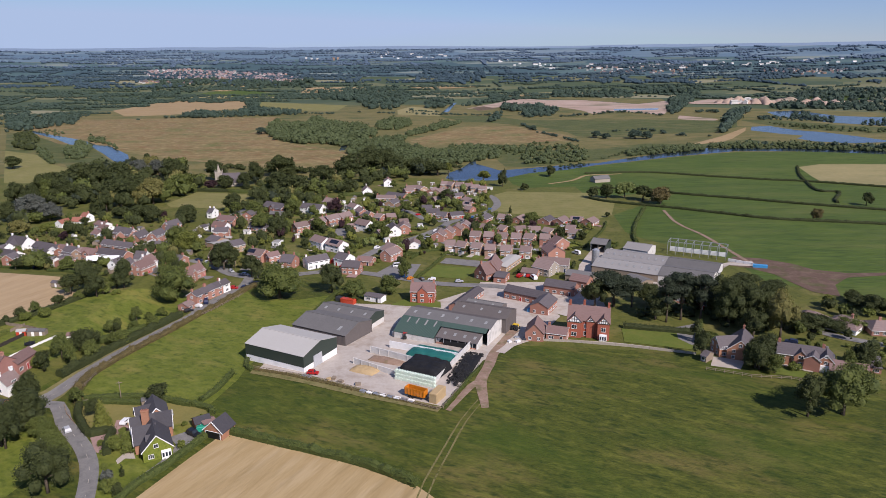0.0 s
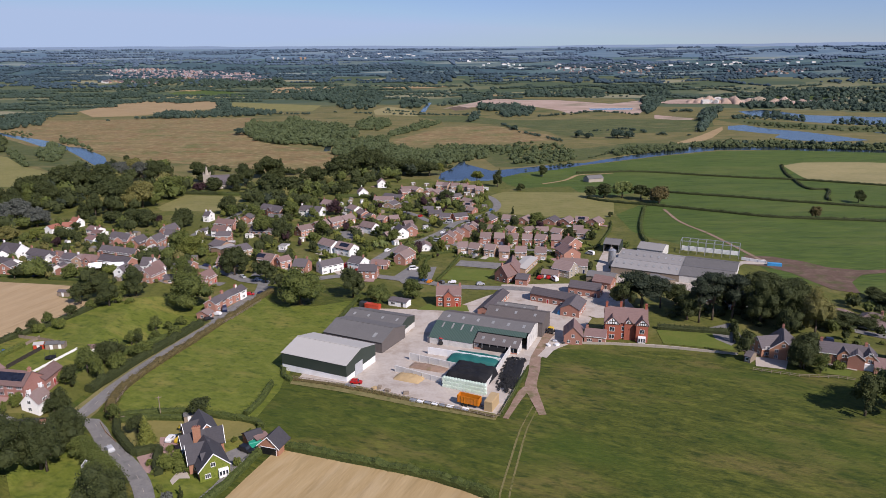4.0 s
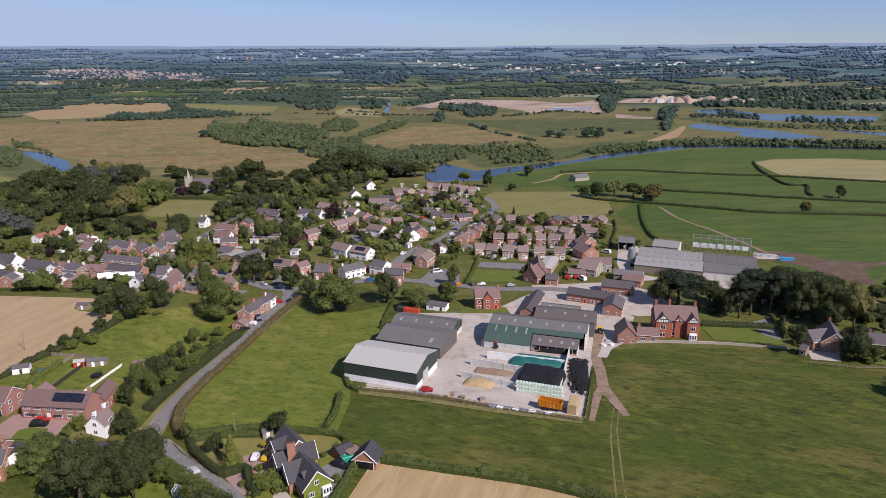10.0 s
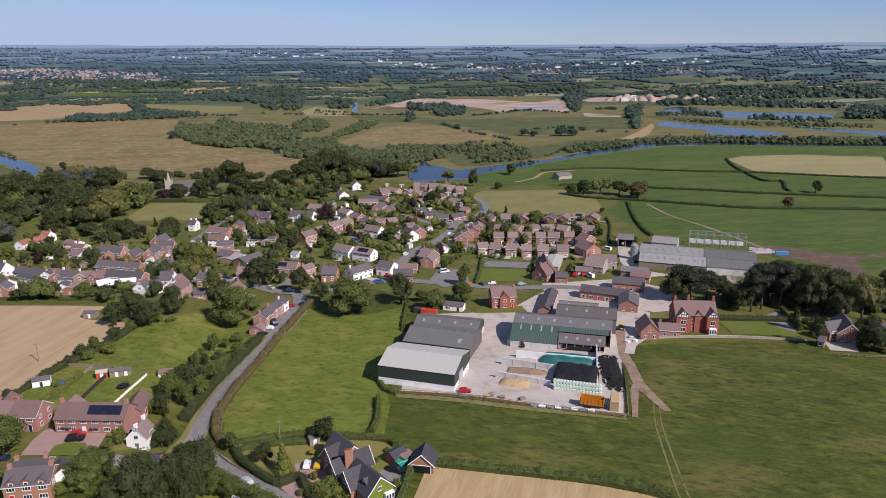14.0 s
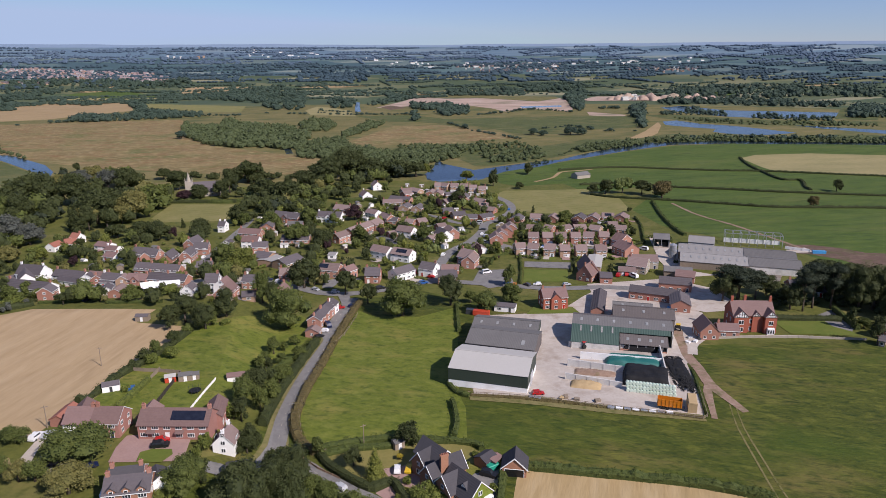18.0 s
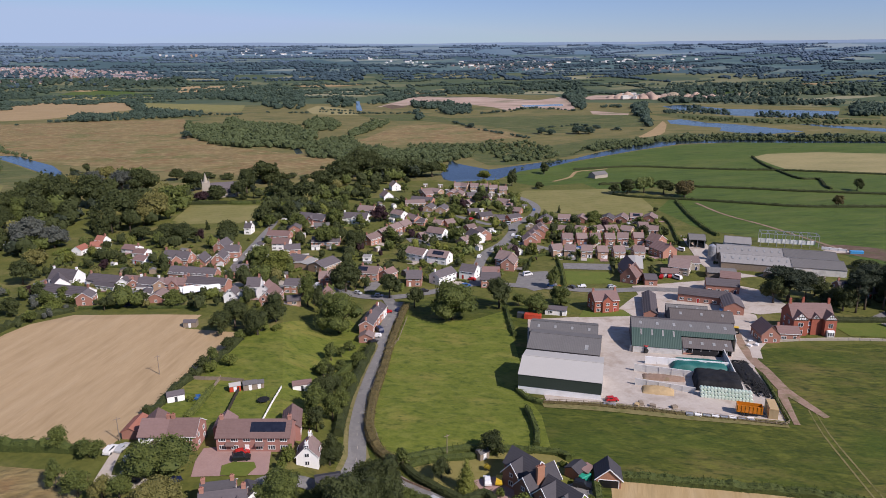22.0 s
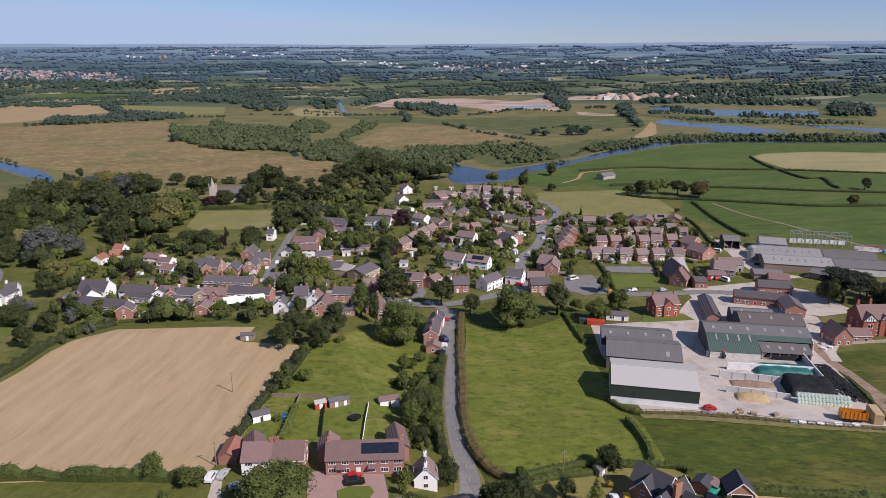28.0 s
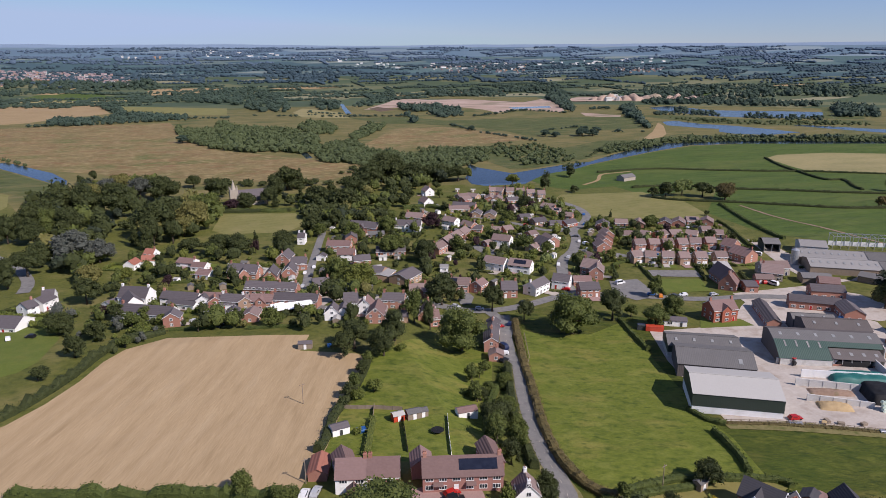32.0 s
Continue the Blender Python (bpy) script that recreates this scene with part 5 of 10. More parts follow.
def gable_garage(x, y, turn, L, D, eave, pitch):
    """A brick garage whose wide dark door is in its gable end, at its own -x."""
    ob = thing("garage", x, y, turn, "brick garage with slate roof, white bargeboards and a wide black door", "garage")
    STANDS.append((x, y, L / 2, D / 2, radians(turn)))
    ridge = eave + math.tan(radians(pitch)) * D / 2
    piece("wall", mesh_of("wall", *wall_data(L, D, eave, ridge), "brick_villa"), ob)
    piece("roof", mesh_of("roof", *roof_data(L, D, eave, ridge, over=0.4), "slate_dark"), ob)
    bargeboards(ob, -L / 2 - 0.36, D, eave, ridge, 0.45)
    leaf = piece("door", boxes_mesh("door", [(-D / 2 + 0.7, -0.06, 0, D / 2 - 0.7, 0.03, 2.15)] + [(-D / 2 + 0.7, -0.085, 0.5 * k + 0.42, D / 2 - 0.7, -0.05, 0.5 * k + 0.47) for k in range(4)], "black"), ob, (-L / 2, 0, 0.02), -math.pi / 2)
    piece("door_frame", lattice("door_frame", [-D / 2 + 0.55, -D / 2 + 0.7, D / 2 - 0.7, D / 2 - 0.55], [0, 2.15, 2.3], lambda i, j: j == 1 or i != 1, -0.09, 0.02, "paint"), leaf)
    return ob


def village_sheds(outline, count, seed, keep_off):
    rng = np.random.default_rng(seed)
    xs, ys = [p[0] for p in outline], [p[1] for p in outline]
    made = tries = 0
    while made < count and tries < count * 60:
        tries += 1
        x, y = min(xs) + (max(xs) - min(xs)) * rng.random(), min(ys) + (max(ys) - min(ys)) * rng.random()
        if not inside((x, y), outline) or taken(x, y, 3.2) or any(math.hypot(x - q.x, y - q.y) < 6 for line in keep_off for q in line):
            continue
        near = min(STANDS, key=lambda q: math.hypot(q[0] - x, q[1] - y))
        wall, roof, words = (("wood", "sheet_grey", "grey timber garden shed behind a house"), ("white", "sheet_pale", "small white garage with a pale flat roof"), ("wood", "sheet_pale", "timber garden shed with a pale sheet roof"))[int(rng.integers(3))]
        garden_shed(x, y, math.degrees(near[4]), round(rng.uniform(2.6, 5.5), 1), round(rng.uniform(2.4, 3.2), 1), 2.2, wall, roof, words)
        STANDS.append((x, y, 2.4, 1.6, near[4]))
        made += 1


def parked_cars(lanes, count, seed):
    rng = np.random.default_rng(seed)
    colours = ("car_white", "silver", "charcoal", "black", "red", "navy", "silver", "car_white", "blue")
    made = tries = 0
    while made < count and tries < 900:
        tries += 1
        line = lanes[int(rng.integers(len(lanes)))]
        i = int(rng.integers(1, len(line) - 1))
        d = (line[i + 1] - line[i - 1]).normalized()
        s = rng.choice((-1, 1)) * 1.9
        x, y = line[i].x - d.y * s, line[i].y + d.x * s
        if taken(x, y, 1.0):
            continue
        car(x, y, math.degrees(math.atan2(d.y, d.x)), ("hatch", "saloon", "suv", "hatch", "van")[int(rng.integers(5))], colours[int(rng.integers(len(colours)))])
        STANDS.append((x, y, 2.4, 1.0, math.atan2(d.y, d.x)))
        made += 1


def church(x, y, turn):
    """A stone church with a west tower and a short spire."""
    ob = thing("church", x, y, turn, "old grey stone church with a tower and spire among trees", "church")
    STANDS.append((x, y, 18, 8, radians(turn)))
    piece("nave", mesh_of("nave", *wall_data(22, 9, 7, 11.5), "stone"), ob)
    piece("nave_roof", mesh_of("nave_roof", *roof_data(22, 9, 7, 11.5), "slate"), ob)
    piece("aisle", mesh_of("aisle", *wall_data(18, 4.6, 4, 6.4), "stone"), ob, (1, -6.2, 0))
    piece("aisle_roof", mesh_of("aisle_roof", *roof_data(18, 4.6, 4, 6.4), "slate"), ob, (1, -6.2, 0))
    piece("tower", boxes_mesh("tower", [(-3.1, -3.1, -0.6, 3.1, 3.1, 12.5)], "stone"), ob, (-13.9, 0, 0))
    spire = joined("spire", [tube_data([(0, 0, 0), (0, 0, 7.5)], [2.0, 0.1], 8)], "stone")
    piece("spire", spire, ob, (-13.9, 0, 12.5))
    for sx in (-1, 1):
        for sy in (-1, 1):
            piece("pinnacle", joined("pinnacle", [tube_data([(0, 0, -0.5), (0, 0, 1.0), (0, 0, 2.6)], [0.4, 0.4, 0.05], 6)], "stone"), ob, (-13.9 + sx * 2.8, sy * 2.8, 12.5))
    for i in range(5):
        window(ob, -7 + 3.6 * i, -8.5, 1.2, 0, 1.2, 2.0, 2)
        window(ob, -8 + 4 * i, -4.5, 5.2, 0, 1.2, 1.4, 2)
    return ob


def portal_frame(x, y, turn, L, D, h):
    """A bare steel frame with a pale wall panel along its foot."""
    ob = thing("steel_frame", x, y, turn, "unfinished galvanised steel portal frame with white wall panels", "steel frame")
    n = 7
    post = boxes_mesh("post", [(-0.14, -0.14, -0.3, 0.14, 0.14, h)], "steel")
    beam = boxes_mesh("beam", [(0, -0.1, h - 0.35, L / n, 0.1, h)], "steel")
    tie = boxes_mesh("tie", [(-0.1, 0, h - 0.35, 0.1, D, h)], "steel")
    for i in range(n + 1):
        for v in (0, D):
            piece("post", post, ob, (-L / 2 + L * i / n, v, 0))
            if i < n:
                piece("beam", beam, ob, (-L / 2 + L * i / n, v, 0))
        piece("tie", tie, ob, (-L / 2 + L * i / n, 0, 0))
    panel_me = boxes_mesh("wall_panel", [(0.05, -0.2, -0.3, L / n - 0.05, 0.2, 2.4)], "white_panel")
    for i in range(n):
        piece("wall_panel", panel_me, ob, (-L / 2 + L * i / n, D + 0.3, 0))
    return ob


def silo(x, y, r, h):
    ob = thing("silo", x, y, 0, "round blue-grey steel feed silo", "silo")
    piece("drum", joined("drum", [tube_data([(0, 0, 0.2), (0, 0, h)], [r, r], 20)], "steel", smooth=False), ob)
    piece("cap", joined("cap", [tube_data([(0, 0, h), (0, 0, h + r * 0.5)], [r * 1.03, 0.2], 20)], "steel"), ob)
    return ob


def tipping_trailer(x, y, turn):
    ob = thing("trailer", x, y, turn, "orange high-sided farm trailer on two axles", "trailer", lift=0.12)
    piece("body", lattice("body", [-3.6, -3.5, 3.5, 3.6], [1.1, 1.25, 3.4], lambda i, j: True, -1.25, -1.15, "orange"), ob)
    piece("body_side", boxes_mesh("body_side", [(-3.6, 1.15, 1.1, 3.6, 1.25, 3.4)], "orange"), ob)
    for u in (-3.6, 3.5):
        piece("body_end", boxes_mesh("body_end", [(u, -1.14, 1.1, u + 0.1, 1.14, 3.4)], "orange"), ob)
    piece("floor", boxes_mesh("floor", [(-3.48, -1.14, 1.1, 3.48, 1.14, 1.3)], "rubber"), ob)
    rib = boxes_mesh("rib", [(-0.06, -1.36, 1.1, 0.06, -1.252, 3.4)], "orange")
    for i in range(7):
        piece("rib", rib, ob, (-3.3 + 1.1 * i, 0, 0))
    piece("chassis", boxes_mesh("chassis", [(-3.4, -0.5, 0.75, 4.6, 0.5, 1.08)], "charcoal"), ob)
    wheel = joined("wheel", [tube_data([(0, -0.2, 0), (0, 0.2, 0)], [0.5, 0.5], 14)], "rubber")
    for u in (-1.8, -0.6):
        for v in (-1.1, 1.1):
            piece("wheel", wheel, ob, (u, v, 0.5))
    return ob


def loader(x, y, turn, tone="red", label="red farm tractor parked by the wall"):
    ob = thing("tractor", x, y, turn, label, "tractor", lift=0.12)
    piece("bonnet", boxes_mesh("bonnet", [(0.2, -0.5, 0.9, 2.3, 0.5, 1.8)], tone, 0.15), ob)
    piece("cab", boxes_mesh("cab", [(-1.3, -0.8, 1.0, 0.2, 0.8, 2.5)], "glass", 0.1), ob)
    piece("cab_roof", boxes_mesh("cab_roof", [(-1.4, -0.9, 2.5, 0.3, 0.9, 2.75)], tone, 0.1), ob)
    for u, r in ((-0.9, 0.85), (1.7, 0.55)):
        wheel = joined("wheel", [tube_data([(0, -0.22, 0), (0, 0.22, 0)], [r, r], 14)], "rubber")
        for v in (-0.95, 0.95):
            piece("wheel", wheel, ob, (u, v, r))
    return ob


def crate(x, y, turn, L, D, h, mat, label, name="container", lid=0.0, lift=0.1):
    ob = thing(name, x, y, turn, label, name.replace("_", " "), lift=lift)
    piece("body", boxes_mesh("body", [(-L / 2, -D / 2, 0, L / 2, D / 2, h)], mat, min(0.12, h * 0.1)), ob)
    piece("rim", lattice("rim", [-L / 2 - 0.05, -L / 2 + 0.05, L / 2 - 0.05, L / 2 + 0.05], [h * 0.82, h * 0.86, h * 0.9, h * 0.94], lambda i, j: j == 1, -D / 2 - 0.05, D / 2 + 0.05, mat), ob)
    return ob


def garden_shed(x, y, turn, L=3.0, D=2.2, h=2.0, wall="wood", roof="slate", label="small timber garden shed with a felt roof"):
    ob = thing("garden_shed", x, y, turn, label, "shed")
    piece("wall", mesh_of("wall", *wall_data(L, D, h, h + D * 0.22), wall), ob)
    piece("roof", mesh_of("roof", *roof_data(L, D, h, h + D * 0.22, over=0.2, thick=0.08), roof), ob)
    door(ob, 0, -D / 2, 0.02, 0, 0.8, 1.8, "paint" if wall != "white" else "charcoal")
    return ob


def pole(x, y, h=7.0, cross=True):
    ob = thing("utility_pole", x, y, 20, "dark wooden utility pole", "pole")
    piece("post", joined("post", [tube_data([(0, 0, -0.5), (0, 0, h)], [0.15, 0.1], 8)], "wood"), ob)
    if cross:
        piece("crossarm", boxes_mesh("crossarm", [(-0.9, -0.06, h - 0.6, 0.9, 0.06, h - 0.45)], "wood"), ob)
    return ob


BALE = {}


def bale(x, y, z, turn, parent_group="stack of wrapped bales"):
    if "me" not in BALE:
        BALE["me"] = joined("bale", [tube_data([(0, -0.62, 0.6), (0, -0.5, 0.6), (0, 0.5, 0.6), (0, 0.62, 0.6)], [0.52, 0.62, 0.62, 0.52], 12)], "bale_wrap", smooth=False)
    ob = tagged(new("bale", BALE["me"]), "pale green plastic-wrapped silage bale in a stack", "bale", parent_group)
    ob.location = (x, y, z)
    ob.rotation_euler = (0, 0, turn)
    return ob


def trampoline(x, y):
    ob = thing("trampoline", x, y, 0, "round black garden trampoline with a net", "trampoline")
    ring = tube_data([(0, 0, 0.75), (0, 0, 0.85)], [1.8, 1.8], 20)
    piece("mat", joined("mat", [ring], "black_sheet"), ob)
    for k in range(6):
        a = k * math.pi / 3
        piece("pole", joined("pole", [tube_data([(1.8 * math.cos(a), 1.8 * math.sin(a), 0), (1.8 * math.cos(a), 1.8 * math.sin(a), 2.5)], [0.04, 0.04], 6)], "charcoal"), ob)
    return ob


def marquee(x, y, turn, L, D):
    ob = thing("marquee", x, y, turn, "white canvas marquee in a pub garden", "marquee")
    piece("canopy", mesh_of("canopy", *roof_data(L, D, 2.5, 4.0, over=0.2, thick=0.06), "paint"), ob)
    for u in (-L / 2 + 0.2, 0, L / 2 - 0.2):
        for v in (-D / 2 + 0.2, D / 2 - 0.2):
            piece("pole", joined("pole", [tube_data([(u, v, 0), (u, v, 2.7)], [0.05, 0.05], 6)], "steel"), ob)
    return ob


# ---- planting that fills ----
def inside(p, outline):
    hit, n = False, len(outline)
    for i in range(n):
        (x1, y1), (x2, y2) = outline[i], outline[i - 1]
        if (y1 > p[1]) != (y2 > p[1]) and p[0] < (x2 - x1) * (p[1] - y1) / (y2 - y1) + x1:
            hit = not hit
    return hit


def taken(x, y, gap):
    for sx, sy, a, b, t in STANDS:
        dx, dy = x - sx, y - sy
        if abs(dx) + abs(dy) < a + b + 20:
            u, v = dx * math.cos(t) + dy * math.sin(t), -dx * math.sin(t) + dy * math.cos(t)
            if abs(u) < a + gap and abs(v) < b + gap:
                return True
    return False


def gardens(outline, count, seed, kinds, small=1.0, large=3.0, keep_off=()):
    """Shrubs and small trees strewn over gardens, clear of buildings and roads."""
    rng = np.random.default_rng(seed)
    xs, ys = [p[0] for p in outline], [p[1] for p in outline]
    made, tries, spots = 0, 0, {}
    while made < count and tries < count * 40:
        tries += 1
        p = (min(xs) + (max(xs) - min(xs)) * rng.random(), min(ys) + (max(ys) - min(ys)) * rng.random())
        r = small + (large - small) * rng.random() ** 2
        if not inside(p, outline) or taken(*p, r * 0.8) or any(math.hypot(p[0] - q.x, p[1] - q.y) < r + 3.6 for line in keep_off for q in line):
            continue
        kind = kinds[int(rng.integers(len(kinds)))]
        spots.setdefault(kind, []).append((*p, r, r * (1.25 if kind in ("bush", "yellow") else 1.9 + 0.7 * rng.random())))
        made += 1
    for kind, group in spots.items():
        wood("garden_plants", group, kind, "mixed garden shrubs and small trees", seed, "garden plants", detail=True)


def garden_plots(low_y, high_y, seed, keep_off):
    """Hedges between the plots and a lawn behind each village house, clear of buildings and roads."""
    rng = np.random.default_rng(seed)
    segs = {"hedge": [], "dark": [], "bush": []}
    clear = lambda p, gap: not taken(*p, gap) and all(math.hypot(p[0] - q.x, p[1] - q.y) > 4.5 for line in keep_off for q in line)
    homes = [q for q in STANDS if low_y < q[1] < high_y and -310 < q[0] < 128 and q[2] > 2.6]
    for k, (x, y, a, b, t) in enumerate(homes):
        c, q = math.cos(t), math.sin(t)
        at = lambda u, v: (x + u * c - v * q, y + u * q + v * c)
        back = 1 if rng.random() < 0.7 else -1
        deep = b + rng.uniform(7, 11)
        lawn = [at(-a - 1, back * (b + 1.0)), at(a + 1, back * (b + 1.0)), at(a + 1, back * deep), at(-a - 1, back * deep)]
        if all(clear(p, 0.3) for p in lawn):
            sheet("garden_lawn", lawn if back > 0 else lawn[::-1], ("lawn", "paddock", "lawn_dry", "paddock", "lawn")[k % 5], "small back garden lawn of a village house", lift=0.05 + 0.006 * (k % 9), category="lawn")
        for ends in (((-a - 1.6, back * b), (-a - 1.6, back * deep)), ((a + 1.6, back * b), (a + 1.6, back * deep)), ((-a - 1.6, back * deep), (a + 1.6, back * deep)), ((-a - 1, -back * (b + 5)), (a * 0.3, -back * (b + 5)))):
            if rng.random() < 0.3:
                continue
            p0, p1 = at(*ends[0]), at(*ends[1])
            n = max(2, int(math.hypot(p1[0] - p0[0], p1[1] - p0[1]) / 1.3))
            h = rng.uniform(1.0, 2.1)
            kind = ("hedge", "dark", "bush")[int(rng.integers(3))]
            for i in range(n + 1):
                p = (p0[0] + (p1[0] - p0[0]) * i / n, p0[1] + (p1[1] - p0[1]) * i / n)
                if clear(p, 0.7):
                    segs[kind].append((p[0] + rng.normal() * 0.12, p[1] + rng.normal() * 0.12, 0.95, h))
    for kind, spots in segs.items():
        cores, clouds = [], []
        for x, y, r, h in spots:
            z = ground_z(x, y)
            lobe = ((x, y, z + h * 0.45), r, 0.55 * h / r)
            cores.append(blob_data(lobe[0], r * 0.95, lobe[2], rng, 1))
            clouds.append(leaf_cloud([lobe], 14, 0.34, rng))
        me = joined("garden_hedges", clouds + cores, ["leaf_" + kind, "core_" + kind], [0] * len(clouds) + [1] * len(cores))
        tagged(new("garden_hedges", me), "clipped hedges between the village gardens", "hedge", kind="stuff")


def fill_wood(name, outline, count, low, high, kind, label, seed, dense=True, tall=1.3):
    rng = np.random.default_rng(seed)
    xs, ys = [p[0] for p in outline], [p[1] for p in outline]
    spots = []
    tries = 0
    while len(spots) < count and tries < count * 60:
        tries += 1
        p = (min(xs) + (max(xs) - min(xs)) * rng.random(), min(ys) + (max(ys) - min(ys)) * rng.random())
        if inside(p, outline) and not taken(*p, 3.5):
            r = low + (high - low) * rng.random()
            spots.append((*p, r, r * tall * (0.8 + 0.5 * rng.random())))
    return wood(name, spots, kind, label, seed, dense=dense)


def thicket(name, outline, gap, low, high, kind, label, seed, tall=1.1):
    """A closed stand of low trees over an outline, its canopy uneven, in lumps of leaf clumps."""
    rng = np.random.default_rng(seed)
    xs, ys = [p[0] for p in outline], [p[1] for p in outline]
    clouds, cores = [], []
    for iy in range(int((max(ys) - min(ys)) / gap) + 1):
        for ix in range(int((max(xs) - min(xs)) / gap) + 1):
            x, y = min(xs) + (ix + rng.random()) * gap, min(ys) + (iy + rng.random()) * gap
            if not inside((x, y), outline):
                continue
            grow = 0.75 + 0.6 * noise.noise(Vector((x / gap / 4, y / gap / 4, seed))) + 0.25 * rng.random()
            r = (low + (high - low) * rng.random()) * max(0.5, grow)
            z = ground_z(x, y)
            lobe = ((x, y, z + r * tall * 0.5), r, 0.75 * tall)
            cores.append(blob_data(lobe[0], r * 0.97, lobe[2], rng, 1))
            clouds.append(leaf_cloud([lobe], 14, r * 0.22, rng))
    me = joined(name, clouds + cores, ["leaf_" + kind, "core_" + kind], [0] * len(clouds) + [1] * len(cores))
    return tagged(new(name, me), label, "woodland", kind="stuff")


def quarry_line(k):
    return 675 + 210 * k, 1633 + -100 * k


def line_wood(name, points, gap, low, high, kind, label, seed, spread=2.5, tall=1.05, skip=0.15):
    rng = np.random.default_rng(seed)
    spots, gone = [], False
    for p in smooth_line(points, gap * 0.4):
        if rng.random() < 0.22:
            gone = rng.random() < skip + 0.25
        if gone:
            continue
        r = (0.6 + 0.5 * rng.random()) * (low + (high - low) * rng.random() ** 1.6)
        spots.append((p.x + rng.normal() * spread, p.y + rng.normal() * spread, r, r * tall * (0.8 + 0.5 * rng.random())))
    return wood(name, spots, kind, label, seed)


def greenhouse(x, y, turn, L=3.4, D=2.6, h=1.9):
    """A white-framed glasshouse with a pitched roof."""
    ob = thing("greenhouse", x, y, turn, "small white-framed glass greenhouse on a lawn", "greenhouse")
    STANDS.append((x, y, L / 2, D / 2, radians(turn)))
    ridge = h + 1.1
    for side in (-1, 1):
        for k in range(5):
            u = -L / 2 + L * k / 4
            piece("glazing_bar", boxes_mesh("glazing_bar", [(u - 0.05, side * D / 2 - 0.05, -0.2, u + 0.05, side * D / 2 + 0.05, h)], "paint"), ob)
            piece("rafter", joined("rafter", [tube_data([(u, side * D / 2, h), (u, 0, ridge)], [0.06, 0.06], 5)], "paint"), ob)
        piece("pane", boxes_mesh("pane", [(-L / 2, side * D / 2 - 0.01, 0.05, L / 2, side * D / 2 + 0.01, h - 0.05)], "clear_glass"), ob)
        v = [(-L / 2, side * D / 2, h), (L / 2, side * D / 2, h), (L / 2, 0, ridge), (-L / 2, 0, ridge)]
        piece("roof_pane", mesh_of("roof_pane", v + [(a, b, c + 0.02) for a, b, c in v], [(0, 1, 2, 3), (4, 5, 6, 7), (0, 1, 5, 4), (1, 2, 6, 5), (2, 3, 7, 6), (3, 0, 4, 7)], "clear_glass"), ob)
    for u in (-L / 2, L / 2):
        piece("gable_bar", joined("gable_bar", [tube_data([(u, 0, -0.2), (u, 0, ridge)], [0.05, 0.05], 5), tube_data([(u, -D / 2, h), (u, D / 2, h)], [0.05, 0.05], 5)], "paint"), ob)
    piece("ridge_bar", boxes_mesh("ridge_bar", [(-L / 2, -0.06, ridge - 0.05, L / 2, 0.06, ridge + 0.07)], "paint"), ob)
    piece("base", boxes_mesh("base", [(-L / 2, -D / 2, -0.3, L / 2, D / 2, 0.08)], "concrete_wall"), ob)
    return ob


def road_dashes(points):
    """White centre dashes of the lane."""
    verts, faces = [], []
    line = smooth_line(points, 2.0)
    for i in range(1, len(line) - 1, 3):
        p, d = line[i], (line[i + 1] - line[i]).normalized()
        z = ground_z(p.x, p.y) + SHEET_LIFT[0] + 0.075
        for u, v in ((0, -0.06), (1.8, -0.06), (1.8, 0.06), (0, 0.06)):
            verts.append((p.x + d.x * u - d.y * v, p.y + d.y * u + d.x * v, z))
        faces.append((len(verts) - 4, len(verts) - 3, len(verts) - 2, len(verts) - 1))
    me = mesh_of("road_marking", verts, faces, "gravel")
    return tagged(new("road_marking", me), "worn white centre line dashes on the lane", "road marking", kind="structure")



# ---- fields, water and roads ----
sheet("field_pasture", [(-162.8, 167.7), (-115.7, 191.7), (-110.4, 220.5), (-100.7, 269.3), (-82.8, 317.6), (-47.7, 326.4), (-4.3, 281.9), (37.5, 234.5), (111.3, 224.6), (133.6, 202.9), (159.7, 193.7), (198.2, 169.0), (117.1, 78.0), (-82.2, 79.4)], "pasture", "green grazed pasture beside the farm")
sheet("field_paddock", [(-78.3, 305.6), (-70.4, 293.6), (-51.7, 289.2), (-33.6, 297.2), (-38.8, 274.0), (-52.2, 214.3), (-52.3, 204.4), (-57.3, 181.9), (-76.9, 186.2), (-99.6, 191.1), (-102.7, 208.9), (-99.2, 234.4), (-91.3, 267.0), (-82.1, 296.4)], "paddock", "yellow-green paddock between lane and farm")
sheet("garden_lawn", [(-96.8, 186.5), (-89.8, 188.9), (-77.2, 188.0), (-67.7, 188.3), (-56.6, 184.1), (-53.9, 179.6), (-55.4, 174.3), (-61.5, 167.4), (-72.9, 166.3), (-79.2, 170.7), (-84.4, 169.6), (-91.3, 177.8)], "lawn_dry", "dry yellow lawn around the gabled house")
sheet("garden_front", [(-84.0, 168.2), (-78.5, 169.6), (-68.9, 160.8), (-64.8, 156.6), (-59.8, 163.5), (-60.1, 169.4), (-64.2, 175.1), (-59.7, 176.3), (-56.7, 175.0), (-56.9, 163.4), (-59.0, 153.6), (-63.4, 144.8), (-63.3, 138.4), (-70.0, 140.7), (-75.5, 152.8)], "paddock", "green garden around the ivy gable")
sheet("lawn_west", [(-118.6, 167.2), (-111.1, 174.3), (-102.3, 173.0), (-95.8, 163.4), (-91.4, 161.0), (-88.7, 153.0), (-90.3, 148.0), (-91.9, 141.0), (-100.2, 138.9)], "paddock", "mown garden lawn with a greenhouse")
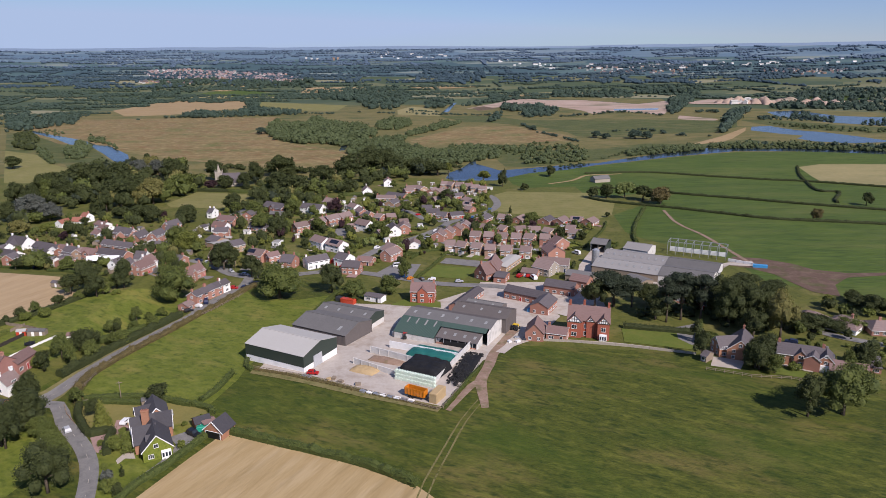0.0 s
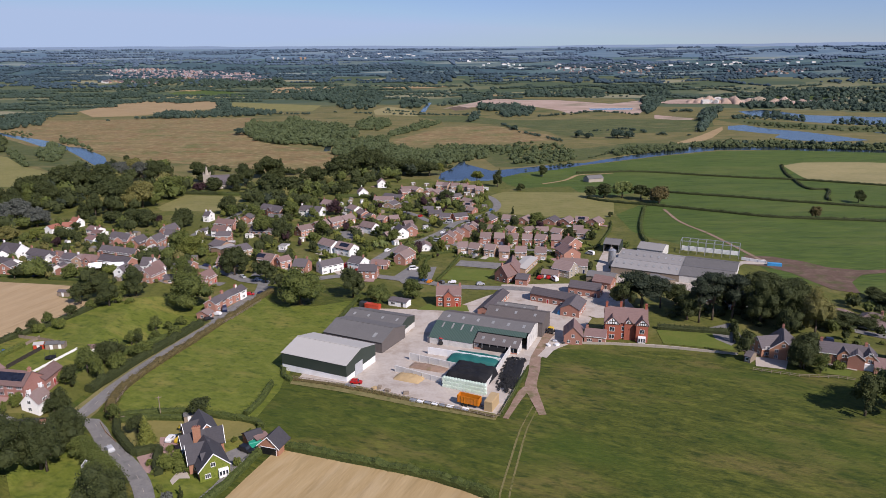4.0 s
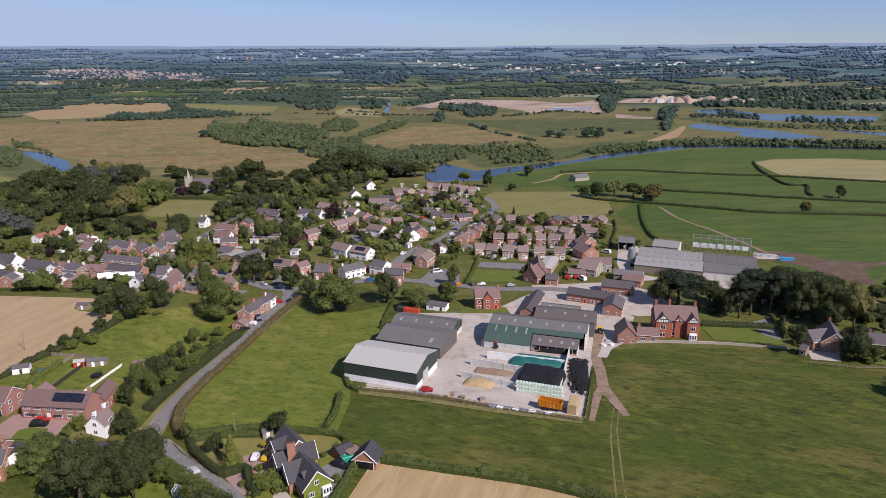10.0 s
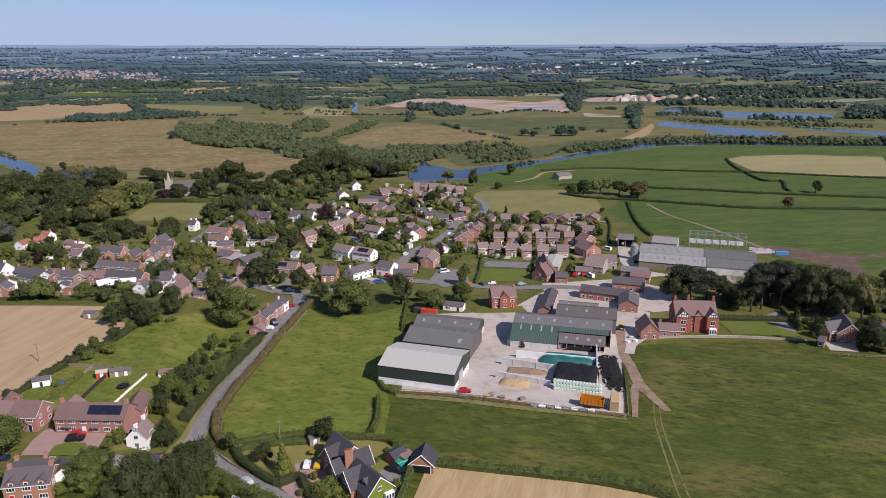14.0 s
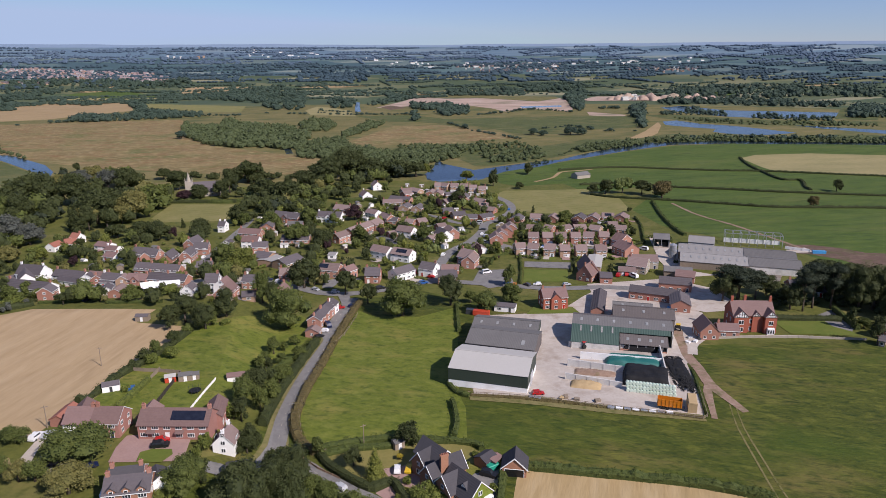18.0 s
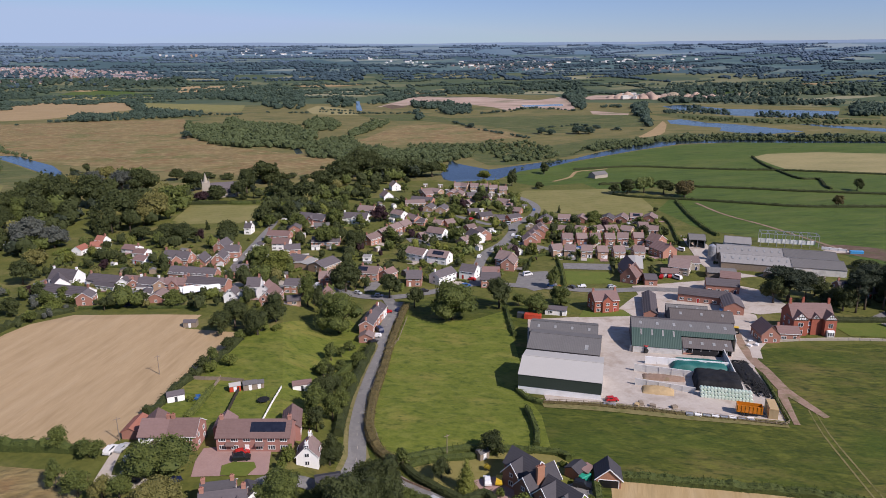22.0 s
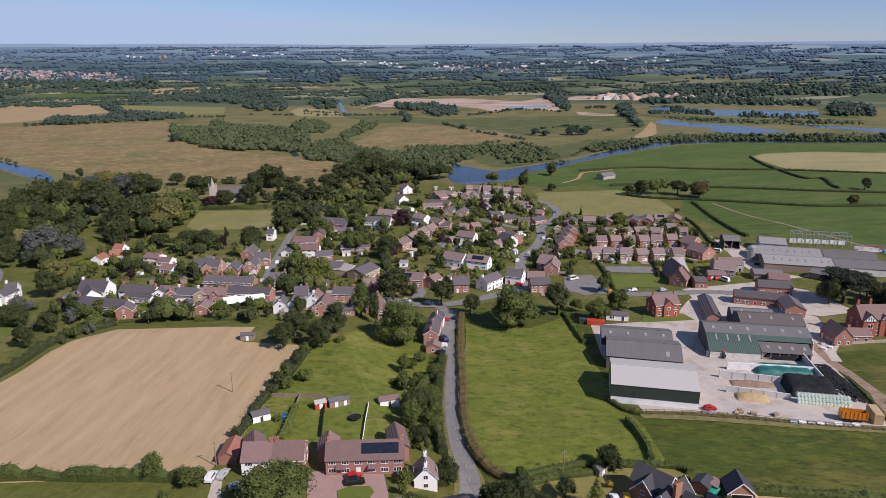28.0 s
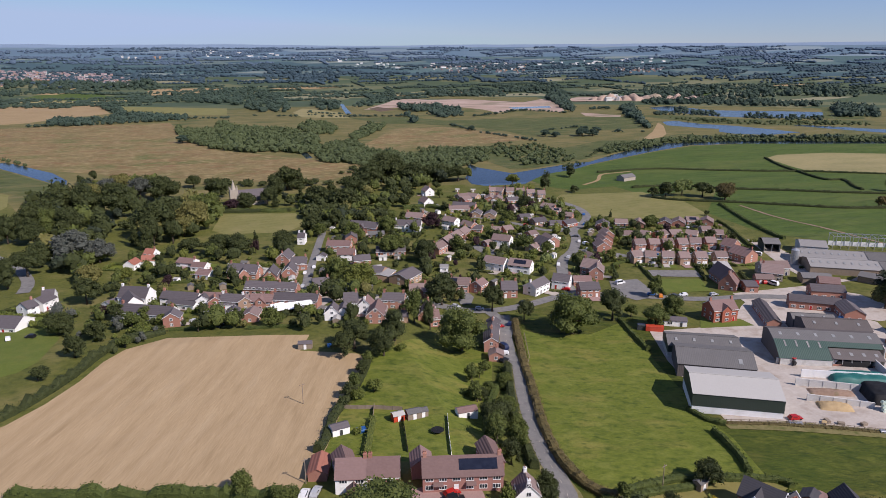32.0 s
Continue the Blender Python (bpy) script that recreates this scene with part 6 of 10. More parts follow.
sheet("path_villa", [(-71.7, 156.7), (-70.6, 162.2), (-68.7, 160.8), (-66.7, 157.4), (-69.5, 157.5), (-70.4, 154.8)], "gravel", "curved garden path")
sheet("garden_semis", [(-156.8, 247.0), (-150.5, 245.8), (-129.0, 238.3), (-115.6, 240.7), (-122.4, 208.2), (-145.1, 212.3), (-148.1, 213.3), (-165.7, 218.7), (-162.6, 232.5)], "paddock", "long back gardens of the semi-detached houses")
sheet("field_rough", [(-151.4, 250.4), (-143.7, 270.5), (-130.6, 282.2), (-106.9, 298.4), (-100.1, 291.4), (-112.5, 243.3), (-128.9, 239.2), (-157.5, 247.6)], "paddock", "rough grass behind the gardens")
sheet("field_rough_west", [(-223.8, 204.3), (-199.0, 204.3), (-175.7, 195.9), (-173.0, 190.6), (-177.2, 182.4), (-211.7, 178.9)], "dry", "rough dry grass beyond the hedge")
sheet("lawn_hall", [(-278.0, 354.5), (-271.9, 368.6), (-259.1, 356.6), (-253.8, 339.1), (-254.4, 313.1), (-259.1, 304.9), (-270.7, 299.5), (-286.2, 344.4)], "lawn", "broad garden lawn by the white houses")
sheet("lawn_island", [(-143.0, 191.1), (-140.1, 192.1), (-135.1, 190.8), (-134.5, 188.3), (-136.8, 185.0), (-143.1, 186.8)], "lawn", "small lawn in the paved forecourt", lift=0.28)
sheet("forecourt_brick", [(-84.3, 168.1), (-79.2, 171.3), (-79.2, 165.4), (-76.8, 159.5), (-79.4, 160.8)], "drive", "red brick forecourt by the lane")
sheet("terrace_villa", [(-81.3, 177.9), (-73.5, 178.3), (-70.9, 168.9), (-72.9, 166.8), (-79.2, 170.7)], "drive", "brick paving beside the gabled house")
sheet("field_orchard", [(-148.3, 275.6), (-120.5, 299.4), (-100.9, 302.3), (-94.5, 287.2), (-106.3, 255.5), (-118.7, 245.8), (-129.3, 227.1), (-143.5, 246.2), (-153.2, 251.0)], "paddock", "rough grass orchard beside the lane")
sheet("field_east", [(215.9, 562.3), (195.6, 567.9), (136.5, 540.0), (136.2, 600.2), (91.8, 596.2), (81.9, 615.1), (78.5, 660.1), (90.1, 679.9), (145.9, 701.8), (231.0, 749.1), (289.0, 780.7), (367.3, 812.6), (449.3, 815.1), (629.3, 762.0), (825.9, 684.8), (238.0, 251.9), (174.6, 315.2), (176.1, 350.6), (140.0, 403.0), (134.6, 421.0), (139.7, 473.5)], "lush", "large green grazing field")
sheet("field_stubble", [(-46.7, 169.8), (-28.0, 163.1), (-4.8, 153.3), (10.5, 144.0), (14.8, 139.3), (38.0, 116.3), (40.2, 101.2), (-82.2, 79.4), (-71.2, 117.4), (-59.2, 140.2), (-52.5, 156.5)], "stubble", "harvested pale stubble field")
sheet("field_wheat", [(-284.2, 237.1), (-276.2, 244.5), (-251.3, 265.8), (-243.8, 276.8), (-237.2, 290.8), (-232.3, 306.1), (-226.5, 315.9), (-213.0, 324.7), (-160.6, 310.0), (-165.5, 295.6), (-146.0, 286.5), (-142.8, 279.0), (-153.2, 258.5), (-164.0, 226.0), (-173.3, 206.6), (-177.6, 205.9), (-200.7, 212.7), (-250.8, 224.3)], "wheat", "ripe golden wheat field with tramlines")
sheet("field_cricket", [(60.0, 560.5), (72.6, 577.0), (143.4, 566.8), (152.9, 522.3), (138.6, 473.9), (124.6, 458.7), (80.5, 474.2), (66.3, 482.1), (54.4, 491.6), (63.5, 533.3)], "cricket", "mown pale cricket field")
sheet("field_dry_meadow", [(-769.9, 1332.6), (-594.3, 1315.2), (-459.8, 1340.3), (-299.6, 1341.4), (-256.6, 1078.5), (-210.3, 950.8), (-123.4, 857.9), (-60.9, 791.6), (-70.4, 713.4), (-148.5, 711.9), (-234.5, 757.6), (-307.9, 795.2), (-364.2, 837.8), (-431.8, 902.7), (-597.6, 981.9)], "dry", "broad dry brown floodplain meadow")
sheet("field_tan", [(-714.6, 1535.3), (-716.1, 1848.7), (-515.6, 1914.3), (-432.8, 1584.1), (-506.0, 1479.5), (-543.6, 1405.8), (-618.7, 1381.9)], "tan", "bare tan arable field")
sheet("field_yellow", [(-449.8, 1793.2), (-209.5, 1652.5), (-208.1, 1479.6), (-391.4, 1529.2)], "cricket", "yellowed grass field")
sheet("field_dry_mid", [(-32.8, 942.1), (50.8, 1129.4), (136.0, 1135.0), (202.6, 991.4), (197.4, 935.7), (92.5, 898.8), (-10.9, 901.2)], "dry", "dry brown meadow by the river")
sheet("field_straw", [(389.6, 704.8), (420.4, 721.7), (489.8, 718.5), (572.1, 683.0), (464.9, 544.4), (409.3, 590.0), (366.0, 614.6)], "straw_field", "pale straw-coloured arable field")
sheet("field_west", [(-544, 872), (-483, 835), (-427, 764), (-377, 720), (-364, 668), (-367, 643), (-406, 645)], "cricket", "pale grass field by the river")
sheet("field_church", [(-204.5, 530.0), (-199.1, 585.5), (-146.3, 571.6), (-142.9, 530.3), (-156.9, 510.0), (-195.3, 516.1)], "cricket", "mown churchyard meadow")
sheet("bank_river_west", [(-675, 1088), (-652, 1086), (-584, 1020), (-503, 929), (-462, 909), (-431, 875), (-375, 793), (-336, 740), (-354, 716), (-379, 724), (-417, 767), (-425, 760), (-483, 835), (-544, 872)], "rough", "rough green river bank with paths")
sheet("water_west", [(-672, 1120), (-653, 1119), (-579, 1049), (-525, 1002), (-481, 959), (-450, 920), (-430, 913), (-393, 863), (-367, 828), (-344, 779), (-338, 747), (-360, 776), (-403, 839), (-440, 891), (-468, 921), (-491, 929), (-554, 1004), (-624, 1076)], "water", "calm blue river reach between meadows")
sheet("water_basin", [(54.8, 777.2), (54.1, 741.5), (76.8, 696.5), (97.6, 705.7), (158.5, 733.0), (185.8, 738.7), (232.2, 775.3), (268.8, 799.9), (328.7, 843.4), (385.8, 858.6), (466.0, 839.7), (549.2, 814.3), (739.8, 758.1), (715.8, 736.4), (530.2, 790.6), (449.3, 815.1), (372.8, 822.0), (291.2, 785.0), (232.8, 753.0), (180.0, 724.1), (145.9, 698.2), (123.0, 689.3), (104.9, 679.9), (83.9, 658.9), (67.2, 639.8), (29.0, 639.8), (20.2, 655.2), (23.9, 685.3), (38.2, 715.8)], "water", "calm blue river pool below the village")
sheet("water_notch", [(-115.7, 894.5), (-107.4, 892.6), (-105.0, 853.6), (-112.9, 850.9)], "water", "small glimpse of river")
sheet("water_far", [(43.0, 1713.6), (52.3, 1711.0), (29.0, 1429.4), (17.9, 1432.4)], "water", "far river glimpse")
sheet("water_lake", [(511.3, 1095.9), (544.7, 1107.9), (553.8, 1045.1), (581.7, 1009.8), (597.8, 961.8), (613.5, 894.5), (549.0, 882.6), (510.7, 905.5), (504.3, 937.3), (530.8, 970.7), (511.0, 992.7), (486.9, 1043.7)], "water", "blue gravel pit lake")
sheet("water_lake_far", [(663.1, 1377.0), (734.3, 1407.3), (750.3, 1276.2), (849.8, 1220.6), (926.3, 1172.5), (840.8, 1084.4), (726.8, 1092.2), (668.1, 1153.7), (638.5, 1278.0)], "water", "blue gravel pit lake")
sheet("water_lake_east", [(672.6, 1014.2), (701.7, 978.7), (758.1, 896.2), (827.2, 836.9), (792.4, 805.5), (724.6, 861.2), (690.8, 929.5)], "water", "blue gravel pit lake")
sheet("bank_west", [(342.7, 886.7), (411.8, 968.8), (499.0, 1089.0), (476.2, 1037.3), (414.7, 937.3), (362.2, 876.0)], "tan", "dry cleared bank by the lake")
sheet("quarry_spoil", [(589.3, 1641.9), (685.2, 1754.6), (952.3, 1676.4), (1061.9, 1666.1), (854.0, 1544.7), (737.8, 1577.9), (599.1, 1596.6)], "quarry", "pink sand and gravel heaps")
sheet("quarry_lower", [(466.6, 1310.7), (512.1, 1232.2), (485.6, 1190.5), (440.8, 1238.8)], "quarry", "pink sand bank")
sheet("field_green_far", [(870, 1721), (1086, 1911), (1141, 1823), (1077, 1701), (930, 1655)], "lush", "green field beyond the quarry")
sheet("field_clearing", [(-80, 1492), (-53, 1596), (-18, 1553), (10, 1453), (12, 1332), (-72, 1380)], "straw_field", "yellowed clearing by the far wood")
sheet("field_pale", [(-721, 2226), (-699, 2320), (-665, 2420), (-613, 2417), (-641, 2277), (-670, 2203)], "stubble", "thin pale harvested field")
sheet("field_pale", [(-414, 2134), (-444, 2297), (-412, 2378), (-229, 2376), (-229, 2268), (-310, 2198)], "tan", "pale harvested field behind the hedges")
sheet("field_green_far", [(-723, 2064), (-711, 2188), (-613, 2255), (-520, 2149), (-451, 2083), (-439, 2004), (-610, 2014)], "lush", "narrow green field before the wood")
sheet("field_pale_strip", [(-733, 1980), (-643, 2037), (-442, 2024), (-429, 1960), (-619, 1944)], "straw_field", "thin pale strip of field")
sheet("meadow_olive", [(10, 1333), (118, 1330), (163, 1235), (378, 1236), (528, 1196), (489, 1096), (423, 1020), (283, 998), (211, 971), (206, 1033), (181, 1109), (95, 1199), (57, 1209)], "rough", "rough olive-green river meadow")
sheet("bank_green", [(-41, 790), (5, 845), (57, 862), (117, 869), (166, 837), (228, 859), (294, 902), (341, 879), (305, 825), (233, 783), (153, 737), (107, 717), (84, 722), (78, 774), (51, 798), (27, 745), (-12, 730)], "rough", "lush green river bank with rough grass")
sheet("bank_lake", [(539, 1218), (596, 1215), (671, 1101), (781, 1030), (861, 1010), (816, 963), (702, 975), (610, 1016), (562, 1067), (544, 1146)], "rough", "green grassy bank between the lakes")
sheet("bank_south", [(318, 866), (429, 930), (484, 889), (540, 856), (615, 871), (706, 850), (770, 790), (639, 780), (528, 817), (444, 842), (363, 844)], "rough", "rough green bank along the river")
sheet("bank_east", [(1017, 1271), (1155, 1316), (876, 1026), (821, 1062)], "rough", "rough green ground by the lakes")
sheet("quarry_pit", [(66, 1514), (156, 1707), (221, 1872), (285, 1780), (375, 1778), (472, 1619), (571, 1722), (550, 1577), (440, 1323), (378, 1429), (312, 1358), (309, 1448), (275, 1558), (229, 1589), (157, 1556)], "quarry", "pink sand quarry workings")
sheet("quarry_bench", [(229, 1947), (317, 1922), (583, 1792), (571, 1722), (479, 1637), (375, 1778), (228, 1869)], "scrub", "olive-brown grassed quarry bench")
sheet("quarry_terrace", [(203, 1955), (336, 2082), (591, 2098), (586, 2032), (338, 2015), (229, 1947)], "tan", "pale quarry terrace")
sheet("quarry_floor", [(83, 1542), (111, 1586), (139, 1510), (93, 1460)], "earth", "reddish quarry floor")
sheet("water_quarry", [(384, 1485), (484, 1492), (466, 1445), (375, 1438)], "silt_water", "pale milky quarry pool")
sheet("field_pale_far", [(1420, 1919), (1545, 1950), (1586, 1856), (1464, 1851)], "tan", "pale harvested field beyond the lakes")
sheet("field_pale_far", [(-89, 2336), (60, 2400), (151, 2359), (53, 2287), (-54, 2285)], "tan", "pale harvested field beyond the wood")
sheet("field_pale_far", [(263, 2063), (388, 2120), (460, 2055), (343, 1998)], "straw_field", "pale field behind the quarry")
sheet("earth_patch", [(178.0, 358.5), (191.7, 354.6), (203.6, 344.0), (209.4, 332.1), (223.3, 325.6), (243.2, 326.1), (279.1, 323.2), (277.0, 320.3), (240.1, 321.3), (218.8, 317.9), (206.1, 306.2), (199.2, 289.2), (190.0, 295.3), (187.3, 311.2), (185.3, 324.6), (178.4, 335.0), (169.3, 341.6)], "earth", "trampled red earth by the sheds")
sheet("yard", [(-47.4, 213.6), (-44.5, 229.1), (-37.8, 257.8), (-28.1, 284.5), (-1.0, 281.3), (11.1, 284.0), (26.6, 298.3), (46.0, 312.7), (56.4, 295.6), (66.8, 265.6), (52.7, 239.4), (45.3, 233.8), (31.2, 218.7), (24.0, 199.7), (16.4, 184.0), (6.1, 187.2), (-9.1, 195.3), (-30.3, 205.1), (-49.3, 212.3)], "concrete", "pale stained concrete farmyard")
sheet("yard_north", [(89.9, 343.7), (113.0, 399.6), (116.6, 378.9), (106.5, 343.3), (95.9, 322.9), (104.9, 313.1), (126.6, 295.0), (138.9, 331.8), (169.3, 341.6), (183.2, 339.1), (185.0, 350.1), (171.5, 347.1), (102.1, 313.2), (82.7, 313.7)], "concrete", "pale concrete yard by the long sheds")
sheet("yard_lane", [(35.4, 314.8), (77.2, 313.8), (89.9, 295.9), (87.9, 265.4), (68.8, 265.8), (53.7, 280.6), (40.9, 277.1), (20.9, 273.9), (18.5, 285.3), (32.0, 301.5)], "concrete", "pale lane between brick farm buildings")
ribbon("track_farm", [(45.7, 250.0), (37.6, 231.1), (34.8, 222.4), (32.7, 214.7), (30.8, 207.4), (29.6, 201.7), (29.6, 195.4), (29.9, 189.3), (30.2, 183.6)], 3.4, "track", "red dirt track beside the farm", wobble=0.7)
ribbon("track_spur", [(29.2, 201.8), (25.9, 197.7), (21.4, 188.3), (18.5, 182.1)], 2.4, "track", "red dirt spur to the field gate", wobble=0.6)
sheet("drive_semis", [(-148.3, 200.6), (-131.5, 199.0), (-131.0, 194.4), (-131.5, 186.0), (-131.9, 184.7), (-150.1, 188.0), (-149.8, 195.0)], "drive", "pink block-paved forecourt")
sheet("drive_gravel", [(-173.3, 189.1), (-172.3, 198.2), (-171.1, 208.0), (-169.1, 206.0), (-169.6, 197.7), (-169.4, 193.2), (-162.2, 190.9), (-154.0, 184.2), (-162.2, 186.0)], "gravel", "pale gravel drive")
sheet("drive_house", [(-61.5, 167.9), (-58.4, 170.6), (-55.3, 171.2), (-49.9, 171.1), (-52.6, 163.4), (-55.3, 158.9), (-58.4, 152.1), (-62.4, 144.8), (-63.6, 145.8), (-59.9, 153.9), (-57.9, 160.6), (-58.1, 164.0)], "asphalt", "dark tarmac drive by the garage")
sheet("lawn_mansion", [(89.0, 250.8), (114.4, 243.9), (109.8, 227.4), (86.3, 235.9)], "lawn", "neat lawn beside the tall brick house")
sheet("drive_east", [(111.0, 251.7), (123.0, 256.6), (118.7, 238.9), (110.8, 231.9), (107.9, 239.1)], "asphalt", "gravel drive between the brick houses")
sheet("terrace_east", [(114.4, 220.8), (124.7, 217.5), (119.2, 209.1), (110.4, 212.7)], "gravel", "paved terrace behind a brick house")
sheet("terrace_end", [(134.7, 219.4), (146.0, 212.0), (142.6, 206.3), (133.0, 213.8)], "gravel", "paved terrace along a brick house")
sheet("garden_end", [(133.3, 212.3), (141.0, 206.3), (137.0, 202.1), (129.6, 205.6)], "lawn", "back garden lawn")
sheet("lawn_brick", [(1.5, 292.7), (15.8, 285.4), (16.1, 277.3), (-6.6, 281.3)], "lawn", "garden lawn of the detached house")
sheet("lawn_school", [(13.7, 345.7), (35.1, 338.4), (28.0, 320.3), (6.5, 325.5)], "lawn", "green school playing field")
ribbon("road_east", [(159.1, 263.9), (164.7, 247.4), (172.7, 237.8), (182.9, 230.5), (195.0, 223.0)], 5.0, "asphalt", "grey lane past the eastern houses")
ribbon("path_yard", [(49.7, 246.5), (42.9, 234.4), (37.9, 226.0)], 3.5, "concrete", "pale farm track beside the sheds")
sheet("verge_yard", [(-49.2, 213.9), (-29.9, 207.1), (-8.0, 195.8), (16.7, 184.6), (15.2, 181.2), (-10.2, 191.6), (-31.0, 201.5), (-49.7, 209.0)], "verge", "dry grass verge before the barn")
ribbon("verge", [(-77.5, 319.4), (-85.7, 295.4), (-91.1, 276.9), (-90.3, 271.4), (-97.3, 249.7), (-103.3, 228.0), (-107.1, 209.6), (-108.8, 194.4), (-112.1, 185.2)], 7.0, "verge", "dry grass verge along the lane", wobble=0.5)
ribbon("road_lane", [(-77.5, 319.4), (-85.7, 295.4), (-91.1, 276.9), (-90.3, 271.4), (-97.3, 249.7), (-103.3, 228.0), (-107.1, 209.6), (-108.8, 194.4), (-112.1, 185.2)], 5.0, "asphalt", "grey country lane with worn edges")
ribbon("road_lane_south", [(-111.4, 186.9), (-104.2, 187.2), (-96.5, 176.8), (-90.0, 169.8), (-83.7, 162.9), (-78.4, 155.5), (-74.6, 147.8), (-71.3, 139.0), (-67.6, 128.2)], 4.6, "asphalt", "grey country lane between hedges")
road_dashes([(-77.5, 319.4), (-85.7, 295.4), (-91.1, 276.9), (-90.3, 271.4), (-97.3, 249.7), (-103.3, 228.0), (-107.1, 209.6), (-108.8, 194.4), (-112.1, 185.2), (-104.2, 187.2), (-96.5, 176.8), (-90.0, 169.8), (-83.7, 162.9), (-78.4, 155.5), (-74.6, 147.8), (-71.3, 139.0), (-67.6, 128.2)])
ribbon("road_junction", [(-109.7, 190.7), (-114.0, 179.1), (-123.0, 181.4), (-130.4, 182.4), (-134.5, 179.5), (-137.0, 173.5)], 5.0, "asphalt", "grey side road")
ribbon("road_main", [(-170.8, 363.4), (-147.7, 342.5), (-135.0, 346.6), (-110.4, 348.6), (-92.1, 331.3), (-79.3, 326.5), (-63.0, 328.6), (-36.7, 335.9), (-8.3, 324.4), (16.0, 312.3), (42.8, 307.7), (61.4, 298.8)], 6.0, "asphalt", "grey village street")
ribbon("road_lane_top", [(-82.0, 297.8), (-80.6, 312.3), (-81.6, 324.5)], 5.0, "asphalt", "grey lane joining the street")
ribbon("road_estate", [(-36.7, 335.9), (-27.4, 364.4), (-14.7, 391.2), (-0.2, 407.9), (15.2, 434.4), (22.1, 452.9), (36.2, 467.8), (51.7, 490.1), (59.7, 517.2), (58.5, 547.5), (53.2, 562.3)], 6.0, "asphalt", "curving grey estate road")
ribbon("road_estate_west", [(22.1, 452.9), (6.0, 460.7), (-4.6, 484.3), (-20.6, 509.0), (-38.9, 529.2)], 5.0, "asphalt", "grey estate road")
sheet("road_court_estate", [(-54.3, 434.9), (-47.7, 438.9), (-41.0, 419.8), (-44.2, 411.2), (-51.9, 417.4)], "asphalt", "grey turning area between estate houses")
sheet("road_forecourt", [(-89.7, 348.7), (-82.0, 353.9), (-81.8, 346.5), (-86.2, 337.3), (-90.8, 338.5)], "asphalt", "grey forecourt before a brick house")
sheet("road_pub_yard", [(-153.0, 360.7), (-144.7, 369.4), (-124.6, 357.5), (-126.3, 346.7), (-146.3, 356.0), (-151.8, 347.0)], "gravel", "pale yard before the village pub")
sheet("road_yard_west", [(-205.1, 344.5), (-200.9, 351.7), (-182.8, 348.5), (-180.8, 335.3), (-199.6, 336.1)], "gravel", "pale gravel yard behind the terrace")
ribbon("road_close", [(-0.2, 407.9), (15.5, 401.2), (22.0, 388.7), (43.3, 380.8), (72.8, 376.2)], 5.0, "asphalt", "grey estate close")
ribbon("road_church", [(-156.6, 373.4), (-152.8, 403.6), (-146.7, 435.5), (-139.4, 473.9), (-134.2, 504.3), (-136.9, 532.6)], 4.5, "asphalt", "grey church lane")
sheet("road_carpark", [(-9.7, 349.3), (5.1, 347.8), (1.1, 322.2), (-12.7, 319.2), (-17.7, 331.4)], "asphalt", "grey car park")
sheet("road_court", [(18.7, 359.9), (42.1, 351.9), (38.0, 340.9), (15.1, 349.7)], "asphalt", "grey hard tennis court")
ribbon("road_west", [(-347.1, 528.4), (-318.4, 491.9), (-303.6, 468.9), (-290.1, 437.6), (-287.5, 417.9)], 6.0, "asphalt", "grey road through the trees")
ribbon("path_mansion", [(51.1, 240.2), (64.0, 238.1), (84.6, 233.6), (109.0, 224.1)], 1.6, "concrete", "pale garden path")
ribbon("track_left_rut", [(27.9, 188.9), (22.0, 176.2), (16.9, 161.1), (12.1, 146.8), (10.0, 137.6)], 0.5, "wheelmark", "worn wheel rut in grass", wobble=0.6, lift=0.08)
ribbon("track_right_rut", [(29.6, 188.5), (23.9, 176.1), (19.0, 161.1), (14.5, 146.8), (12.4, 137.6)], 0.5, "wheelmark", "worn wheel rut in grass", wobble=0.6, lift=0.08)
ribbon("track_field", [(181.3, 489.8), (176.1, 447.4), (180.8, 409.3), (181.6, 377.2), (182.3, 349.1)], 2.2, "track", "worn dirt path over the field", wobble=0.5)
ribbon("track_barn", [(114.9, 616.2), (138.6, 634.4), (159.2, 664.1), (182.5, 668.8), (196.5, 672.5)], 3.5, "tan", "pale farm track to the stone barn")
# ---- hedges ----
hedge([(-47.1, 171.1), (-28.2, 163.6), (-4.9, 153.8), (10.2, 144.4)], 2.2, 2.2)
hedge([(-59.7, 188.7), (-56.9, 197.0), (-55.5, 208.8)], 1.6, 1.8)
hedge([(-61.6, 186.6), (-79.6, 191.6), (-97.3, 190.7), (-101.0, 189.3)], 2.0, 1.6)
hedge([(-75.2, 312.0), (-80.0, 298.0), (-84.2, 284.0), (-88.0, 272.0), (-94.2, 248.9), (-100.4, 227.3), (-103.6, 210.5), (-103.7, 202.1), (-101.9, 194.3), (-98.1, 188.8)], 2.8, 1.7, ragged=0.5, kind='rusty', label='ragged brown-green roadside hedge')
hedge([(-49.3, 212.3), (-37.1, 207.7), (-25.4, 202.3), (-18.8, 199.6)], 1.2, 0.6, kind='rusty', label='low dry grass bank by the farm fence', name='grass_bank')
hedge([(-30.3, 205.1), (-9.3, 194.6), (15.2, 183.2)], 1.0, 0.5, kind='rusty', label='low dry grass bank by the farm fence', name='grass_bank')
hedge([(-54.0, 223.0), (-52.4, 214.6), (-49.4, 211.4)], 1.6, 1.5)
hedge([(30.1, 213.9), (24.0, 199.7), (17.2, 184.5)], 1.0, 0.8)
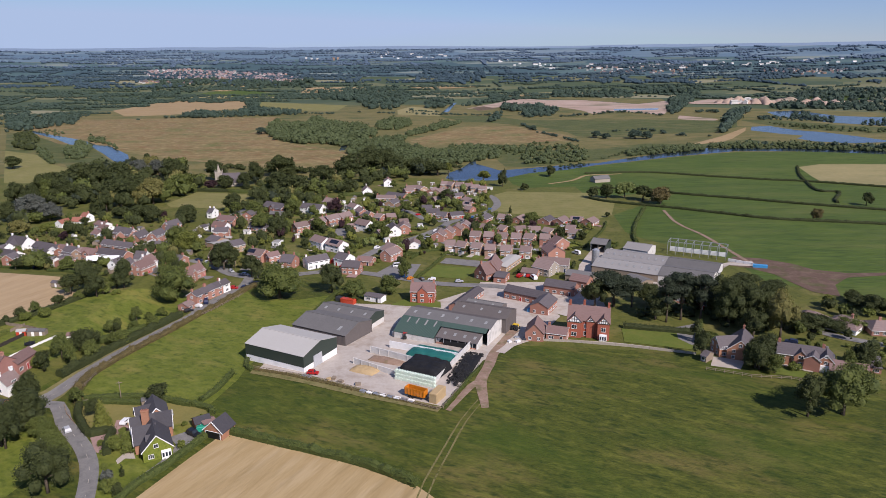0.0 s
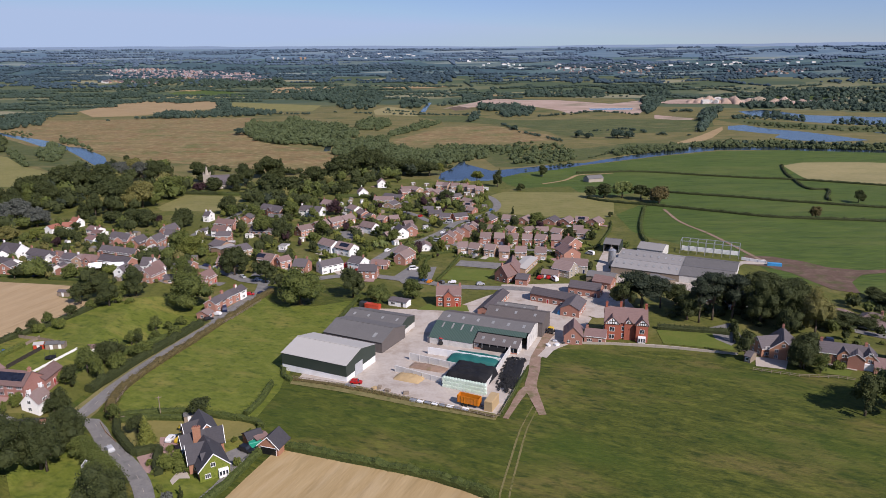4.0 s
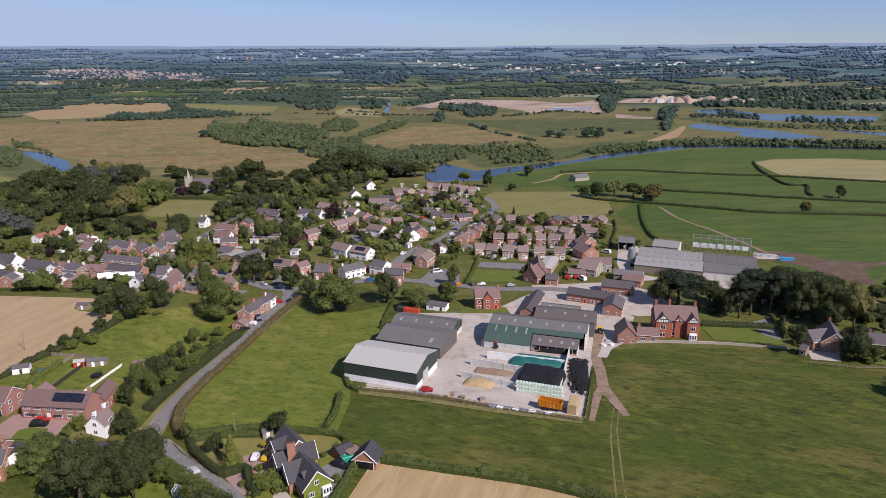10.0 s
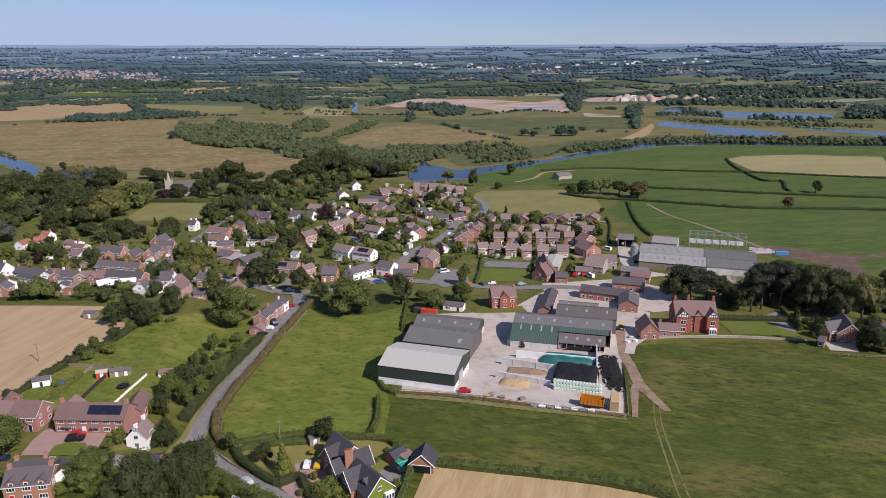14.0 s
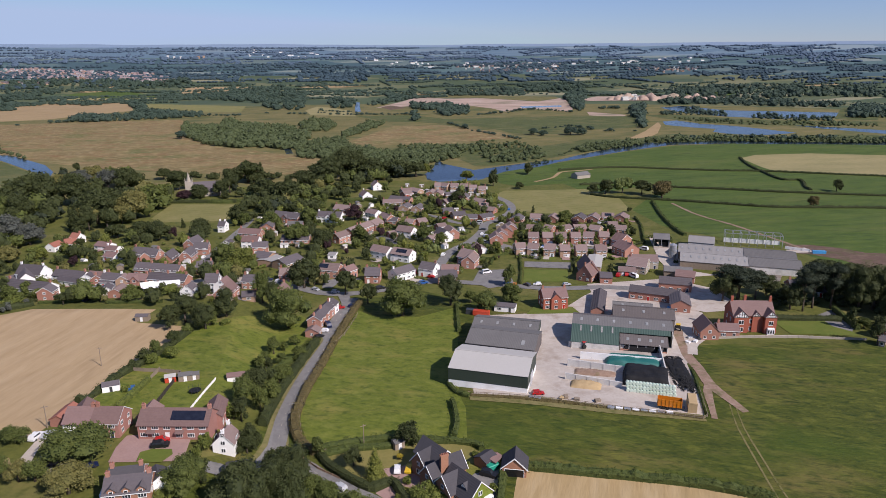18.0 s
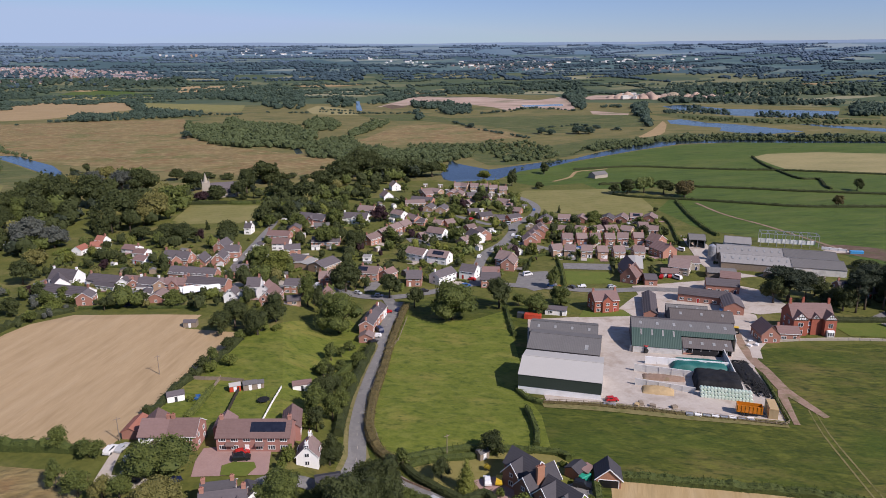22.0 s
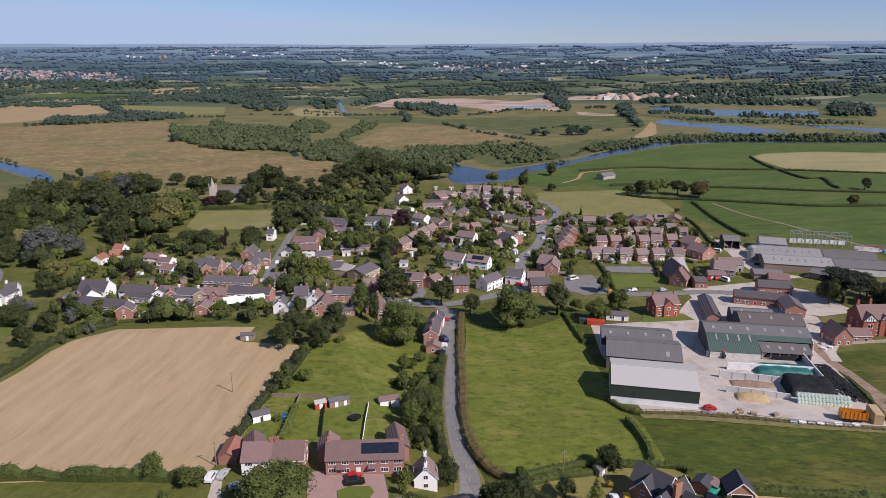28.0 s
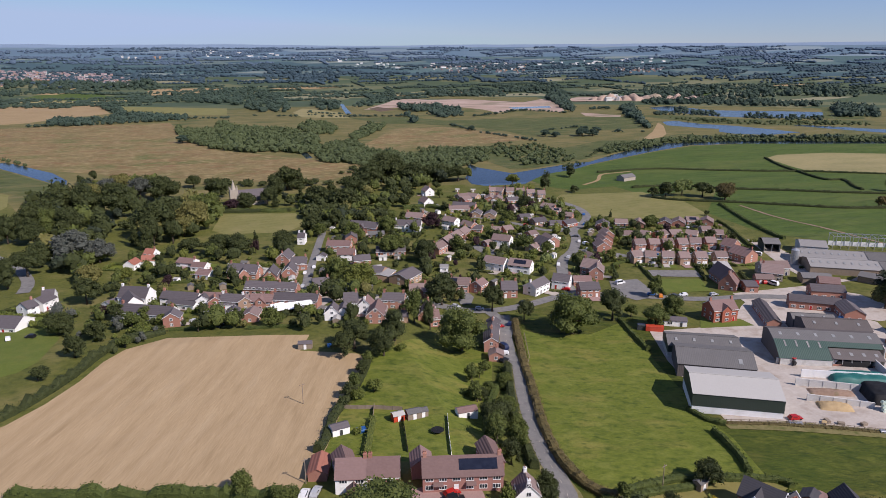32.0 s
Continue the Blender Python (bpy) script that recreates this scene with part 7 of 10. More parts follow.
hedge([(-96.9, 187.1), (-94.8, 181.6), (-91.0, 176.2), (-86.7, 170.9), (-84.4, 169.6), (-79.8, 171.3), (-78.7, 168.7), (-77.4, 163.7), (-75.2, 159.2)], 2.2, 1.9, kind='dark', ragged=0.1, label='tall clipped dark green garden hedge')
hedge([(-96.3, 187.6), (-88.2, 188.6), (-77.2, 187.7), (-67.8, 189.0), (-55.0, 183.9), (-53.6, 180.7)], 1.8, 1.5)
hedge([(-119.3, 223.0), (-113.1, 239.3), (-105.8, 253.3), (-98.0, 261.7)], 2.2, 2.2, label='clipped green roadside hedge')
hedge([(-95.6, 268.6), (-98.6, 260.1), (-102.4, 248.3), (-107.6, 231.1), (-110.7, 218.3), (-112.9, 205.2)], 2.6, 3.0, kind='dark', ragged=0.3, label='tall clipped dark green roadside hedge')
hedge([(-261.1, 261.3), (-252.8, 271.1), (-246.5, 281.6), (-240.2, 295.3), (-235.0, 311.1), (-228.6, 322.2), (-214.9, 331.5)], 3.0, 2.6, ragged=0.6, kind='dark', label='ragged field hedge with bushes')
hedge([(-239.3, 224.4), (-226.3, 220.3), (-213.6, 217.3), (-200.7, 212.7), (-187.9, 209.1), (-177.6, 205.0)], 2.2, 3.0, ragged=0.5)
hedge([(89.9, 252.2), (98.1, 249.4), (108.4, 246.4), (115.7, 243.6)], 2.4, 2.2, kind='dark', ragged=0.1, label='clipped dark hedge behind the lawn')
hedge([(122.2, 254.8), (116.6, 239.9), (114.1, 232.9)], 1.6, 2.4, kind='hedge', ragged=0.08, label='tall clipped hedge beside the drive')
hedge([(-142.6, 281.5), (-148.0, 266.4), (-154.8, 252.2), (-160.0, 242.4), (-163.8, 230.4), (-166.8, 223.4)], 2.4, 2.0, ragged=0.6, kind='dark', label='ragged hedge beside the wheat field')
hedge([(-149.6, 236.8), (-152.3, 226.9), (-154.8, 217.8)], 1.8, 1.8, ragged=0.05, kind='bush', label='clipped bright green garden hedge')
hedge([(-63.1, 138.0), (-61.4, 145.3), (-57.2, 152.9), (-53.3, 163.1), (-49.2, 174.2)], 2.0, 1.6, ragged=0.15, label='clipped hedge beside the stubble field')
hedge([(-207.1, 587.6), (-188.5, 592.6), (-163.4, 581.0), (-146.0, 581.3)], 2.5, 2.5)
hedge([(-66.4, 560.3), (-48.4, 560.5), (-36.5, 547.4)], 3, 3.0, ragged=0.1, label='tall clipped garden hedge')
hedge([(-32.6, 300.9), (-37.2, 280.2), (-39.4, 267.8)], 1.6, 1.6)
hedge([(169.2, 497.9), (148.2, 444.8), (136.5, 407.1), (134.1, 392.1)], 2.2, 1.8)
hedge([(136.5, 540.0), (148.5, 523.4), (181.2, 502.0), (188.4, 497.6), (217.8, 475.5), (249.5, 453.5), (313.8, 434.7), (373.0, 407.0)], 2.2, 1.8, kind='dark')
hedge([(147.1, 587.4), (188.5, 582.6), (217.5, 555.7), (257.1, 533.0), (293.0, 509.0), (354.1, 476.3), (419.1, 446.3)], 2.2, 1.8, kind='dark')
hedge([(160.1, 674.0), (223.6, 676.7), (275.3, 654.4), (323.0, 629.4), (357.5, 615.5), (437.1, 562.3), (507.5, 521.5)], 2.2, 1.8, kind='dark')
hedge([(388.2, 704.3), (368.5, 661.6), (352.3, 617.0), (337.0, 568.7), (349.5, 558.3), (328.3, 525.6), (322.8, 512.3)], 2.2, 1.8, kind='dark')
hedge([(23.2, 387.1), (41.9, 377.3), (69.4, 369.2)], 1.0, 1.5, label='clipped green garden hedge', name='garden_hedge')
hedge([(38.5, 415.9), (73.2, 408.8), (91.9, 404.1)], 1.0, 1.5, label='clipped green garden hedge', name='garden_hedge')
hedge([(52.6, 467.5), (88.4, 452.4), (116.7, 441.5)], 1.0, 1.5, label='clipped green garden hedge', name='garden_hedge')
hedge([(128.5, 447.9), (121.0, 424.4), (101.4, 382.7)], 1.0, 1.5, label='clipped green garden hedge', name='garden_hedge')
hedge([(-1.0, 358.0), (6.9, 373.4), (18.0, 376.8)], 1.0, 1.5, label='clipped green garden hedge', name='garden_hedge')
hedge([(-43.0, 469.6), (-32.1, 443.0), (-20.5, 427.6)], 1.0, 1.5, label='clipped green garden hedge', name='garden_hedge')
hedge([(-83.5, 428.6), (-66.0, 431.5), (-51.0, 438.3)], 1.0, 1.5, label='clipped green garden hedge', name='garden_hedge')
hedge([(21.1, 376.1), (11.6, 344.1), (3.7, 321.6)], 1.0, 1.5, label='clipped green garden hedge', name='garden_hedge')
hedge([(-12.7, 360.8), (-4.5, 367.9), (2.2, 368.6)], 1.0, 1.5, label='clipped green garden hedge', name='garden_hedge')
hedge([(-176.5, 400.7), (-158.1, 394.0)], 1.0, 1.4, label='clipped green garden hedge', name='garden_hedge')
hedge([(-189.7, 425.4), (-170.0, 416.8)], 1.0, 1.4, label='clipped green garden hedge', name='garden_hedge')
hedge([(-205.9, 417.1), (-188.6, 403.7)], 1.0, 1.4, label='clipped green garden hedge', name='garden_hedge')
hedge([(-231.1, 414.0), (-210.4, 411.2)], 1.0, 1.4, label='clipped green garden hedge', name='garden_hedge')
hedge([(-137.9, 449.4), (-116.9, 423.0)], 1.0, 1.4, label='clipped green garden hedge', name='garden_hedge')
hedge([(-97.3, 418.2), (-84.3, 415.0)], 1.0, 1.4, label='clipped green garden hedge', name='garden_hedge')
hedge([(-213.2, 333.7), (-194.4, 331.9)], 1.0, 1.4, label='clipped green garden hedge', name='garden_hedge')
hedge([(-183.7, 325.0), (-159.8, 319.7)], 1.0, 1.4, label='clipped green garden hedge', name='garden_hedge')
# ---- village houses ----
house(18.8, 596.2, -15, 5.4, 7.4, "brick_buff", "tile_brown", 2, group='terrace by the river pool', drive=True)
house(24.9, 592.9, -43, 6.8, 7.4, "brick_buff", "tile_brown", 2, group='terrace by the river pool', drive=True)
house(32.1, 589.3, -15, 6.8, 7.4, "brick_buff", "tile_brown", 2, group='terrace by the river pool', drive=True)
house(39.3, 584.2, -15, 6.8, 7.4, "brick_buff", "tile_brown", 2, group='terrace by the river pool', drive=True)
house(45.2, 576.3, -15, 6.7, 7.4, "brick_buff", "tile_brown", 2, group='terrace by the river pool', drive=True)
house(51.2, 568.6, -15, 6.1, 7.4, "brick_buff", "tile_brown", 2, group='terrace by the river pool', drive=True)
house(37.1, 398.6, -14, 6.1, 7.5, "brick", "tile_brown", 2, garage=True, group='matching estate houses', drive=True)
house(45.3, 396.6, -14, 6.0, 7.5, "brick", "tile_brown", 2, garage=True, group='matching estate houses', drive=True)
house(53.1, 394.6, -14, 6.0, 7.5, "brick", "tile_brown", 2, garage=True, group='matching estate houses', drive=True)
house(61.4, 392.5, -14, 5.7, 7.5, "brick", "tile_brown", 2, garage=True, group='matching estate houses', drive=True)
house(69.5, 391.2, -28, 6.3, 7.5, "brick", "tile_brown", 2, garage=True, group='matching estate houses', drive=True)
house(78.4, 389.8, -14, 6.0, 7.5, "brick", "tile_brown", 2, garage=True, group='matching estate houses', drive=True)
house(21.2, 376.3, -1, 6.0, 7.5, "brick_buff", "tile_brown", 2, garage=True, group='matching estate houses', drive=True)
house(28.3, 373.2, -26, 6.0, 7.5, "brick_buff", "tile_brown", 2, garage=True, group='matching estate houses', drive=True)
house(36.9, 369.8, -26, 6.2, 7.5, "brick_buff", "tile_brown", 2, garage=True, group='matching estate houses', drive=True)
house(44.0, 366.0, -14, 5.6, 7.5, "brick_buff", "tile_brown", 2, garage=True, group='matching estate houses', drive=True)
house(52.8, 363.8, -14, 6.2, 7.5, "brick_buff", "tile_brown", 2, garage=True, group='matching estate houses', drive=True)
house(63.4, 361.2, -14, 6.2, 7.5, "brick_buff", "tile_brown", 2, garage=True, group='matching estate houses', drive=True)
house(84.8, 379.5, -65, 7.3, 10, "brick", "tile_red", 2, drive=True)
house(78.6, 361.4, -78, 11.5, 10, "brick", "tile_red", 2, drive=True)
house(69.7, 329.3, -40, 9.9, 10, "stone", "tile_brown", 2, drive=True)
house(14.5, 401.5, 78, 9.0, 7.6, "brick", "tile_brown", 2, chimneys=0, group='staggered estate terrace')
house(20.1, 409.7, 78, 9.0, 7.6, "brick", "tile_brown", 2, chimneys=0, group='staggered estate terrace')
house(25.7, 417.9, 78, 9.0, 7.6, "brick", "tile_brown", 2, chimneys=0, group='staggered estate terrace')
house(31.3, 426.1, 78, 9.0, 7.6, "brick", "tile_brown", 2, chimneys=0, group='staggered estate terrace')
house(-282.7, 365.7, -21, 24.4, 12, "white", "slate", 1, chimneys=0)
house(-231.2, 382.0, -23, 13.5, 9, "white", "slate", 2, eave=5.2, pitch=40, chimneys=2, words='large white rendered house with slate roof and chimneys', drive=True)
house(-232.5, 375.8, -71, 10.5, 7, "white", "slate", 2, eave=4.4, pitch=40, chimneys=0, drive=True)
house(-242.1, 382.0, 49, 5.8, 6, "white", "slate", 1, chimneys=0, drive=True)
house(-223.0, 354.0, -27, 24.0, 8, "white", "slate", 2, chimneys=2, words='long white rendered house with a slate roof and brick end', drive=True)
house(-212.4, 342.3, 82, 6.2, 6.5, "brick", "slate", 2, chimneys=0, drive=True)
house(-211.5, 374.3, -27, 17.7, 7, "white", "slate", 2, chimneys=2, drive=True)
house(-210.5, 367.9, -33, 14.1, 5, "white", "slate", 1, eave=2.8, pitch=20, chimneys=0)
house(-201.7, 365.9, 79, 4.4, 6, "white", "slate", 2, chimneys=0)
house(-196.5, 362.9, 87, 6.2, 6, "brick", "tile_red", 2, chimneys=1)
house(-196.6, 367.4, -24, 11.2, 6.5, "brick", "tile_red", 2, chimneys=1, drive=True)
house(-188.9, 360.7, -25, 10.5, 7, "white", "slate", 2, chimneys=2)
house(-190.4, 359.1, -15, 8.3, 5, "white", "slate", 1, eave=2.8, pitch=20, chimneys=0, drive=True)
house(-183.7, 356.7, 83, 5.2, 6, "brick_buff", "tile_brown", 2, chimneys=0, drive=True)
house(-176.5, 355.7, -20, 10.0, 7, "brick", "tile_red", 2, chimneys=1, gable=True, drive=True)
house(-162.3, 351.8, -23, 20.6, 7, "brick", "slate", 2, chimneys=3, words='row of brick cottages with slate roofs and a white end', drive=True)
house(-188.8, 346.7, 88, 5.7, 5, "white", "slate", 1, chimneys=0)
house(-181.5, 338.1, 75, 7.8, 6.5, "brick", "tile_brown", 1, eave=3.0, chimneys=0)
house(-196.4, 346.5, 6, 8.5, 6, "wood", "sheet_grey", 1, eave=2.4, pitch=10, chimneys=0, panes=False, name='garage_row')
house(-171.6, 378.9, -24, 25.2, 7, "brick", "slate", 2, eave=3.3, pitch=40, chimneys=4, words='row of red brick almshouses with a slate roof')
house(-183.7, 413.1, -28, 16.1, 8, "brick", "slate", 2, eave=3.4, pitch=42, chimneys=2, drive=True)
house(-184.4, 410.2, -87, 5.8, 5, "brick", "slate", 2, eave=3.4, pitch=42, chimneys=0, drive=True)
house(-170.7, 403.6, 76, 10.5, 7, "brick", "slate", 2, eave=3.4, pitch=45, chimneys=0, words='old brick school-like house with steep gables')
house(-161.4, 406.8, 78, 10.5, 7, "brick", "slate", 2, eave=3.4, pitch=45, chimneys=0, words='old brick school-like house with steep gables')
house(-155.8, 419.7, -7, 8.3, 7, "brick", "slate", 2, eave=3.6, pitch=42, chimneys=1)
house(-162.1, 433.1, 67, 10.5, 7, "brick", "slate", 2, eave=4.0, pitch=42, chimneys=1)
house(-148.9, 377.2, -1, 7.7, 7, "brick", "slate", 2, chimneys=1, drive=True)
house(-149.4, 476.5, -16, 4.4, 8, "white", "slate", 2, chimneys=2)
house(-140.4, 337.6, -7, 5.9, 8, "white", "slate", 2, eave=4.6, pitch=40, chimneys=1)
house(-149.4, 327.6, 75, 6.3, 6, "white", "slate", 2, eave=3.4, pitch=42, chimneys=0)
house(-144.9, 327.8, 74, 7.1, 6, "white", "slate", 1, eave=3, pitch=40, chimneys=0, drive=True)
house(-135.0, 330.7, 68, 6.6, 7, "white", "tile_red", 2, eave=3.8, pitch=42, chimneys=1)
house(-132.7, 319.1, 72, 10.5, 7.5, "brick", "tile_red", 2, eave=3.6, pitch=42, chimneys=0, drive=True)
house(-121.9, 336.2, -21, 9.5, 7, "brick", "slate", 2, chimneys=2)
house(-123.3, 318.7, 0, 5.7, 6, "brick_buff", "slate", 1, chimneys=1)
house(-106.6, 354.7, -9, 8.1, 8, "brick", "tile_brown", 2, chimneys=2, gable=True)
house(-109.9, 325.6, 70, 10.5, 6.5, "brick", "tile_red", 2, eave=3.6, pitch=45, chimneys=1, drive=True)
house(-108.8, 318.7, -4, 3.9, 6.5, "brick", "tile_red", 2, eave=3.6, pitch=42, chimneys=1)
house(-119.2, 391.8, -36, 9.7, 10, "brick_buff", "slate", 2, pitch=22, chimneys=0)
house(-106.9, 378.7, 45, 13.3, 11, "brick_buff", "slate", 2, pitch=22, chimneys=0)
house(-116.4, 386.8, 57, 10.5, 9, "brick_buff", "sheet_mid", 1, eave=3.6, pitch=8, chimneys=0, panes=False)
house(-130.0, 449.9, -22, 14.2, 7.5, "brick", "tile_red", 2, chimneys=2)
house(-128.8, 430.0, -16, 9.9, 7.5, "white", "tile_red", 2, chimneys=1, drive=True)
house(-123.0, 414.4, 0, 9.0, 7, "brick", "slate", 2, chimneys=1)
house(-142.3, 433.9, 68, 5.2, 5, "white", "slate", 1, chimneys=0, drive=True)
house(-107.5, 495.0, -37, 21.3, 9, "brick", "slate", 2, chimneys=0, gable=True, drive=True)
house(-120.3, 468.4, 81, 10.5, 7, "brick", "slate", 2, chimneys=0, drive=True)
house(-79.1, 489.5, -23, 17.3, 9, "white", "slate", 2, chimneys=1, gable=True)
house(-68.6, 512.7, -36, 12.6, 8.5, "brick", "tile_brown", 2, chimneys=2, drive=True)
house(-102.7, 434.5, -11, 16.7, 9, "brick", "slate", 1, chimneys=0, drive=True)
house(-103.0, 477.3, -7, 9.9, 6, "brick", "sheet_grey", 1, chimneys=0)
house(-76.2, 428.0, 43, 9.8, 7.4, "brick", "tile_brown", 2, chimneys=1, group='stepped estate terrace', drive=True)
house(-67.4, 440.6, 51, 10.5, 7.4, "brick", "tile_brown", 2, chimneys=1, group='stepped estate terrace')
house(-59.3, 450.4, 49, 10.5, 7.4, "brick", "tile_brown", 2, chimneys=1, group='stepped estate terrace')
house(-51.8, 458.4, 52, 10.5, 7.4, "brick", "tile_brown", 2, chimneys=1, group='stepped estate terrace', drive=True)
house(-48.9, 492.7, -54, 10.5, 7, "white", "tile_brown", 2, chimneys=1)
house(-41.5, 475.9, -64, 10.5, 7, "brick", "tile_brown", 2, chimneys=1, drive=True)
house(-55.6, 387.3, -45, 11.9, 8, "white", "tile_brown", 2, chimneys=0, drive=True)
house(-45.0, 378.8, -39, 11.8, 8, "white", "tile_brown", 2, chimneys=0, solar=True, drive=True)
house(-85.0, 358.1, -27, 9.6, 8, "brick", "tile_brown", 2, chimneys=1, solar=(-3.5, 5.0))
house(-82.8, 392.7, -16, 4.3, 6, "white", "sheet_mid", 1, eave=2.4, pitch=8, chimneys=0, drive=True)
house(-76.7, 354.0, 41, 6.9, 6, "brick", "tile_red", 2, chimneys=1, drive=True)
house(-65.3, 344.6, -15, 7.3, 9, "brick", "slate", 2, chimneys=2)
house(-51.0, 344.9, 34, 12.4, 7, "white", "slate", 2, chimneys=1, drive=True)
house(-36.3, 348.2, -37, 8.2, 8, "white", "slate", 2, chimneys=1)
house(-24.8, 349.8, -15, 8.8, 7, "brick", "tile_red", 1, chimneys=0)
house(-30.1, 333.2, -10, 9.3, 7.5, "brick", "slate", 2, chimneys=1, drive=True)
house(-11.8, 364.9, -50, 8.1, 9, "brick", "tile_brown", 2, pitch=38, chimneys=1, drive=True)
house(-12.1, 358.2, 60, 10.5, 7, "brick", "tile_brown", 2, pitch=38, chimneys=0, drive=True)
house(0.0, 385.9, -87, 9.1, 7, "white", "tile_brown", 1, chimneys=0)
house(-14.3, 417.7, -77, 10.5, 8, "white", "slate", 2, pitch=38, chimneys=0)
house(-20.5, 416.9, 37, 10.4, 7, "brick_buff", "tile_brown", 1, chimneys=0, drive=True)
house(-8.1, 423.6, -86, 10.5, 8, "brick", "tile_brown", 2, chimneys=0, drive=True)
house(-9.8, 446.5, 16, 6.1, 7, "brick", "tile_brown", 1, chimneys=0, drive=True)
house(-34.7, 432.7, -40, 11.1, 8, "white", "tile_brown", 2, chimneys=0)
house(-43.9, 433.5, 20, 5.0, 6, "brick", "tile_brown", 1, chimneys=0, drive=True)
house(-37.7, 472.0, -29, 7.8, 8, "brick", "slate", 1, chimneys=0)
house(-27.1, 463.4, -32, 6.2, 8, "brick", "tile_brown", 1, chimneys=1)
house(-19.8, 464.0, 16, 6.6, 8, "brick", "tile_brown", 1, chimneys=0)
house(-22.1, 518.1, 61, 10.5, 8, "brick_buff", "slate", 1, chimneys=0)
house(-13.4, 512.2, 61, 10.5, 8, "brick_buff", "slate", 1, chimneys=0)
house(5.3, 494.6, -1, 7.5, 8, "brick", "slate", 1, chimneys=0, drive=True)
house(9.7, 480.0, 7, 9.5, 8, "brick_buff", "slate", 1, chimneys=0, drive=True)
house(16.7, 468.2, -16, 7.7, 8, "brick", "slate", 1, chimneys=0)
house(26.5, 468.2, 18, 9.8, 8, "brick", "slate", 1, chimneys=0)
house(-28.9, 538.5, -8, 15.1, 8, "brick_buff", "tile_brown", 1, chimneys=1, drive=True)
house(-20.8, 549.6, -33, 17.8, 8, "brick", "slate", 1, chimneys=0)
house(-10.4, 586.8, 16, 10.2, 8, "brick_buff", "tile_brown", 1, chimneys=1)
house(-1.9, 584.2, -54, 9.2, 8, "brick_buff", "tile_brown", 1, chimneys=0)
house(8.4, 572.7, 67, 10.5, 8, "brick", "tile_brown", 1, chimneys=0, drive=True)
house(13.2, 568.4, 66, 10.5, 8, "brick_buff", "tile_brown", 1, chimneys=1, drive=True)
house(22.0, 558.7, -1, 9.5, 8, "brick", "slate", 1, chimneys=0, drive=True)
house(28.5, 546.2, 29, 10.4, 8, "brick", "slate", 1, chimneys=0, drive=True)
house(37.8, 524.5, -53, 10.5, 8, "brick", "tile_brown", 1, chimneys=1, drive=True)
house(37.2, 489.4, -39, 5.5, 8, "brick", "tile_brown", 1, chimneys=0)
house(11.8, 529.9, 30, 6.3, 8, "brick", "tile_brown", 1, chimneys=0, drive=True)
house(-12.4, 573.3, 24, 8.1, 8, "brick", "tile_brown", 1, chimneys=0, drive=True)
house(36.0, 507.6, -17, 6.7, 7, "brick", "tile_brown", 1, chimneys=0, solar=True, drive=True)
house(-33.0, 613.2, -84, 10.5, 8, "white", "tile_brown", 2, pitch=40, chimneys=1, drive=True)
house(-47.3, 565.2, -78, 10.5, 8, "white", "tile_brown", 2, pitch=40, chimneys=1)
house(45.9, 457.2, 59, 10.5, 8.5, "brick", "slate", 1, chimneys=0, group='bungalows by the mown field', drive=True)
house(59.9, 457.6, -23, 8.3, 8.5, "brick", "tile_brown", 1, chimneys=0, group='bungalows by the mown field', drive=True)
house(70.1, 452.5, 57, 10.5, 8.5, "brick", "tile_brown", 1, chimneys=0, group='bungalows by the mown field', drive=True)
house(88.0, 449.1, 55, 10.5, 8.5, "brick", "slate", 1, chimneys=0, group='bungalows by the mown field')
house(97.5, 447.2, 54, 10.5, 8.5, "brick", "tile_brown", 1, chimneys=0, group='bungalows by the mown field', drive=True)
house(108.5, 448.2, -23, 8.2, 8.5, "brick", "tile_brown", 1, chimneys=0, group='bungalows by the mown field', solar=True, drive=True)
house(116.6, 443.5, 52, 10.5, 8.5, "brick", "tile_brown", 1, chimneys=0, group='bungalows by the mown field', drive=True)
house(45.9, 426.9, -28, 7.4, 8, "brick_buff", "tile_brown", 1, chimneys=0, drive=True)
house(56.6, 423.0, -48, 6.0, 8, "brick", "tile_brown", 1, chimneys=0, drive=True)
house(66.3, 421.1, 21, 7.8, 8, "brick", "tile_brown", 1, chimneys=0)
house(75.6, 420.0, -5, 7.9, 8, "brick", "tile_brown", 1, chimneys=0, drive=True)
house(84.7, 415.0, -43, 7.0, 8, "brick_buff", "tile_brown", 1, chimneys=0, drive=True)
house(99.7, 422.4, -16, 6.1, 8, "brick_buff", "tile_brown", 1, chimneys=0)
house(100.2, 411.3, -29, 7.1, 8, "brick_buff", "tile_brown", 1, chimneys=0, drive=True)
house(-276.0, 383.4, 52, 5.6, 7, "white", "slate", 2, chimneys=1)
house(-270.1, 395.4, 1, 5.1, 8, "white", "slate", 2, pitch=40, chimneys=1, drive=True)
house(-271.4, 390.4, 63, 8.8, 7, "white", "slate", 2, chimneys=0)
house(-294.2, 487.7, 77, 10.1, 7, "white", "sheet_mid", 1, eave=3.6, pitch=8, chimneys=0)
house(-279.5, 483.6, -18, 4.0, 7, "white", "slate", 2, chimneys=0, drive=True)
house(-242.3, 448.4, 68, 7.9, 6, "white", "tile_orange", 1, eave=3, pitch=35, chimneys=0)
house(-234.5, 464.9, -30, 6.2, 7, "white", "tile_orange", 2, eave=3.4, pitch=40, chimneys=1)
house(-234.8, 453.6, 3, 6.6, 7, "white", "tile_orange", 1, eave=3, pitch=35, chimneys=0, drive=True)
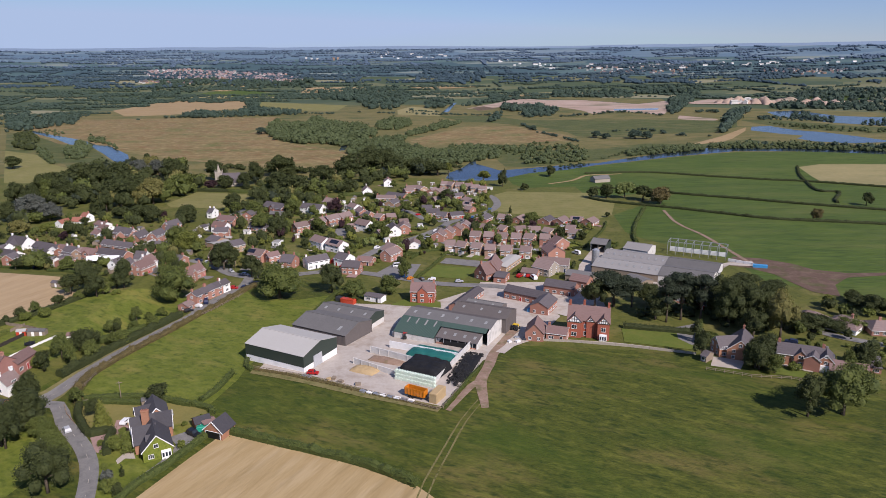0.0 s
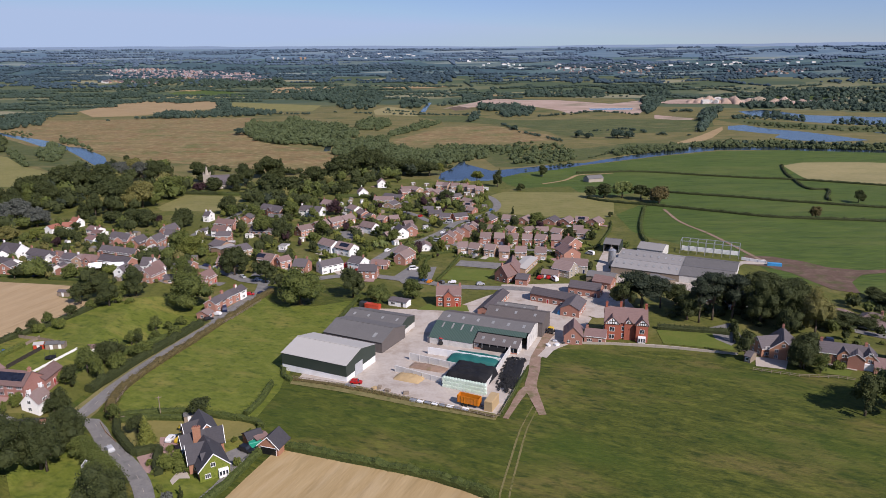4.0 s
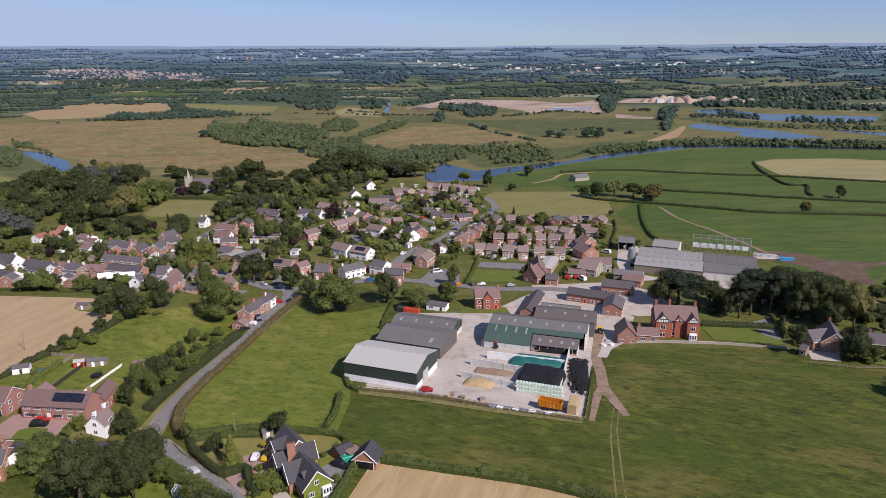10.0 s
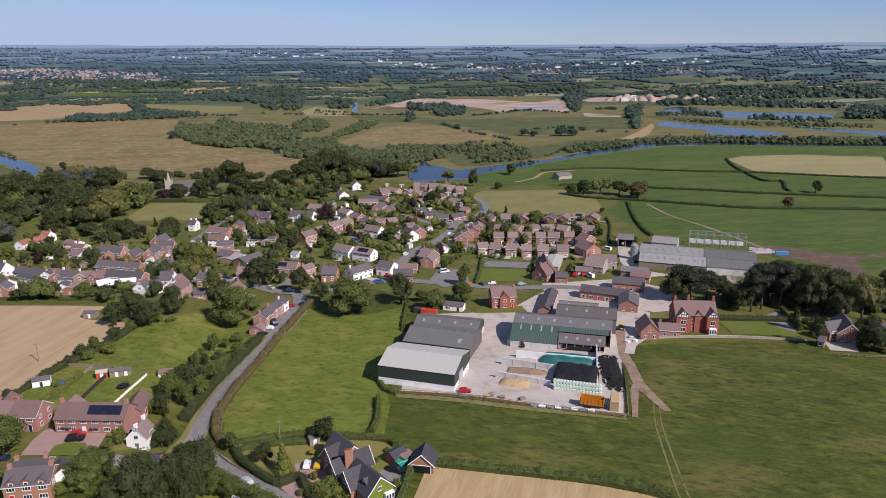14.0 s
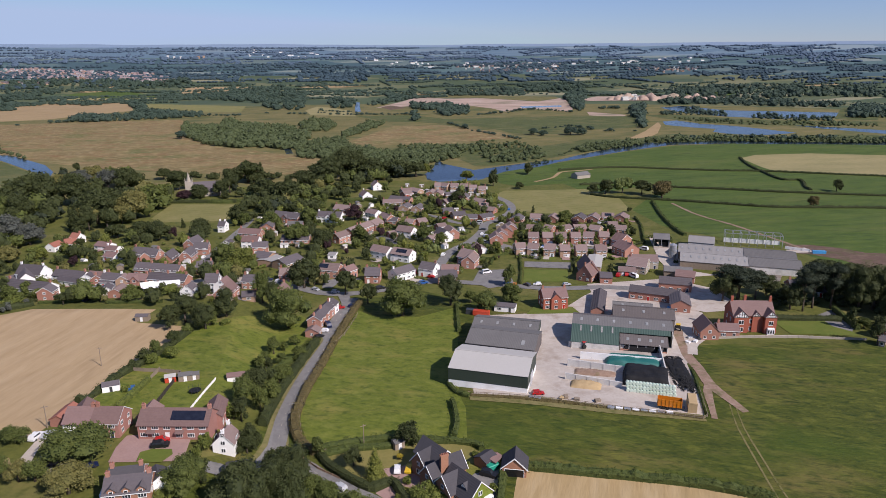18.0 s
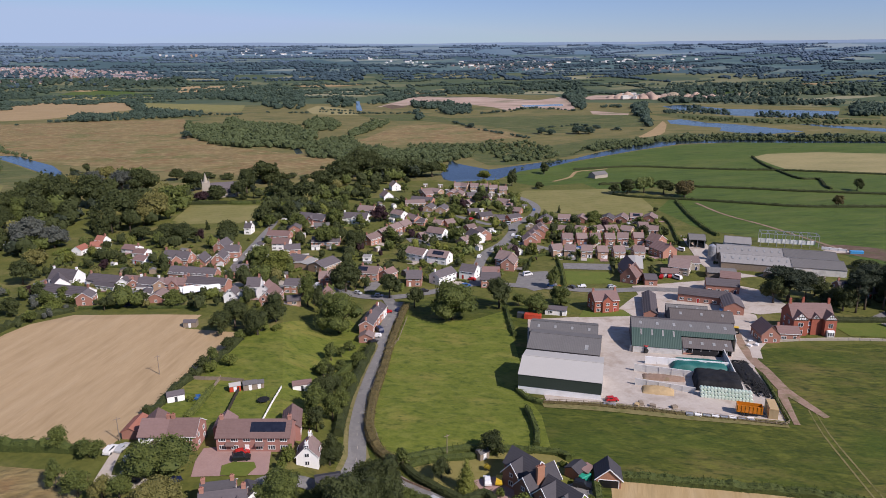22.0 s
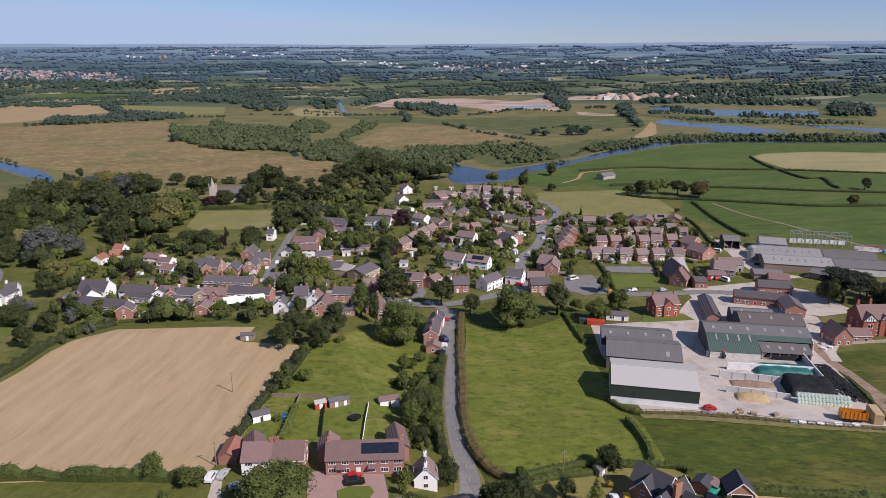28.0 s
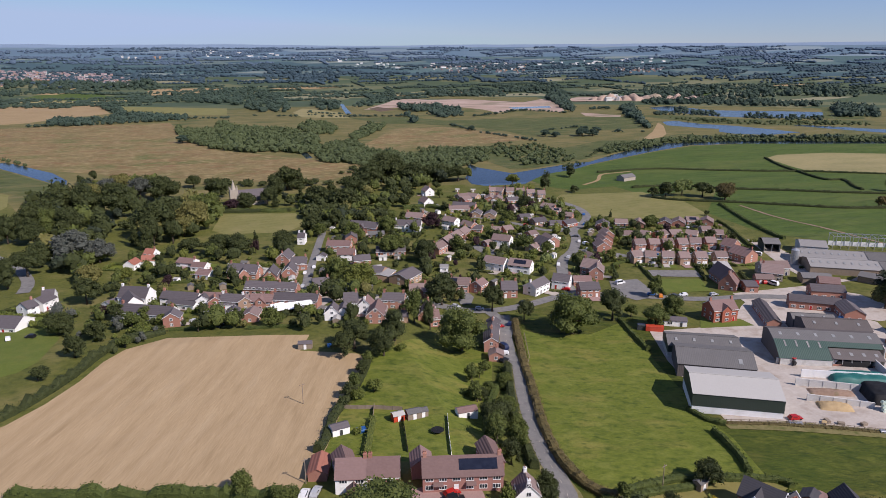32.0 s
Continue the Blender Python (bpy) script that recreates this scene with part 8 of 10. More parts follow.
house(-213.8, 445.4, -31, 10.0, 7, "white", "tile_red", 1, chimneys=1, drive=True)
house(-206.7, 434.3, -26, 7.8, 7, "white", "tile_red", 1, chimneys=1, drive=True)
house(-203.3, 418.8, -33, 7.8, 7.5, "white", "tile_red", 1, chimneys=1, drive=True)
house(-95.3, 286.3, 72, 4.9, 5.4, "brick", "slate", 2, eave=4.2, chimneys=1, group='terrace by the lane')
house(-93.8, 290.4, 69, 5.1, 5.4, "brick", "slate", 2, eave=4.2, chimneys=1, group='terrace by the lane')
house(-92.1, 294.6, 69, 5.2, 5.4, "brick", "slate", 2, eave=4.2, chimneys=1, group='terrace by the lane')
house(-90.2, 298.9, 67, 5.4, 5.4, "brick", "slate", 2, eave=4.2, chimneys=1, group='terrace by the lane')
house(-88.3, 303.0, 68, 4.9, 5.4, "white", "slate", 2, eave=4.2, chimneys=1, group='terrace by the lane')
house(-96.5, 277.8, 71, 4.5, 5.2, "brick", "tile_brown", 1, chimneys=1)
# ---- the farm ----
shed(-38.1, 223.6, -27.5, 26.1, 19.0, 6.7, 9.0, roof="sheet_pale", wall="white_panel", upper="clad_green", split=2.6, big_door=1, label="large grain barn with pale roof, green cladding and white base wall")
# Brown wall sheet stands in for the dark shade of the open gable end.
shed(-27.0, 247.4, -28.1, 25.4, 18, 5.0, 7.4, roof='sheet_grey', wall='sheet_brown', lights=0, patch=('rooflight', 0.79, 0.84, 0.2, 0.5), label='grey sheet-roofed farm shed in the yard')
shed(-22.0, 260.6, -25.8, 25.4, 13, 5.0, 6.8, roof='sheet_grey', wall='concrete_wall', upper='clad_green', lights=4, label='long grey-roofed farm shed with green end')
cattle_building(21.0, 249.2, -25)
shed(33.8, 256.4, -25, 23.5, 12.5, 6.6, 8.6, roof='sheet_brown', wall='sheet_brown', lights=3, label='tall rust-brown sheet-roofed barn')
shed(35.2, 268.2, -26, 16.0, 8, 5.0, 6.4, roof='sheet_grey', wall='sheet_brown', lights=2, label='narrow dark grey-roofed farm shed')
bar_wall(-2.8, 243.7, 25.7, 232.1, 2.2, "concrete_wall", label='stained concrete clamp wall')
bar_wall(-3.2, 232.0, 22.3, 220.5, 2.6, "white_panel", label='white-painted concrete clamp wall', bays=False)
bar_wall(-9.9, 227.1, 18.2, 210.2, 2.4, "concrete_wall", label='stained concrete clamp wall')
bar_wall(-14.9, 216.9, 0.4, 206.5, 2.2, "concrete_wall", label='grey concrete silage wall with blue marks')
bar_wall(13.6, 198.9, 30.3, 238.1, 2.4, "concrete_wall", label='stained concrete clamp wall')
mound(13.4, 224.3, -23.1, 19.7, 8, 2.2, "green_sheet", "silage clamp under a green net cover", name='silage_clamp', square=6)
mound(10.8, 210.0, -27, 15.0, 12, 3.4, "black_sheet", "silage clamp under black plastic sheeting", name='silage_clamp', square=14, seed=4)
mound(21.4, 234.4, -26.8, 12.5, 4.0, 2.6, "black_sheet", "silage clamp under black plastic sheeting", name='silage_clamp', square=6, seed=5)
mound(24.6, 211.5, -16.5, 6.3, 25, 0.7, "black_sheet", "old black sheeting beside the clamp", name='sheeting_mound', square=5, seed=6)
tyre_spread([(24.6, 226.0), (32.0, 224.5), (22.6, 196.5), (17.4, 200.5)], 300, 31)
mound(-10.2, 210.5, -28.2, 10.3, 6, 1.6, "straw", "loose heap of pale sand and feed", name='feed_mound', square=2, seed=7)
mound(-3.2, 218.8, -26.3, 14.5, 5, 1.2, "track", "brown heap of maize feed", name='feed_mound', square=2, seed=8)
for row_no in range(3):
    for i in range(15):
        k = (i + 0.5) / 15
        bale(0.8 + 13.6 * k, 204.0 + -6.9 * k + row_no * 0.35, ground_z(0.8, 204.0) + row_no * 1.12, -0.36)
tipping_trailer(8.3, 190.6, -29)
crate(15.1, 189.4, -27, 2.6, 6.5, 3.4, "straw", "tall stack of straw bales", "straw_stack")
for i in range(8):
    crate(-9.0 + 15.8 * i / 7, 194.5 + -6.8 * i / 7, -27, 2.0, 1.3, 0.7, ('steel', 'white_panel')[i % 2], 'pale bundle of stacked tyres and sheets by the fence', 'tyre_bundle')
car(-27.7, 207.9, -7, "hatch", "red", "small red pickup beside the barn")
crate(-29.5, 205.7, -27, 3.6, 1.8, 0.5, "steel", "flat grey trailer by the barn", "flat_trailer")
crate(-25.8, 284.8, -27, 7, 2.4, 2.2, "redoxide", "orange-red skip behind the sheds", "skip")
crate(-30.1, 287.8, -27, 3, 2.4, 2.2, "charcoal", "dark grey skip behind the sheds", "skip")
house(-14.0, 288.3, -27, 9, 4.5, "white", "slate", 1, chimneys=0, name="cabin", eave=2.6, pitch=15, words="low pale cabin with a blue-grey roof")
loader(46.2, 250.3, 60, "yellow", "yellow loader parked by the brick buildings")
crate(57.5, 270.3, -27, 8, 2.4, 1.5, "sky_blue", "bright blue farm trailer", "farm_trailer")
crate(45.7, 240.9, 0, 1.8, 1.2, 0.7, "steel", "farm scrap bundle by the yard", "scrap_pile")
crate(45.6, 236.7, 37, 1.8, 1.2, 0.8, "car_white", "farm scrap bundle by the yard", "scrap_pile")
crate(48.6, 239.1, 74, 1.8, 1.2, 0.9, "charcoal", "farm scrap bundle by the yard", "scrap_pile")
crate(42.4, 236.7, 111, 1.8, 1.2, 0.7, "car_white", "farm scrap bundle by the yard", "scrap_pile")
crate(-17.2, 201.5, 148, 1.8, 1.2, 0.8, "wood", "farm scrap bundle by the yard", "scrap_pile")
crate(-11.2, 199.3, 5, 1.8, 1.2, 0.9, "wood", "farm scrap bundle by the yard", "scrap_pile")
crate(-21.5, 203.4, 42, 1.8, 1.2, 0.7, "straw", "farm scrap bundle by the yard", "scrap_pile")
crate(-19.9, 203.9, 79, 1.8, 1.2, 0.8, "wood", "farm scrap bundle by the yard", "scrap_pile")
house(55.5, 287.6, -34, 20.5, 7.5, "brick", "slate", 1, chimneys=0, eave=3.6, name='stable')
house(72.5, 298.2, -28, 14.5, 8, "brick", "slate", 1, chimneys=0, eave=3.8, name='stable')
house(60.8, 274.0, 63, 13.0, 8, "brick", "slate", 1, chimneys=0, eave=3.6, name='stable')
house(84.0, 308.5, -34, 9.0, 8, "brick", "tile_red", 1, chimneys=0, eave=3.4, name='stable')
house(27.6, 284.2, 63, 25.2, 5.5, "brick", "slate", 1, chimneys=0, eave=2.6, name='outbuilding')
house(38.9, 322.3, 43, 9.0, 8, "brick", "tile_red", 1, chimneys=1, eave=3.6, pitch=50, name='school', words='old red brick school with steep tiled gables')
house(42.6, 330.4, 78, 16.7, 8, "brick", "tile_red", 1, chimneys=0, eave=3.6, pitch=50, name='school', words='old red brick school with steep tiled gables')
house(51.5, 342.0, 63, 22.2, 7, "brick_buff", "sheet_pale", 1, chimneys=0, eave=3.2, pitch=8, name='classroom', words='low classroom with a pale green flat roof')
house(46.2, 317.3, -21, 5.8, 9, "brick", "slate", 1, chimneys=0, eave=3.2, pitch=12, name='classroom')
house(75.8, 335.8, -16, 14.2, 8, "stone", "tile_brown", 2, chimneys=1)
house(61.5, 325.5, -23, 8.3, 6, "brick", "tile_brown", 1, chimneys=0)
house(85.8, 318.4, -27, 13.5, 9, "wood", "sheet_grey", 1, chimneys=0, eave=3, pitch=14, name='outbuilding', panes=False)
house(8.0, 289.0, -5, 10.9, 9, "brick_dark", "tile_red", 2, chimneys=2, eave=5.4, gable=True, words='detached red brick house with white windows and front gable')
house(111.7, 309.1, -60, 11.0, 9, "wood", "sheet_grey", 1, chimneys=0, eave=3, pitch=14, name='outbuilding', panes=False)
mansion(74.5, 246.0, -15)
house(53.1, 242.1, 76, 9.5, 7, "brick", "tile_red", 1, chimneys=0, eave=3.6, pitch=45, name='coach_house', words='red brick coach house with a steep tiled gable')
house(61.6, 241.1, -20, 7.9, 7, "brick", "tile_red", 1, chimneys=1, eave=3.0)
house(125.2, 223.2, 63, 13.5, 8.5, "brick_villa", "slate", 2, eave=3.9, pitch=42, chimneys=1, words='brick house with slate roof and a white-framed gable')
house(120.0, 224.4, 5, 8.0, 7, "brick_villa", "slate", 2, eave=3.6, pitch=42, chimneys=0, gable=False)
house(110.9, 217.8, -50, 2.1, 5, "wood", "slate", 1, chimneys=0, name='outbuilding')
house(142.4, 215.2, -24, 15.0, 8, "brick_villa", "slate", 2, chimneys=2, gable=True)
house(148.6, 210.2, 63, 8.5, 5.5, "brick_villa", "slate", 2, chimneys=0, eave=3.8, pitch=42)
house(144.6, 210.5, 56, 6.8, 5, "brick", "slate", 2, chimneys=0)
house(153.6, 204.9, -25, 11.5, 8, "brick", "tile_red", 1, chimneys=0)
house(167.3, 255.1, -42, 10.6, 12, "brick", "tile_brown", 1, hip=4, chimneys=0)
house(178.0, 249.0, -47, 11.3, 12, "white", "tile_brown", 1, hip=4)
house(191.0, 244.5, -11, 12.8, 10, "brick", "tile_brown", 1, hip=3)
house(162.9, 211.2, -28, 9.5, 10, "brick", "slate", 1, hip=3, chimneys=0)
house(124.5, 279.0, -15, 11.0, 8, "brick", "slate", 2, chimneys=1, solar=True)
house(134.0, 273.5, -43, 6.9, 8, "white", "slate", 1, chimneys=0)
crate(146.2, 207.8, -24, 5, 3.2, 2.5, "car_white", "white-framed glass conservatory beside the house", "conservatory")
shed(121.0, 345.3, -31, 33.0, 18.2, 4.0, 6.2, roof='sheet_mid', wall='wood', lights=9, label='long pale-roofed cattle shed with rooflights')
shed(112.5, 328.9, -30, 33.4, 18.2, 4.0, 6.2, roof='sheet_mid', wall='wood', lights=9, label='long pale-roofed cattle shed with rooflights')
shed(146.3, 330.2, -30, 25.5, 18.2, 4.0, 6.0, roof='sheet_grey', wall='concrete_wall', lights=0, label='long dark grey-roofed cattle shed')
shed(137.6, 314.6, -29, 24.6, 18.2, 4.0, 6.0, roof='sheet_grey', wall='concrete_wall', lights=0, label='long dark grey-roofed cattle shed')
shed(128.0, 365.0, -33, 14.0, 15, 4.6, 6.6, roof='sheet_mid', wall='concrete_wall', label='pale sheeted cattle shed behind')
shed(108.6, 376.0, -27, 9.0, 13, 5.0, 6.8, roof='sheet_grey', wall='clad_green', open_front=True, label='open-fronted grey machinery shed')
portal_frame(157.5, 358.4, -28.5, 30.7, 8, 7.5)
silo(99.0, 346.2, 2.0, 8)
bar_wall(172.0, 349.8, 181.5, 341.5, 1.6, "white_panel", label='low white concrete wall by the sheds')
crate(183.7, 337.0, -20, 7, 2, 1.6, "sky_blue", "blue farm machine by the sheds", "farm_machine")
house(164.7, 627.4, 18, 16, 9, "stone", "sheet_grey", 1, chimneys=0, eave=3.5, name="barn", words="isolated ruined stone barn in the fields", panes=False)
church(-176.6, 624.0, 8)
hedge([(-200, 590), (-175, 585), (-149, 580)], 2.4, 2.6, "dark", "tall clipped dark churchyard hedge", 71, 0.15)
tree(-180, 603, 4.6, 9.0, "dark")
tree(-159, 600, 4.4, 17.0, "spire")
tree(-152, 604, 4.0, 11.0, "pine")
tree(-139, 614, 4.6, 15.0, "spire")
tree(-131, 612, 5.2, 13.0, "dark")
tree(-137, 491, 4.6, 9.0, "oak")
tree(-124, 515, 6.0, 14.0, "dark")
tree(-258, 1040, 9.0, 11.0, "far")
# ---- houses along the lane ----
right_pair = house(-134.5, 199.9, -13, 19.2, 8, "brick_pink", "tile_red", 2, eave=4.3, pitch=36, chimneys=2, words='pair of red brick semi-detached houses with solar panels', group='semi-detached houses', solar=(3.7, 9.2))
house(-143.0, 206.6, 80, 6.1, 5.0, "brick_pink", "tile_red", 1, eave=3.6, pitch=38, chimneys=0, name='extension')
house(-125.3, 205.4, 86, 9.6, 4.8, "brick_pink", "tile_red", 1, eave=3.8, pitch=38, chimneys=0, name='extension')
brick_half = house(-152.7, 204.7, -13, 7.55, 8, "brick_pink", "tile_red", 2, eave=4.3, pitch=36, chimneys=1, group='semi-detached houses', words='red brick half of a semi-detached pair')
white_half = house(-160.1, 206.4, -13, 7.55, 8, "white", "tile_red", 2, eave=4.3, pitch=36, chimneys=1, group='semi-detached houses', words='white rendered half of a semi-detached pair')
house(-161.3, 211.9, -88, 7.1, 5.0, "white", "tile_red", 1, eave=3.8, pitch=38, chimneys=0, name='extension')
for pair, u in ((right_pair, -5.9), (right_pair, 1.9), (brick_half, -0.4)):
    roof_slab("door_canopy", "tile_red", pair, u - 1.2, u + 1.2, -5.1, 2.35, -4.0, 2.85)
gable_wing(white_half, 0.6, -4.6, math.pi / 2, 2.6, 2.8, 2.2, 42, "brick_pink", "tile_red", name="porch")
house(-167.2, 214.0, 75, 8.0, 4.6, "brick", "tile_orange", 1, eave=2.3, pitch=28, chimneys=0, name='garage')
house(-121.3, 191.2, 78, 5.9, 5.6, "white", "tile_brown", 2, eave=3.2, pitch=46, chimneys=2, words='small white cottage with brown tile roof and chimneys')
house(-117.2, 178.6, 2, 6.0, 7, "brick", "slate_dark", 1, chimneys=0, eave=2.8, name='outbuilding')
house(-142.1, 175.3, -1, 7.6, 6, "brick", "slate_dark", 2, chimneys=2, eave=4.2)
dormer_house = house(-140.6, 170.6, -2, 10.2, 7.5, "brick_villa", "slate", 2, chimneys=2, eave=4.4, words='brick house with slate roof, dormers and conservatory')
for u in (-3.2, 0.0, 3.2):
    gable_wing(dormer_house, u, -2.55, math.pi / 2, 2.2, 1.8, 5.3, 40, "brick_villa", "slate", name="dormer")
    window(dormer_house, u, -3.66, 4.3, 0, 0.9, 0.9, 1)
house(-134.9, 172.8, -72, 5.5, 4, "white", "slate_dark", 2, chimneys=0, eave=4.2)
crate(-145.3, 172.3, -0, 4.5, 3.5, 2.5, "car_white", "white-framed glass conservatory beside the house", "conservatory")
villa(-66.0, 163.1, [(-62.7, 161.8, 118, 10.3, 7.4, 3.2, 46), (-66.0, 163.1, 25, 5.7, 6.2, 3.4, 47), (-68.8, 168.2, 29, 6.2, 5.4, 3.6, 50), (-70.1, 174.1, 32, 5.9, 5.4, 3.8, 50), (-67.8, 174.9, 118, 9.4, 6.2, 4.6, 46), (-64.4, 170.9, -160, 5.4, 5.8, 3.6, 46)], [(-67.1, 166.9, 9.8, 2.0)], (-62.9, 159.7, 3.6, 28))
gable_garage(-47.6, 169.9, 69, 5.8, 6.2, 2.5, 42)
house(-54.3, 174.3, 34, 4.5, 4, "brick_villa", "slate_dark", 1, chimneys=0, eave=2.2, name='outbuilding')
house(-52.3, 173.8, 43, 3.5, 3, "brick_villa", "tile_red", 1, chimneys=0, panes=False, eave=2.0, pitch=15, name='outbuilding')
garden_shed(-75.8, 187.2, 20, 3.0, 2.4, 2.1, "wood", "sheet_grey")
greenhouse(-93.7, 161.9, -35)
crate(-53.2, 171.8, 20, 3.4, 2.2, 1.6, "tarp_green", "green tarpaulin-covered heap by the drive", "covered_trailer")
car(-54.9, 169.0, -35, "suv", "black", "black car parked on the dark drive")
car(-77.6, 176.2, 80, "hatch", "car_white", "small white car beside the house")
car(-74.6, 175.7, 70, "hatch", "yellow", "yellow car beside the house")
car(-138.3, 195.4, 12, "hatch", "red", "bright red car on the paved forecourt")
car(-138.3, 192.9, -3, "suv", "black", "black estate car on the paved forecourt")
car(-171.9, 204.5, 70, "suv", "car_white", "white van-like car on the gravel drive")
car(-169.1, 205.0, 65, "saloon", "silver", "silver car parked by the white house")
car(-165.7, 198.9, 10, "hatch", "silver", "silver car parked by the lawn")
car(-164.4, 190.1, -5, "van", "navy", "dark blue van on the gravel")
car(-153.9, 186.6, 20, "hatch", "navy", "dark blue car beneath the oak")
car(-92.8, 171.7, 130, "hatch", "silver", "silver car on the lane")
car(-84.1, 307.0, 0, "hatch", "red")
car(-79.0, 308.1, 53, "hatch", "navy")
car(-90.5, 286.2, 106, "van", "navy")
car(-92.4, 280.7, 159, "hatch", "car_white")
car(-94.4, 274.9, 32, "hatch", "black")
car(-43.0, 352.2, 85, "van", "red")
car(-36.7, 342.6, 138, "hatch", "red")
car(-7.2, 343.5, 11, "van", "car_white")
car(0.5, 320.5, 64, "hatch", "orange")
car(6.3, 319.1, 117, "hatch", "charcoal")
car(11.4, 318.8, 170, "hatch", "car_white")
car(-0.8, 477.4, 43, "hatch", "red")
car(3.5, 435.7, 96, "saloon", "car_white")
car(16.1, 437.4, 149, "saloon", "charcoal")
car(13.7, 419.1, 22, "suv", "car_white")
car(35.1, 427.7, 75, "van", "car_white")
car(-5.1, 422.3, 128, "hatch", "red")
car(-3.0, 390.9, 1, "hatch", "silver")
car(-193.8, 332.7, 54, "hatch", "navy")
car(-273.0, 345.0, 107, "hatch", "car_white")
car(-265.2, 345.0, 160, "hatch", "black")
car(-204.5, 343.5, 33, "hatch", "silver")
car(-199.8, 339.9, 86, "hatch", "car_white")
car(-197.3, 342.4, 139, "hatch", "charcoal")
car(-259.3, 360.9, 12, "suv", "charcoal")
car(-145.1, 368.7, 65, "saloon", "charcoal")
car(-139.4, 372.0, 118, "van", "car_white")
car(-146.5, 383.3, 171, "hatch", "sky_blue")
car(-111.1, 352.0, 44, "suv", "car_white")
car(-108.8, 359.0, 97, "hatch", "silver")
car(148.8, 233.5, 150, "suv", "navy")
car(79.1, 239.7, 23, "hatch", "charcoal")
car(60.3, 323.7, 76, "suv", "red")
car(92.8, 366.9, 129, "van", "car_white")
car(25.1, 315.0, 2, "hatch", "silver")
car(55.9, 323.2, 55, "suv", "red")
car(62.4, 319.7, 108, "van", "car_white")
car(100.9, 434.7, 161, "suv", "black")
car(96.6, 435.8, 34, "hatch", "silver")
car(1.9, 434.5, 87, "saloon", "silver")
car(25.8, 426.9, 140, "hatch", "silver")
garden_shed(-159.8, 232.7, 12, 5, 3.5, 2.2, "white", "slate", "white garden cabin with a dark roof")
garden_shed(-142.6, 235.1, 8, 3.4, 2.6, 2.0, "redoxide", "sheet_pale", "small dark red garden shed with a pale roof")
garden_shed(-138.0, 235.2, 5, 4.2, 3, 2.1, "wood", "sheet_grey")
garden_shed(-135.3, 235.5, 5, 3.0, 2.6, 1.9, "wood", "sheet_grey")
garden_shed(-122.1, 234.4, 3, 6, 3.5, 2.2, "white", "tile_red", "white garden room with a red roof and red doors")
crate(-153.8, 231.5, 10, 2.6, 2.2, 0.9, "blue", "blue tarpaulin over a heap in the garden", "covered_heap")
trampoline(-133.7, 224.6)
garden_shed(-163.3, 297.6, -10, 5, 3, 2.2, "wood", "slate")
crate(-154.2, 296.4, 0, 2.5, 2.5, 0.6, "sky_blue", "blue paddling pool in a garden", "paddling_pool")
marquee(-164.3, 345.5, 5, 16, 8)
marquee(-171.0, 346.2, 20, 6, 5)
pole(-167.9, 253.6)
pole(-171.0, 210.2)
pole(-85.0, 189.6)
fence([(-49.3, 213.1), (-37.0, 208.5), (-20.3, 201.0), (-6.1, 193.3), (14.9, 182.6), (16.9, 183.6), (24.0, 199.7)], height=1.2)
fence([(-101.5, 191.9), (-102.6, 213.0), (-99.1, 237.1), (-90.9, 262.2), (-84.5, 275.0), (-77.0, 298.0)], height=1.2, spacing=4)
fence([(49.8, 238.4), (65.8, 236.3), (86.1, 231.2), (109.0, 223.0)], height=1.1, spacing=4, mat='stone', solid=True, label='low stone wall along the pasture')
fence([(107.6, 209.3), (120.4, 203.1), (132.8, 201.3), (137.2, 198.8)], height=1.2, spacing=3)
fence([(-144.0, 216.7), (-142.3, 228.0), (-140.3, 239.5)], height=1.5, solid=True, label='dark timber garden fence', mat='timber')
fence([(-133.5, 211.9), (-131.0, 222.7), (-128.4, 232.7)], height=1.0, solid=True, mat='white', label='low white painted garden wall')
fence([(-147.7, 245.0), (-149.3, 238.3)], height=1.4, solid=True, label='grey timber garden fence')
fence([(-156.6, 246.9), (-152.6, 245.2), (-147.8, 243.8), (-140.1, 240.2)], height=1.4, solid=True, label='grey timber garden fence')
fence([(-101.5, 186.5), (-97.8, 181.1), (-92.5, 175.5)], height=0.9, spacing=3, solid=True, mat='brick_buff', label='low pink brick wall along the lane')
crate(-96.2, 189.0, 20, 1.8, 0.7, 0.7, "wood", "grey wooden picnic table on a lawn", "picnic_table")
loader(2.7, 241.4, 10, "red", "red farm telehandler beside the clamp wall")
loader(6.4, 213.3, 80, "orange", "orange loader by the silage clamp")
tree(-58.6, 292.4, 11.0, 17.0, "oak")
tree(-80.5, 325.5, 5.8, 12.8, "dark")
tree(-99.1, 340.3, 7.6, 15.3, "dark")
tree(-106.0, 289.5, 10.5, 18.0, "oak")
tree(-313.6, 566.9, 12.3, 23.1, "dark")
tree(-310.0, 601.7, 15.3, 24.6, "dark")
tree(-293.6, 601.3, 13.2, 26.8, "dark")
tree(-303.3, 666.5, 12.3, 16.0, "olive")
tree(-273.9, 604.2, 15.6, 25.0, "dark")
tree(-241.2, 489.6, 5.1, 20.6, "spire")
tree(-237.3, 522.1, 15.5, 25.5, "dark")
tree(-233.6, 546.5, 12.2, 21.1, "dark")
tree(-215.2, 531.6, 13.2, 20.7, "olive")
tree(-210.4, 581.7, 14.5, 18.5, "oak")
tree(-246.8, 657.4, 14.8, 20.7, "dark")
tree(-265.6, 669.2, 11.5, 18.6, "grey")
tree(-293.9, 688.4, 11.7, 16.6, "grey")
tree(-283.1, 696.8, 11.9, 18.3, "olive")
